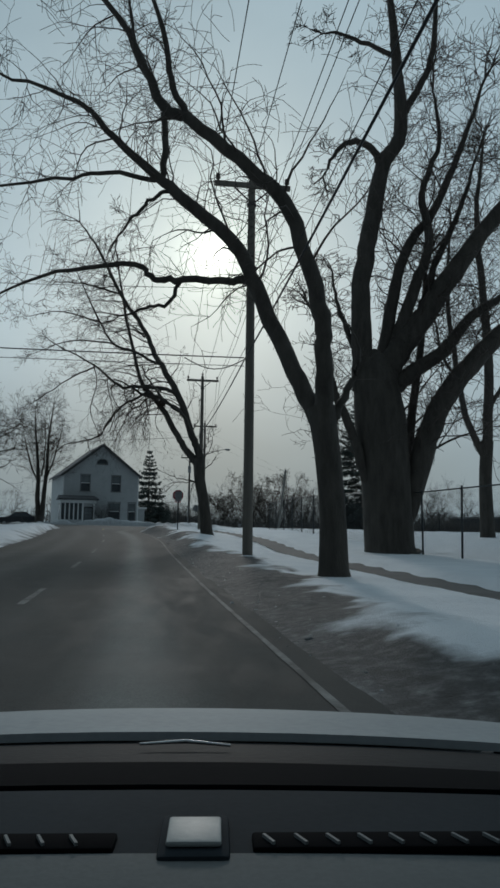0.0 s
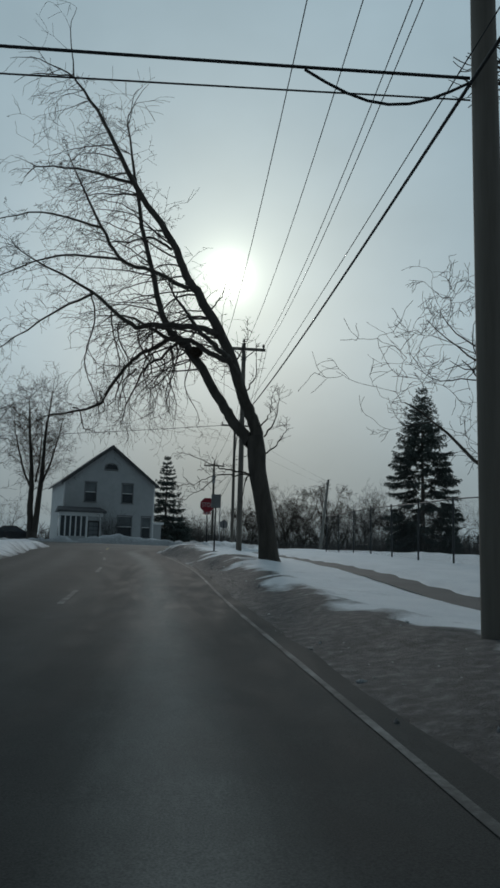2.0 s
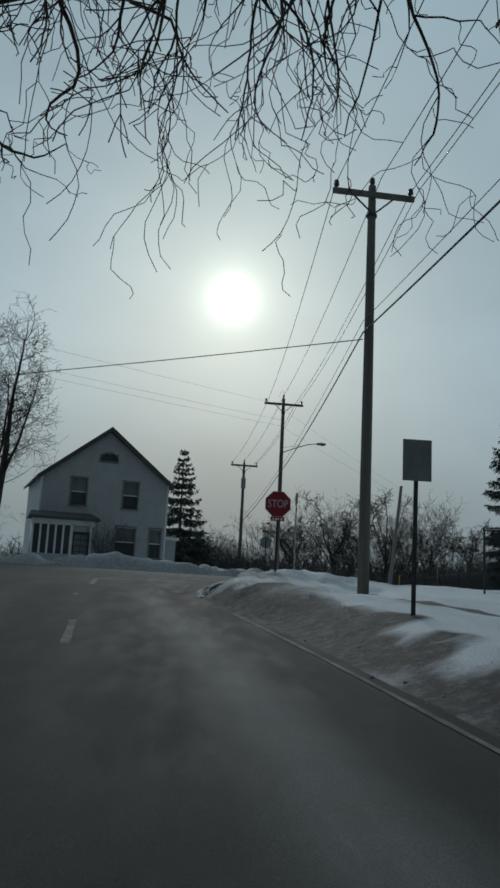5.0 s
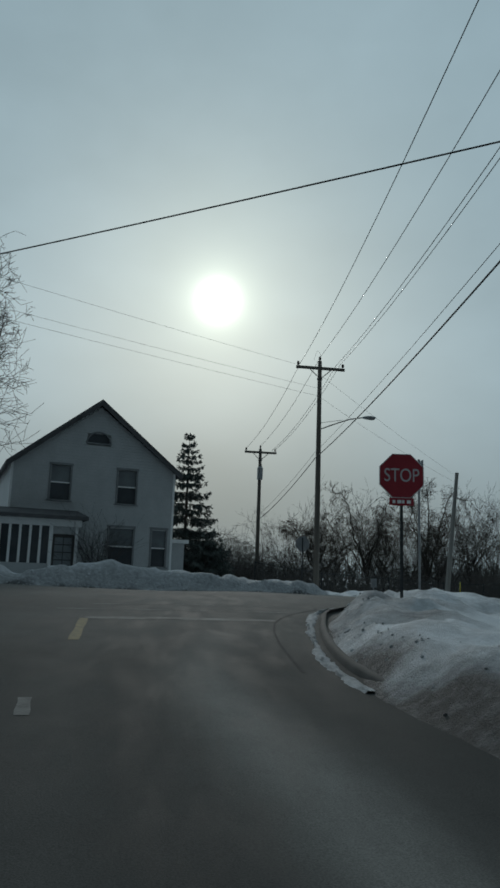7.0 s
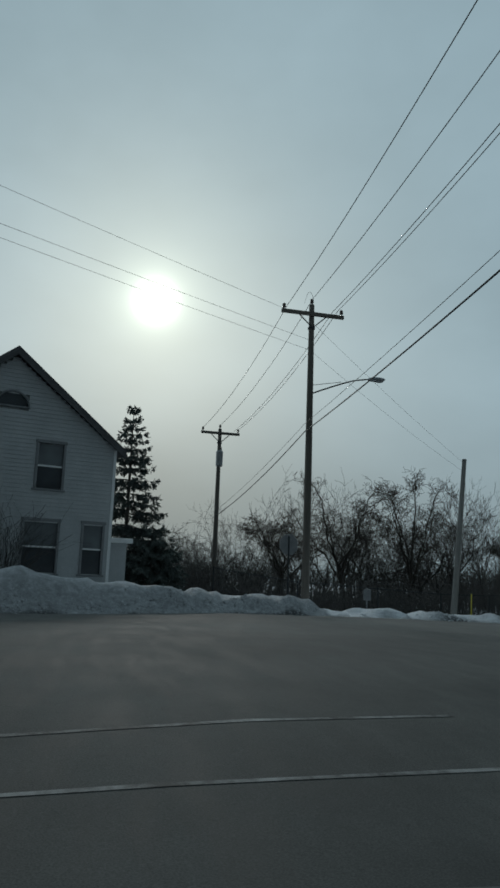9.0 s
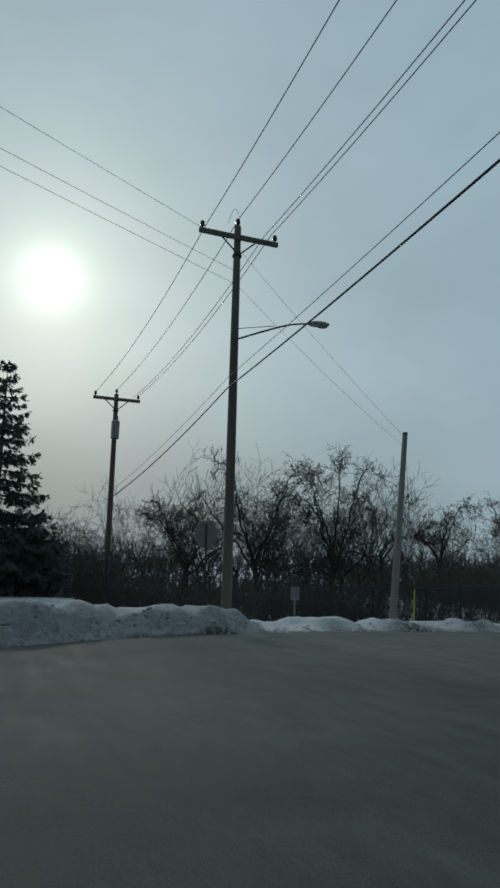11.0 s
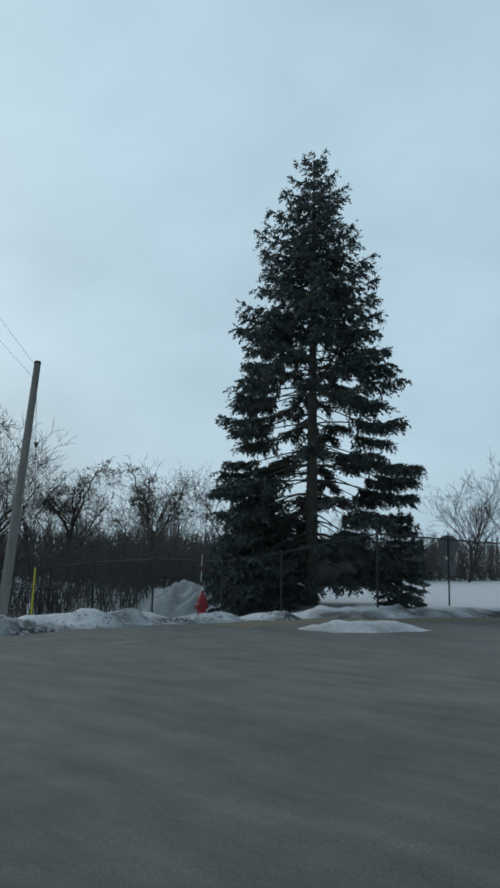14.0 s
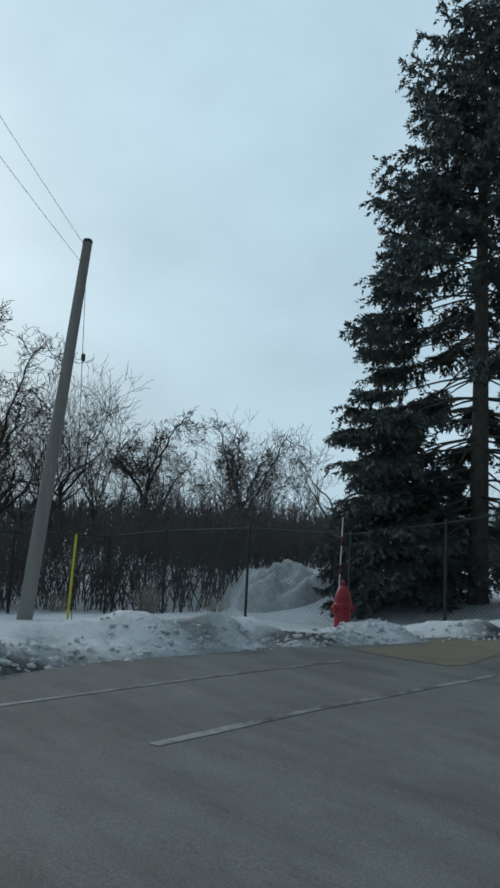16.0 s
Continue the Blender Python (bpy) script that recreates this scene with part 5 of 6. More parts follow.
    def window(x, zc, w, hh, y=0.0, two=True):
        win = part("window", box_bm(x - w / 2 - 0.07, x + w / 2 + 0.07, y - 0.06, y + 0.06, zc + hh / 2 - 0.02, zc + hh / 2 + 0.1, 0.01), M_SIGNGREY, t, "grey-trimmed double-hung window")
        for s in (-1, 1):
            part("frame", box_bm(x + s * (w / 2 - 0.01) - 0.05, x + s * (w / 2 - 0.01) + 0.05, y - 0.055, y + 0.06, zc - hh / 2, zc + hh / 2 - 0.02, 0.008), M_SIGNGREY, win)
        part("sill", box_bm(x - w / 2 - 0.1, x + w / 2 + 0.1, y - 0.1, y + 0.05, zc - hh / 2 - 0.07, zc - hh / 2, 0.01), M_SIGNGREY, win)
        for lo, hi, off, mt in ((zc - hh / 2, zc, 0.07, M_PANE), (zc, zc + hh / 2 - 0.03, 0.055, M_PANE_UP)):
            part("pane", box_bm(x - w / 2 + 0.04, x + w / 2 - 0.04, y + off, y + off + 0.01, lo + 0.03, hi - 0.02), mt, win)
        part("meeting_rail", box_bm(x - w / 2 + 0.03, x + w / 2 - 0.03, y + 0.02, y + 0.08, zc - 0.035, zc + 0.03), M_TRIM, win)

    for x, zc, w, hh in wins:
        window(x, zc, w, hh)
    # half-round gable light
    bm = bmesh.new()
    n = 14
    top = [bm.verts.new((0.58 * math.cos(math.pi * i / n), 0.05, 7.17 + 0.56 * math.sin(math.pi * i / n))) for i in range(n + 1)]
    bm.faces.new(top)
    lun = part("lunette", bm, M_PANE, t, "half-round gable window", flat=True)
    w = Wood()
    w.tube([Vector((0.62 * math.cos(math.pi * i / n), -0.03, 7.15 + 0.6 * math.sin(math.pi * i / n))) for i in range(n + 1)], [0.05] * (n + 1), 5)
    w.tube([Vector((-0.66, -0.03, 7.15)), Vector((0.66, -0.03, 7.15))], [0.045, 0.045], 5)
    w.make("frame", M_SIGNGREY, lun)
    # enclosed porch
    px0, px1, py = -4.6, -0.95, -1.7
    porch = part("porch", box_bm(px0, px1 - 1.35, py + 0.02, -0.03, -0.5, 0.95), M_SIDING, t, "enclosed white porch with many small windows")
    part("porch_floor", box_bm(px0, px1, py, -0.03, -0.5, 0.08), M_SIDING, porch)
    bm = bmesh.new()
    lo = [bm.verts.new(c) for c in ((px0 - 0.3, py - 0.35, 3.05), (px1 + 0.35, py - 0.35, 3.05), (px1 + 0.35, -0.031, 3.05), (px0 - 0.3, -0.031, 3.05))]
    up = [bm.verts.new(c) for c in ((px0 - 0.3, py - 0.35, 3.22), (px1 + 0.35, py - 0.35, 3.22), (px1 + 0.1, -0.031, 3.62), (px0 - 0.05, -0.031, 3.62))]
    bm.faces.new(lo[::-1]), bm.faces.new(up)
    for i in range(4):
        bm.faces.new((lo[i], lo[(i + 1) % 4], up[(i + 1) % 4], up[i]))
    part("porch_roof", bm, M_ROOF, porch, flat=True)
    part("fascia", box_bm(px0 - 0.1, px1 + 0.1, py - 0.02, py + 0.1, 2.72, 3.05), M_TRIM, porch)
    n = 5
    span_x = (px1 - 1.35) - px0
    for i in range(n + 1):
        x = px0 + span_x * i / n
        part("mullion", box_bm(x - 0.06, x + 0.06, py, py + 0.1, 0.955, 2.715, 0.01), M_TRIM, porch)
    for i in range(n):
        x0, x1 = px0 + span_x * i / n + 0.06, px0 + span_x * (i + 1) / n - 0.06
        part("pane", box_bm(x0, x1, py + 0.05, py + 0.06, 0.956, 2.714), M_PANE, porch)
    part("side_pane", box_bm(px0 + 0.02, px0 + 0.03, py + 0.1, -0.1, 0.956, 2.714), M_PANE, porch)
    for x in (px1 - 1.3, px1 - 0.12):
        part("post", box_bm(x - 0.07, x + 0.07, py - 0.01, py + 0.12, 0.085, 2.715, 0.015), M_TRIM, porch)
    door = part("door", box_bm(px1 - 1.22, px1 - 0.2, py + 0.03, py + 0.09, 0.1, 2.35), M_DARKWOOD, t, "dark glazed front door with small panes")
    for i in range(2):
        for j in range(4):
            x0, z0 = px1 - 1.12 + i * 0.42, 0.8 + j * 0.36
            part("pane", box_bm(x0, x0 + 0.38, py + 0.012, py + 0.028, z0, z0 + 0.31), M_PANE_UP, door)
    part("porch_end", box_bm(px1 - 1.21, px1 - 0.05, py + 0.13, -0.04, 0.09, 2.7), M_SIDING, porch)
    # little side entry
    part("side_entry", box_bm(h + 0.05, h + 1.1, 1.2, 3.0, -0.5, 2.3), M_SIDING, t)
    part("side_entry_roof", box_bm(h + 0.05, h + 1.3, 1.0, 3.2, 2.304, 2.5, 0.03), M_TRIM, t)


M_PANE_UP = glass_material("pale_blind_glass", (0.10, 0.11, 0.115))
white_house()


def far_house(x, y, rz, W, D, E, A, mat, label):
    t = thing("house", x, y, rz=rz, label=label, category="house")
    h = W / 2
    bm = bmesh.new()
    f = [bm.verts.new(c) for c in ((-h, 0, -0.5), (h, 0, -0.5), (h, 0, E), (0, 0, A), (-h, 0, E))]
    bm.faces.new(f)
    g = [bm.verts.new((v.co.x, D, v.co.z)) for v in f]
    bm.faces.new(g[::-1])
    for i in range(5):
        bm.faces.new((f[i], g[i], g[(i + 1) % 5], f[(i + 1) % 5]))
    bmesh.ops.recalc_face_normals(bm, faces=bm.faces)
    part("wall", bm, mat, t, flat=True)
    for s in (-1, 1):
        bm = bmesh.new()
        sl = (A - E) / h
        pr = [(s * (h + 0.3), E - 0.3 * sl + 0.02), (0, A + 0.02), (0, A + 0.18), (s * (h + 0.3), E - 0.3 * sl + 0.18)]
        a = [bm.verts.new((px, -0.3, z)) for px, z in pr]
        b = [bm.verts.new((px, D + 0.3, z)) for px, z in pr]
        bm.faces.new(a), bm.faces.new(b[::-1])
        for i in range(4):
            bm.faces.new((a[i], b[i], b[(i + 1) % 4], a[(i + 1) % 4]))
        bmesh.ops.recalc_face_normals(bm, faces=bm.faces)
        part("roof", bm, M_ROOF, t, flat=True)
    for wx in (-h * 0.5, h * 0.5):
        for wz in (1.6, 4.2):
            if wz < E:
                wn = part("window", box_bm(wx - 0.5, wx + 0.5, -0.05, 0.03, wz - 0.7, wz + 0.7, 0.01), M_TRIM, t)
                part("pane", box_bm(wx - 0.42, wx + 0.42, -0.06, -0.052, wz - 0.62, wz + 0.62), M_PANE, wn)


far_house(-27.0, 84.0, 60, 8.0, 10.0, 5.2, 8.2, M_SIDING, "pale house with a dark roof beyond the snowy yard")


def low_building(x, y, rz, L, D, H, label):
    t = thing("low_building", x, y, rz=rz, label=label, category="building")
    part("wall", box_bm(-L / 2, L / 2, 0, D, -0.5, H), M_SHED, t)
    part("roof", box_bm(-L / 2 - 0.3, L / 2 + 0.3, -0.3, D + 0.3, H + 0.004, H + 0.3, 0.03), M_GALV, t)
    for i in range(5):
        x0 = -L / 2 + 1 + i * (L - 2) / 5
        part("door", box_bm(x0, x0 + (L - 2) / 5 - 0.6, -0.05, 0.03, 0, H * 0.8), M_DARKWOOD, t)


M_SHED = grainy("shed_wall", (0.07, 0.08, 0.10), (0.13, 0.14, 0.165), 1, 9, 0.8)
low_building(58, 108, 30, 22, 8, 2.6, "long low dark building far behind the fence")


# ---- street lamp on the corner pole, transformer, stub pole ----
def street_lamp():
    x, y = P3
    t = thing("street_lamp", x, y, 8.75, 0, "grey cobra-head street lamp on a long arm", "street lamp")
    w = Wood()
    pts, rad = curve_points(((0.12, -0.05, 0.0, 0.03), (0.9, -0.2, 0.3, 0.03), (1.6, -0.4, 0.52, 0.028), (2.2, -0.55, 0.6, 0.026)), 5)
    w.tube(pts, rad, 7)
    w.tube([Vector((0.1, -0.05, 0.32)), Vector((1.2, -0.27, 0.48))], [0.012, 0.012], 5)
    w.make("arm", M_GALV_DARK, t)
    bm = bmesh.new()
    bmesh.ops.create_uvsphere(bm, u_segments=14, v_segments=8, radius=1)
    bmesh.ops.transform(bm, matrix=Matrix.Translation((2.5, -0.62, 0.6)) @ Matrix.Rotation(radians(-13), 4, "Z") @ Matrix.Diagonal((0.36, 0.15, 0.095, 1)), verts=bm.verts)
    part("head", bm, M_GALV, t)
    bm = bmesh.new()
    bmesh.ops.create_uvsphere(bm, u_segments=12, v_segments=6, radius=1)
    bmesh.ops.transform(bm, matrix=Matrix.Translation((2.6, -0.64, 0.545)) @ Matrix.Diagonal((0.2, 0.12, 0.07, 1)), verts=bm.verts)
    part("lens", bm, M_SIGNGREY, t)


street_lamp()
tr = thing("transformer", P4[0] - 0.02, P4[1] - 0.36, 7.85, 0, "grey pole-mounted transformer can", "transformer")
part("can", lathe_bm([(0.17, 0.0), (0.2, 0.04), (0.2, 0.8), (0.21, 0.82), (0.15, 0.93), (0.05, 0.95)], 14), M_GALV, tr)
part("bushing", lathe_bm([(0.03, 0), (0.05, 0.05), (0.03, 0.1), (0.045, 0.14), (0.02, 0.2)], 8, m=Matrix.Translation((0.08, 0, 0.93))), M_PORCELAIN, tr)
part("bracket", box_bm(-0.05, 0.05, 0.15, 0.26, 0.2, 0.7), M_GALV_DARK, tr)

# leaning stub pole with its guy
STUB_FOOT, STUB_TOP = Vector((15.45, 91.3, gz(15.45, 91.3))), Vector((16.5, 91.9, 7.85))
stub = thing("guy_stub_pole", *STUB_FOOT, 0, "pale leaning wooden stub pole without crossarm", "utility pole")
w = Wood()
w.tube([Vector((-0.06, 0, -0.4)), Vector((0, 0, 0.1)), (STUB_TOP - STUB_FOOT) * 0.5, STUB_TOP - STUB_FOOT], [0.165, 0.16, 0.135, 0.11], 14)
w.make("pole", M_POLE_PALE, stub)
part("cap", lathe_bm([(0.115, 0), (0.12, 0.03), (0.1, 0.08)], 12, m=Matrix.Translation(STUB_TOP - STUB_FOOT)), M_GALV_DARK, stub)
part("strain_insulator", lathe_bm([(0.02, 0), (0.05, 0.03), (0.05, 0.15), (0.02, 0.18)], 8, m=Matrix.Translation(Vector((1.02, 0.33, 5.6)))), M_PORCELAIN, stub)
span("guy_wire", STUB_TOP - Vector((0, 0, 0.3)), (16.2, 90.75, gz(16.2, 90.75)), 0.02, 0.008, M_WIRE, "taut steel guy wire down to the snow")
span("guy_wire", (P3[0] + 0.1, P3[1], 11.6), STUB_TOP - Vector((0, 0, 0.15)), 0.12, 0.005, M_WIRE, "taut steel guy wire between two poles")
span("guy_wire", (P3[0] + 0.1, P3[1], 10.4), STUB_TOP - Vector((0, 0, 0.6)), 0.15, 0.005, M_WIRE, "taut steel guy wire between two poles")
span("jumper_wire", (P3[0] - 0.3, P3[1], 12.45), (P3[0] + 0.02, P3[1] - 0.1, 12.65), -0.35, 0.007, M_WIRE, "looped jumper wire over the crossarm")


def stake():
    x, y = 16.03, 90.6
    t = thing("marker_stake", x, y, label="yellow plastic guy-wire marker standing in the snow", category="marker")
    part("sleeve", lathe_bm([(0.027, -0.1), (0.027, 1.72), (0.022, 1.76)], 8, m=Matrix.Rotation(radians(2), 4, "Y")), M_YELLOWPLASTIC, t)


M_YELLOWPLASTIC = grainy("yellow_plastic", (0.55, 0.45, 0.04), (0.7, 0.6, 0.08), 6, 30, 0.5, bump=0)
stake()


# ---- signs ----
def text_mesh(body, size):
    cu = bpy.data.curves.new("letters", "FONT")
    cu.body, cu.size, cu.align_x, cu.align_y, cu.extrude = body, size, "CENTER", "CENTER", 0.002
    ob = new("letters", cu)
    me = bpy.data.meshes.new_from_object(ob.evaluated_get(bpy.context.evaluated_depsgraph_get()))
    bpy.data.objects.remove(ob)
    return me


def sign_post(parent, h, lean=0.0):
    bm = bmesh.new()
    pr = [(-0.03, 0.0), (-0.02, 0.025), (0.02, 0.025), (0.03, 0.0), (0.018, 0.005), (-0.018, 0.005)]
    a = [bm.verts.new((x, y, -0.4)) for x, y in pr]
    b = [bm.verts.new((x + lean * h, y, h)) for x, y in pr]
    bm.faces.new(a[::-1]), bm.faces.new(b)
    for i in range(6):
        bm.faces.new((a[i], a[(i + 1) % 6], b[(i + 1) % 6], b[i]))
    bmesh.ops.recalc_face_normals(bm, faces=bm.faces)
    return part("post", bm, M_GALV_DARK, parent)


def octagon(r, y0, y1):
    bm = bmesh.new()
    k = [(r * math.cos(math.pi / 8 + i * math.pi / 4), r * math.sin(math.pi / 8 + i * math.pi / 4)) for i in range(8)]
    a, b = [bm.verts.new((x, y0, z)) for x, z in k], [bm.verts.new((x, y1, z)) for x, z in k]
    bm.faces.new(a), bm.faces.new(b[::-1])
    for i in range(8):
        bm.faces.new((a[i], b[i], b[(i + 1) % 8], a[(i + 1) % 8]))
    bmesh.ops.recalc_face_normals(bm, faces=bm.faces)
    return bm


def stop_sign():
    x, y = 3.22, 61.17
    t = thing("stop_sign", x, y, gz(x, y), -6, "red octagonal stop sign with a white border on a steel post", "road sign")
    h = 3.14 - gz(x, y)
    sign_post(t, h - 0.2)
    r = 0.42 / math.cos(math.pi / 8)
    up = Matrix.Translation((0, 0, h))
    for nm, rad, y0, y1, mt in (("border", r, -0.012, -0.004, M_SIGNWHITE_SHADED), ("face", r * 0.965, -0.018, -0.013, M_SIGNRED)):
        bm = octagon(rad, y0, y1)
        bmesh.ops.transform(bm, matrix=up, verts=bm.verts)
        part(nm, bm, mt, t, flat=True)
    me = text_mesh("STOP", 0.36)
    me.materials.append(M_SIGNWHITE_SHADED)
    ob = new("lettering", me)
    ob.parent = t
    ob.matrix_basis = Matrix.Translation((0, -0.022, h)) @ Matrix.Rotation(radians(90), 4, "X") @ Matrix.Diagonal((0.78, 1, 1, 1))
    pl = part("plaque", box_bm(-0.23, 0.23, -0.016, -0.006, h - 0.56, h - 0.42, 0.004), M_SIGNRED, t, "small red plaque under the stop sign")
    for i, wd in enumerate((0.06, 0.09, 0.05, 0.08)):
        x0 = -0.17 + i * 0.09
        part("bar", box_bm(x0, x0 + wd * 0.85, -0.021, -0.0165, h - 0.52, h - 0.46), M_SIGNWHITE, pl)


stop_sign()
t = thing("sign_post", 4.05, 62.6, label="thin galvanised sign post behind the stop sign", category="road sign")
part("post", lathe_bm([(0.025, -0.3), (0.025, 2.75)], 8), M_GALV, t)
part("blade", box_bm(-0.012, 0.012, -0.25, 0.25, 2.35, 2.7, 0.004), M_SIGNGREY, t)


BACK_SIGN = (5.42, 84.1)


def square_sign():
    x, y = 3.1, 46.2
    t = thing("parking_sign", x, y, label="grey rectangular roadside sign on a steel post, seen against the light", category="road sign")
    sign_post(t, 2.2, 0.012)
    m = Matrix.Translation((0.03, -0.01, 1.95))
    bm = box_bm(-0.19, 0.19, -0.008, 0.0, -0.27, 0.27, 0.0)
    bmesh.ops.transform(bm, matrix=m, verts=bm.verts)
    part("panel", bm, M_SIGNGREY, t)
    for z in (-0.2, 0.2):
        part("bolt", lathe_bm([(0.012, 0), (0.012, 0.01)], 8, m=m @ Matrix.Translation((0, -0.009, z)) @ Matrix.Rotation(radians(90), 4, "X")), M_GALV, t)


square_sign()
t = thing("small_sign", 10.8, 90.5, label="small pale sign on a thin post before the brush", category="road sign")
part("post", lathe_bm([(0.03, -0.3), (0.03, 1.6)], 8), M_GALV, t)
part("panel", box_bm(-0.18, 0.18, -0.05, -0.035, 1.15, 1.65, 0.004), M_SIGNGREY, t)
t = thing("stop_sign", *BACK_SIGN, rz=196, label="grey back of an octagonal sign on a post by the pole", category="road sign")
h = 2.8 - gz(*BACK_SIGN)
sign_post(t, h + 0.3)
for nm, rad, y0, y1, mt in (("sign_plate", 0.41, -0.012, -0.004, M_SIGNGREY), ("face", 0.4, -0.018, -0.013, M_SIGNRED)):
    bm = octagon(rad, y0, y1)
    bmesh.ops.transform(bm, matrix=Matrix.Translation((0, 0, h)), verts=bm.verts)
    part(nm, bm, mt, t, flat=True)
t = thing("road_sign", 29.2, 83.8, -0.15, 118, label="grey octagonal sign seen from behind, with a small panel below", category="road sign")
part("post", lathe_bm([(0.03, -0.4), (0.03, 2.75)], 8), M_GALV_DARK, t)
bm = octagon(0.41, -0.05, -0.035)
bmesh.ops.transform(bm, matrix=Matrix.Translation((0, 0, 2.3)), verts=bm.verts)
part("sign_plate", bm, M_SIGNGREY, t, flat=True)
part("panel", box_bm(-0.24, 0.24, -0.05, -0.035, 1.2, 1.75, 0.004), M_SIGNGREY, t)


# ---- hydrant ----
def hydrant():
    x, y = 16.5, 83.65
    t = thing("fire_hydrant", x, y, gz(x, y) - 0.12, -20, "red cast-iron fire hydrant sunk in the snowbank", "fire hydrant")
    part("barrel", lathe_bm([(0.11, -0.1), (0.11, 0.42), (0.13, 0.43), (0.13, 0.47), (0.115, 0.49)], 18), M_RED, t)
    part("bonnet", lathe_bm([(0.118, 0.49), (0.11, 0.57), (0.085, 0.65), (0.05, 0.7), (0.03, 0.71), (0.03, 0.77), (0.02, 0.78)], 18), M_RED, t)
    for a in (0, 180, 90):
        m = Matrix.Rotation(radians(a), 4, "Z") @ Matrix.Translation((0.095, 0, 0.36 if a == 90 else 0.4)) @ Matrix.Rotation(radians(90), 4, "Y")
        s = 1.25 if a == 90 else 1.0
        noz = part("nozzle", lathe_bm([(0.048 * s, 0), (0.048 * s, 0.025), (0.056 * s, 0.03), (0.056 * s, 0.055), (0.04 * s, 0.062)], 12, m=m), M_RED, t)
        part("cap_nut", lathe_bm([(0.02, 0.0625), (0.018, 0.08)], 5, m=m), M_RED, noz)
    whip = thing("marker_whip", x + 0.02, y + 0.1, gz(x, y) + 0.35, 0, "thin red and white marker whip beside the hydrant", "marker")
    for i in range(9):
        w = Wood()
        z = 0.13 + i * 0.13
        w.tube([Vector((0.004 * i, 0, z - 0.13)), Vector((0.004 * (i + 1), 0, z))], [0.008, 0.008], 6)
        w.make("band", M_SIGNWHITE if i % 3 else M_SIGNRED, whip)


hydrant()


# ---- chain-link fences ----
def chain_fence(line, height, label, gap=3.0, cell=0.11, r=0.0028, mat=None):
    x0, y0 = line[0]
    t = thing("chain_link_fence", x0, y0, 0.0, 0, label, "fence")
    o = Vector((x0, y0, 0))
    P = []
    for (ax, ay), (bx, by) in zip(line[:-1], line[1:]):
        n = max(1, round(math.hypot(bx - ax, by - ay) / gap))
        P += [(ax + (bx - ax) * i / n, ay + (by - ay) * i / n) for i in range(n)]
    P.append(line[-1])
    tops = []
    for i, (x, y) in enumerate(P):
        z = gz(x, y)
        lean = Vector((0.03 * math.sin(i * 2.1), 0.02 * math.cos(i * 1.3), 0))
        w = Wood()
        a, b = Vector((x, y, z - 0.3)) - o, Vector((x, y, z + height)) + lean - o
        w.tube([a, b], [0.034, 0.034], 8)
        w.make("post", mat, t)
        part("cap", lathe_bm([(0.042, 0), (0.04, 0.03), (0.015, 0.06)], 8, m=Matrix.Translation(b)), mat, t)
        tops.append(b)
    mesh = Wood()
    for a, b in zip(tops[:-1], tops[1:]):
        w = Wood()
        w.tube([a - Vector((0, 0, 0.03)), b - Vector((0, 0, 0.03))], [0.022, 0.022], 6)
        w.make("rail", mat, t)
        L = (b - a).length
        n = int(L / cell)
        H = height - 0.06
        k = int(H / cell) + 1
        for i in range(-k, n):
            for s in (1, -1):
                u0, u1 = i * cell, i * cell + H
                v0, v1 = (0, H) if s > 0 else (H, 0)
                if u0 < 0:
                    v0 += (v1 - v0) * (-u0) / (u1 - u0)
                    u0 = 0
                if u1 > L:
                    v1 -= (v1 - v0) * (u1 - L) / (u1 - u0)
                    u1 = L
                p, q = a.lerp(b, u0 / L), a.lerp(b, u1 / L)
                mesh.tube([p - Vector((0, 0, H - v0 + 0.03)), q - Vector((0, 0, H - v1 + 0.03))], [r, r], 3)
    ob = mesh.make("mesh_fabric", mat, t)
    tagged(ob, kind="stuff")
    return t


chain_fence(((4.5, 96.6), (8.5, 94.4), (13.0, 94.8), (17.0, 95.8), (19.4, 95.0), (19.9, 92.9), (20.4, 90.2), (21.5, 88.0), (22.0, 85.8), (22.6, 82.6), (24.2, 78.4), (26.0, 73.5), (27.0, 68.0)), 2.15, "tall dark chain-link fence at the edge of the snowy bank", 3.1, 0.10, 0.0022, M_GALV_DARK)
chain_fence(((13.2, 2.0), (12.3, 16.0), (11.3, 31.0), (10.9, 45.0), (10.6, 62.0)), 2.2, "grey chain-link fence beside the shovelled path", 3.2, 0.12, 0.0016, M_GALV_DARK)


# ---- snow heap behind the fence ----
def snow_mound(x, y, r, h, seed, label):
    n = 40
    rng = np.random.RandomState(seed)
    V, F = [], []
    for j in range(n + 1):
        for i in range(n + 1):
            u, v = (i / n * 2 - 1) * r * 1.25, (j / n * 2 - 1) * r
            q = math.hypot(u / (r * 1.25), v / r)
            z = h * max(0, 1 - q * q) ** 0.9 * (0.8 + 1.3 * float(clods(np.array([u]), np.array([v]), seed)[0]))
            V.append((u, v, z - 0.15 - 0.7 * smooth(0.75, 1.05, q)))
    for j in range(n):
        for i in range(n):
            k = j * (n + 1) + i
            F.append((k, k + 1, k + n + 2, k + n + 1))
    ob = mesh_object("snow_mound", V, F, M_SNOW)
    ob.matrix_world = pose(x, y, gz(x, y) - 0.1, 0, 0, 25)
    at = ob.data.attributes.new("dirt", "FLOAT", "POINT")
    at.data.foreach_set("value", np.full(len(V), 0.30, np.float32))
    tagged(ob, label, "snow pile")


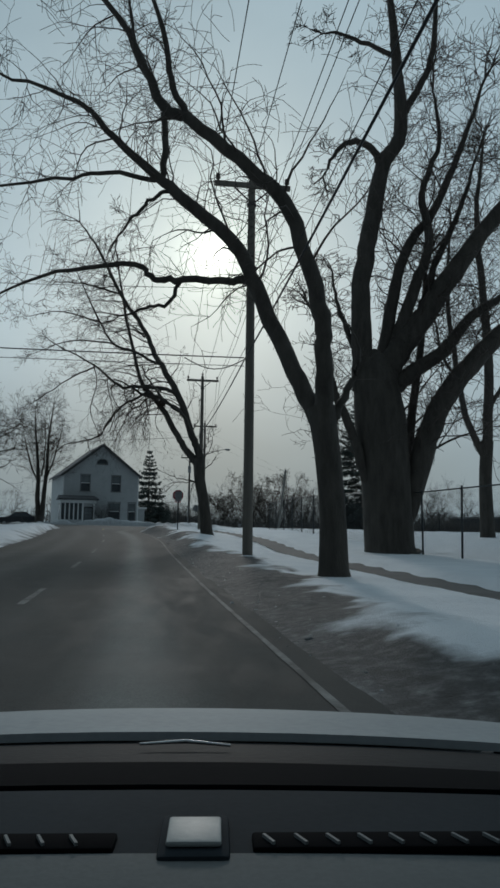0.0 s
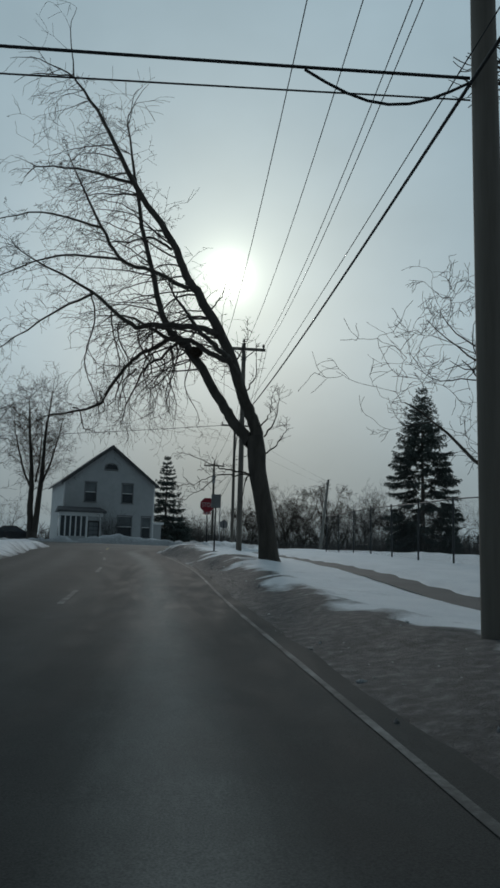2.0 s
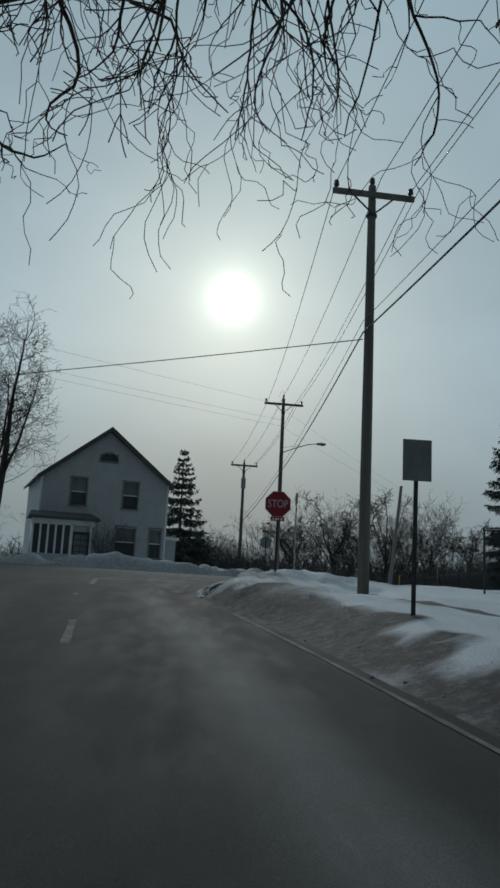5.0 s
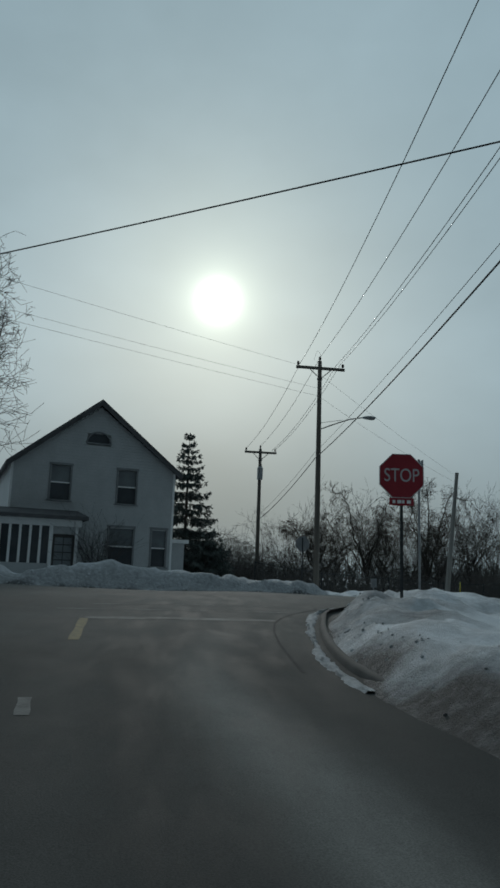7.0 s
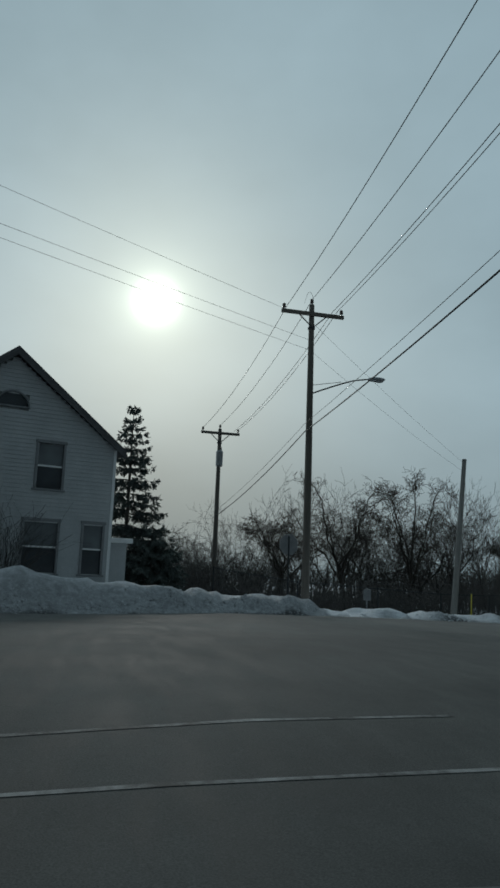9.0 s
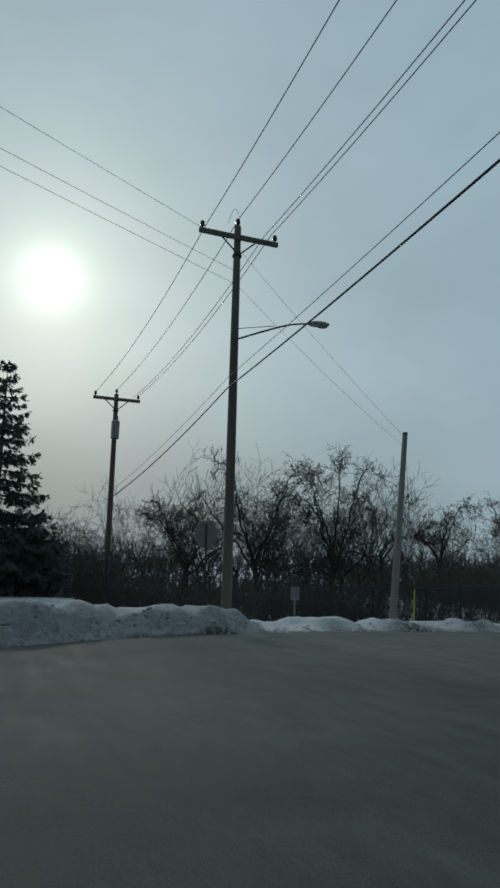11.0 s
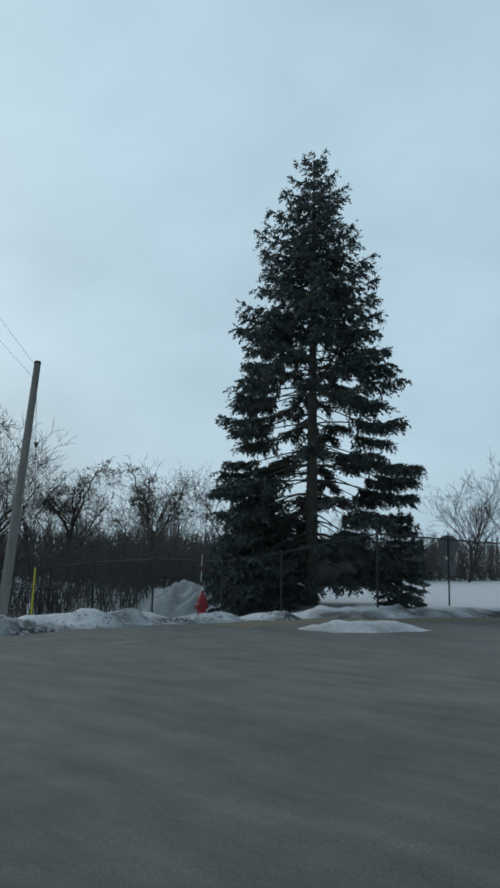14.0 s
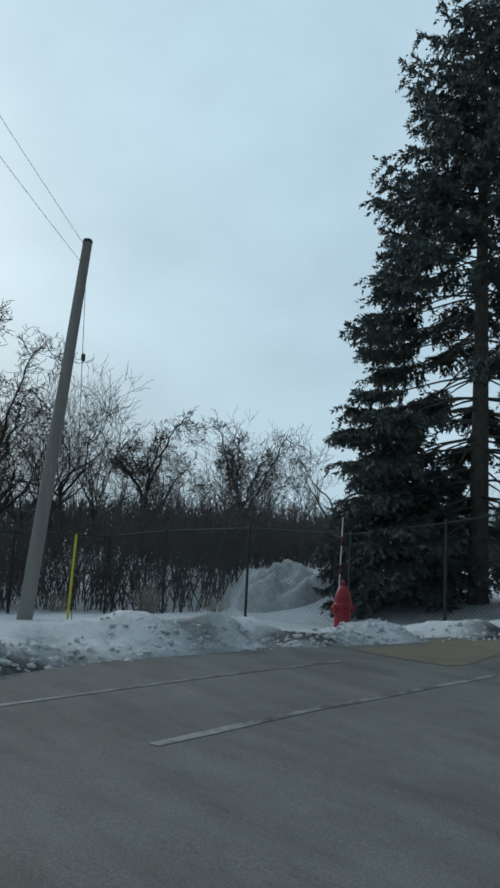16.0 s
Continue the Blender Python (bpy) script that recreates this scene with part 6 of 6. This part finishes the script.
snow_mound(23.7, 92.1, 1.6, 1.15, 5, "tall grimy heap of ploughed snow behind the fence")
snow_mound(25.1, 91.2, 1.25, 0.9, 6, "low grimy heap of ploughed snow behind the fence")

# ---- road markings, path and drive ----
for a, b in ((29.0, 31.6), (37.2, 39.8), (45.2, 47.8), (53.0, 53.6), (21.0, 23.6), (13.0, 15.6)):
    n = 4
    pts = [(float(edge_x(a + (b - a) * i / n)) - 2.75, a + (b - a) * i / n) for i in range(n + 1)]
    tagged(ribbon("centre_dash", pts, 0.1, M_FAINT), "worn pale centre dash on the asphalt", "road marking", "centre dashes", "structure")
tagged(ribbon("centre_dash", [(-2.15, 57.0), (-2.3, 59.4)], 0.13, M_YELLOW), "worn yellow centre dash on the asphalt", "road marking", "centre dashes", "structure")
for pts, wd in (([(6.0, 80.0), (10.9, 81.4), (12.6, 81.65), (14.5, 81.85)], 0.05), ([(11.2, 80.2), (12.6, 80.42), (15.4, 80.7)], 0.075), ([(-2.4, 61.7), (-0.3, 62.3), (1.2, 62.5)], 0.06), ([(-2.9, 60.7), (-0.9, 61.05), (1.3, 61.3)], 0.05)):
    tagged(ribbon("edge_line", pts, wd, M_WHITEPAINT), "worn white line on the asphalt", "road marking", "white lines", "structure")
tagged(ribbon("edge_line", [(float(edge_x(v)) - 0.06, v) for v in np.arange(3.0, 51.0, 1.0)], 0.06, M_FAINT, 0.006), "thin worn white line along the road edge", "road marking", "white lines", "structure")
tagged(ribbon("stop_line", [(-2.3, 59.5), (-0.9, 59.75), (0.7, 59.85)], 0.3, M_FAINT), "broad worn stop line nearly rubbed away", "road marking", kind="structure")
M_SEAL = grainy("crack_seal", (0.03, 0.03, 0.03), (0.06, 0.06, 0.06), 3, 20, 0.9, bump=0, spec=0.1)
for pts in ([(0.3, 55.0), (0.33, 56.0), (0.38, 57.2), (0.48, 58.4), (0.64, 59.5), (0.86, 60.3), (1.2, 61.1), (1.85, 62.2)],):
    tagged(ribbon("crack_seal", pts, 0.028, M_SEAL, 0.004), "dark tar seam across the asphalt", "road marking", kind="structure")
pts = [(float(edge_x(y)) + 4.6, y) for y in np.arange(-8, 60.5, 1.0)]
tagged(ribbon("footpath", pts, 1.0, M_PATH, 0.03, on=ground_z, step=0.5), "dark shovelled footpath between banks of snow", "footpath", kind="structure")
tagged(ribbon("sand_strip", [(15.3, 81.75), (17.0, 82.0), (18.8, 81.9), (21.0, 81.1), (24.0, 79.9), (27.5, 78.4)], 1.1, M_DIRT, 0.004), "brown sandy strip at the edge of the road", "gravel", kind="structure")


# ---- parked car ----
def loft_car(name, x, y, rz, paint, label):
    t = thing(name, x, y, float(grade(np.array([x]), np.array([y]))[0]) + 0.02, rz, label, "car")
    side = [(-2.2, 0.35), (-2.25, 0.62), (-2.1, 0.88), (-1.2, 0.95), (1.0, 1.0), (1.9, 0.98), (2.2, 0.85), (2.25, 0.55), (2.15, 0.33)]

    def slab(poly, w0, w1, nm, mat, parent, lab=""):
        bm = bmesh.new()
        top = max(z for _, z in poly)
        low = min(z for _, z in poly)
        L = []
        for s in (-1, 1):
            L.append([bm.verts.new((px, s * (w0 + (w1 - w0) * (z - low) / (top - low)), z)) for px, z in poly])
        bm.faces.new(L[0]), bm.faces.new(L[1][::-1])
        n = len(poly)
        for i in range(n):
            bm.faces.new((L[0][i], L[1][i], L[1][(i + 1) % n], L[0][(i + 1) % n]))
        bmesh.ops.recalc_face_normals(bm, faces=bm.faces)
        bmesh.ops.bevel(bm, geom=list(bm.edges), offset=0.05, segments=2, affect="EDGES", profile=0.6)
        return part(nm, bm, mat, parent, lab)

    slab(side, 0.88, 0.86, "body", paint, t)
    slab([(-1.15, 0.94), (-0.45, 1.38), (0.75, 1.42), (1.55, 0.97)], 0.82, 0.6, "cabin_glass", M_PANE, t, "dark cabin windows")
    slab([(-0.5, 1.37), (-0.4, 1.45), (0.7, 1.48), (0.82, 1.4)], 0.66, 0.6, "roof", paint, t)
    for px in (-1.4, 1.4):
        for s in (-1, 1):
            m = Matrix.Translation((px, s * 0.82, 0.31)) @ Matrix.Rotation(radians(90 * -s), 4, "X")
            wh = part("wheel", lathe_bm([(0.2, -0.1), (0.31, -0.09), (0.32, 0.0), (0.31, 0.09), (0.2, 0.1)], 18, m=m), M_RUBBER, t)
            part("rim", lathe_bm([(0.19, 0.09), (0.18, 0.105), (0.05, 0.1)], 12, m=m), M_GALV, wh)
    for s in (-1, 1):
        part("headlight", box_bm(-2.2, -2.1, s * 0.62 - 0.16, s * 0.62 + 0.16, 0.62, 0.75, 0.03), M_SIGNWHITE, t)
        part("tail_light", box_bm(2.12, 2.21, s * 0.66 - 0.12, s * 0.66 + 0.12, 0.7, 0.84, 0.03), M_SIGNRED, t)
    return t


M_PAINT_DARK = grainy("dark_car_paint", (0.03, 0.032, 0.036), (0.05, 0.052, 0.056), 2, 30, 0.25, 0.3, bump=0, spec=0.5)
loft_car("parked_car", -12.6, 79.5, 15, M_PAINT_DARK, "small dark car parked by the snowbank near the house")


CORNER = [(float(edge_x(y)), y) for y in np.arange(54.0, 60.6, 0.25)] + [(1.45, 60.9), (1.65, 61.5), (2.1, 62.3), (2.9, 63.2), (4.0, 64.1), (5.6, 65.0), (8.0, 65.9)]


def strip_along(name, line, inner, outer, heights, mat, seed, rag=0.0, step=0.12):
    """A raised strip beside a line, with ragged edges."""
    P = []
    for (x0, y0), (x1, y1) in zip(line[:-1], line[1:]):
        n = max(1, int(math.hypot(x1 - x0, y1 - y0) / step))
        P += [(x0 + (x1 - x0) * i / n, y0 + (y1 - y0) * i / n) for i in range(n)]
    rng = random.Random(seed)
    V, F = [], []
    m = len(heights)
    wave = [rng.uniform(-1, 1) for _ in range(len(P) // 4 + 3)]
    for i, (x, y) in enumerate(P):
        a, b = P[max(0, i - 3)], P[min(len(P) - 1, i + 3)]
        l = math.hypot(b[0] - a[0], b[1] - a[1])
        nx, ny = (b[1] - a[1]) / l, -(b[0] - a[0]) / l
        slow = wave[i // 4] + (wave[i // 4 + 1] - wave[i // 4]) * (i % 4) / 4
        for k, h in enumerate(heights):
            off = inner + (outer - inner) * k / (m - 1)
            if rag:
                off += rag * (slow * (1 - 1.4 * k / (m - 1)) + rng.uniform(-0.35, 0.35))
                h = h * (0.75 + 0.4 * slow) + (rng.uniform(-0.012, 0.012) if h > 0 else 0)
            px, py = x + nx * off, y + ny * off
            V.append((px, py, float(grade(np.array([px]), np.array([py]))[0]) + h))
        if i:
            q = m * i
            F += [(q - m + j, q + j, q + j + 1, q - m + 1 + j) for j in range(m - 1)]
    return mesh_object(name, V, F, mat)


M_KERB = grainy("kerb_concrete", (0.035, 0.034, 0.032), (0.085, 0.082, 0.078), 2.5, 35, 0.85, bump=0.3)
tagged(strip_along("kerb", CORNER, 0.2, 0.31, (-0.05, 0.05, 0.075, 0.08, 0.075), M_KERB, 3), "grimy concrete kerb half buried by snow", "kerb", kind="structure")
ice = strip_along("ice_strip", CORNER[:31], 0.02, 0.14, (-0.02, 0.025, 0.04, 0.04, 0.025, -0.02), M_SNOW, 4, 0.07)
ice.data.attributes.new("dirt", "FLOAT", "POINT").data.foreach_set("value", np.full(len(ice.data.vertices), 0.4, np.float32))
tagged(ice, "ragged strip of dirty ice along the gutter", "ice", kind="structure")

# ---- lumps of broken snow on the plough banks ----
def snow_lumps():
    rng = np.random.RandomState(77)
    bm = bmesh.new()
    bmesh.ops.create_icosphere(bm, subdivisions=1, radius=1.0)
    base = np.array([v.co[:] for v in bm.verts])
    faces = np.array([[v.index for v in f.verts] for f in bm.faces])
    bm.free()
    X, Y = np.concatenate([rng.uniform(-10, 18.5, 60000), rng.uniform(0.5, 8, 14000), rng.uniform(0, 6, 9000)]), np.concatenate([rng.uniform(74, 85, 60000), rng.uniform(54, 66, 14000), rng.uniform(4, 54, 9000)])
    d = road_gap(X, Y)
    front = np.where(Y > 70, 1.0, np.where(Y > 54, 1.3, 1.6))
    off = np.where((Y > 53) & (Y < 66), 0.3, 0.05)
    keep = (d > off) & (d < front) & (rng.rand(len(X)) < np.exp(-(d - off) / 0.4) * np.where(Y < 54, 0.4, np.where(Y < 66, 0.3, 1.0))) & (path_gap(X, Y) > 0.3)
    X, Y, d = X[keep], Y[keep], d[keep]
    n = len(X)
    size = (0.016 + 0.036 * rng.rand(n) ** 2.5) * np.where(Y < 66, 0.7, 1.0)
    Z = ground_z(X, Y) - size * 0.3
    squash = rng.uniform(0.6, 1.35, (n, 1, 3))
    V = base[None] * (1 + 0.22 * rng.randn(n, len(base), 1)) * squash * size[:, None, None] + np.stack([X, Y, Z], 1)[:, None]
    F = faces[None] + (np.arange(n) * len(base))[:, None, None]
    ob = fast_mesh("snow_lumps", V.reshape(-1, 3), F.reshape(-1, 3), M_SNOW, None, True)
    dirt = np.where(Y < 54, np.clip(0.62 - 0.2 * d, 0, 1), np.where((X < 6.2) & (Y > 70), 0.36, np.where(Y < 66, 0.42, 0.2)) + 0.12 * np.exp(-d / 0.4)) * rng.uniform(0.7, 1.1, n)
    ob.data.attributes.new("dirt", "FLOAT", "POINT").data.foreach_set("value", np.repeat(dirt, len(base)).astype(np.float32))
    tagged(ob, "broken crusty lumps of ploughed snow on the banks", "snow", kind="stuff")


snow_lumps()


# ---- the car that carries the camera, as it stands at the start ----
def own_car():
    fwd = -3.5
    eye = Vector((2.685, 2.851))
    gnd = float(grade(np.array([2.75]), np.array([2.85]))[0])
    t = thing("car", eye.x, eye.y, gnd, fwd, "silver car with a dark dashboard standing on the side road", "car")
    up = 0.442 - gnd  # height of the eye over the road

    def sheet(name, rows, mat, parent, label="", thick=0.012):
        """A curved panel: rows of (y, z, half_width, crown) from rear to front."""
        bm = bmesh.new()
        n = 16
        grid = []
        for y, z, hw, crown in rows:
            ring = []
            for i in range(n + 1):
                s = i / n * 2 - 1
                ring.append(bm.verts.new((s * hw, y - 0.06 * crown * 10 * s * s, z - crown * s * s)))
            grid.append(ring)
        fs = []
        for a, b in zip(grid[:-1], grid[1:]):
            for i in range(n):
                fs.append(bm.faces.new((a[i], a[i + 1], b[i + 1], b[i])))
        bmesh.ops.recalc_face_normals(bm, faces=bm.faces)
        bmesh.ops.solidify(bm, geom=list(bm.faces), thickness=thick)
        return part(name, bm, mat, parent, label)

    e = up
    sheet("hood", [(1.13, e - 0.294, 0.72, 0.03), (1.3, e - 0.312, 0.75, 0.032), (1.5, e - 0.346, 0.77, 0.035), (1.75, e - 0.412, 0.76, 0.04), (2.0, e - 0.51, 0.74, 0.05), (2.15, e - 0.63, 0.7, 0.06)], M_SILVER, t, "silver painted hood")
    sheet("cowl", [(0.93, e - 0.28, 0.72, 0.03), (1.0, e - 0.287, 0.72, 0.03), (1.118, e - 0.306, 0.72, 0.03)], M_COWL, t, "black plastic cowl below the windscreen")
    # Short bright tube that stands in for the highlight along the wiper.
    w = Wood()
    w.tube([Vector((-0.03, 1.02, e - 0.281)), Vector((0.03, 1.03, e - 0.28)), Vector((0.09, 1.02, e - 0.283))], [0.002, 0.003, 0.002], 6)
    w.make("wiper_highlight", M_CHROME, t)
    # Near part coloured as lit by the sky, upper part as shaded.
    dash = sheet("dashboard", [(0.40, e - 0.32, 0.72, 0.02), (0.47, e - 0.264, 0.72, 0.02), (0.53, e - 0.2515, 0.72, 0.02), (0.614, e - 0.2505, 0.72, 0.02)], M_DASH_SKYLIT, t, "dark grey moulded dashboard")
    sheet("upper_dash", [(0.616, e - 0.2515, 0.72, 0.02), (0.71, e - 0.255, 0.72, 0.02), (0.79, e - 0.262, 0.72, 0.02)], M_DASH_SHADED, t, "darker upper dashboard under the windscreen")
    sheet("screen_border", [(0.80, e - 0.26, 0.72, 0.02), (0.86, e - 0.266, 0.72, 0.025), (0.925, e - 0.275, 0.72, 0.03)], M_VENTBLACK, t, "black border at the foot of the windscreen")
    part("dash_front", box_bm(-0.72, 0.72, 0.41, 0.55, 0.42, e - 0.34, 0.03), M_DASH_SKYLIT, dash)
    # Slots are solid slabs; the dark of the hollow is their black colour.
    for x0, x1, nm in ((-0.42, -0.01, "vent"), (0.1, 0.5, "vent")):
        v = part(nm, box_bm(x0, x1, 0.617, 0.648, e - 0.256, e - 0.2475, 0.003), M_VENTBLACK, dash, "black defroster slot")
        n = int((x1 - x0) / 0.026)
        for i in range(n):
            x = x0 + 0.013 + i * 0.026
            bm = box_bm(-0.0012, 0.0012, -0.009, 0.009, 0, 0.0025)
            bmesh.ops.transform(bm, matrix=Matrix.Translation((x, 0.629, e - 0.2475)) @ Matrix.Rotation(radians(25), 4, "Z"), verts=bm.verts)
            part("fin", bm, M_FIN, v)
    sp = part("sensor_hump", box_bm(0.024, 0.082, 0.6, 0.685, e - 0.27, e - 0.2465, 0.006), M_DASH_SHADED, dash)
    part("sensor_cover", box_bm(0.031, 0.075, 0.612, 0.664, e - 0.246, e - 0.241, 0.003), M_DASHPALE, sp, "grey rectangular sensor cover")
    # bodywork
    for s in (-1, 1):
        part("fender", box_bm(s * 0.82 - 0.09, s * 0.82 + 0.09, 0.95, 1.95, 0.3, e - 0.56, 0.06), M_SILVER, t)
        part("door", box_bm(s * 0.84 - 0.06, s * 0.84 + 0.06, -1.1, 0.93, 0.3, e - 0.3, 0.04), M_SILVER, t)
        part("rear_quarter", box_bm(s * 0.82 - 0.08, s * 0.82 + 0.08, -2.3, -1.12, 0.3, e - 0.27, 0.06), M_SILVER, t)
        w = Wood()
        w.tube([Vector((s * 0.8, 0.95, e - 0.3)), Vector((s * 0.68, 0.3, e + 0.25)), Vector((s * 0.6, -0.1, e + 0.36))], [0.045, 0.04, 0.04], 7)
        w.make("front_pillar", M_SILVER, t)
        w = Wood()
        w.tube([Vector((s * 0.8, -2.0, e - 0.27)), Vector((s * 0.66, -1.5, e + 0.2)), Vector((s * 0.6, -1.2, e + 0.34))], [0.07, 0.06, 0.05], 7)
        w.make("rear_pillar", M_SILVER, t)
        for y in (1.5, -1.25):
            m = Matrix.Translation((s * 0.8, y, 0.32)) @ Matrix.Rotation(radians(90 * s), 4, "Y")
            wh = part("wheel", lathe_bm([(0.2, -0.1), (0.31, -0.1), (0.32, 0.0), (0.31, 0.1), (0.2, 0.1)], 20, m=m), M_RUBBER, t)
            part("rim", lathe_bm([(0.2, 0.1), (0.19, 0.115), (0.05, 0.11)], 14, m=m), M_GALV, wh)
        part("headlight", box_bm(s * 0.6 - 0.15, s * 0.6 + 0.15, 2.0, 2.16, 0.3, 0.4, 0.03), M_SIGNWHITE, t)
    part("front_bumper", box_bm(-0.82, 0.82, 2.05, 2.22, 0.18, 0.38, 0.06), M_SILVER, t)
    part("rear_bumper", box_bm(-0.82, 0.82, -2.42, -2.28, 0.25, 0.9, 0.06), M_SILVER, t)
    part("floor_pan", box_bm(-0.76, 0.76, -2.3, 2.1, 0.2, 0.28), M_COWL, t)
    sheet("roof", [(-1.6, e + 0.3, 0.6, 0.03), (-1.0, e + 0.4, 0.62, 0.03), (-0.4, e + 0.42, 0.62, 0.03), (0.0, e + 0.37, 0.6, 0.03)], M_SILVER, t, thick=0.03)


M_SILVER = grainy("silver_paint", (0.24, 0.25, 0.255), (0.32, 0.33, 0.335), 2, 60, 0.7, 0.0, bump=0, spec=0.2)
M_COWL = grainy("black_plastic", (0.008, 0.009, 0.010), (0.018, 0.019, 0.021), 6, 70, 0.7, bump=0.1, spec=0.08)
M_CHROME = grainy("wiper_highlight_metal", (0.3, 0.3, 0.3), (0.5, 0.5, 0.5), 6, 60, 0.25, 0.8, bump=0)
# Skylit and shaded tones of the same dash plastic.
M_DASH_SKYLIT = grainy("dash_plastic_skylit", (0.085, 0.09, 0.09), (0.125, 0.13, 0.128), 4, 160, 0.75, bump=0.15, dist=0.002)
M_DASH_SHADED = grainy("dash_plastic_shaded", (0.014, 0.018, 0.022), (0.026, 0.032, 0.038), 4, 120, 0.85, bump=0.1, dist=0.002, spec=0.1)
M_DASHPALE = grainy("grey_trim", (0.22, 0.23, 0.225), (0.32, 0.33, 0.32), 6, 90, 0.5, bump=0.05)
M_FIN = grainy("vent_fin", (0.1, 0.105, 0.105), (0.16, 0.165, 0.165), 6, 90, 0.6, bump=0)
M_VENTBLACK = grainy("vent_black", (0.003, 0.003, 0.004), (0.007, 0.007, 0.008), 6, 90, 0.9, bump=0, spec=0.03)
own_car()
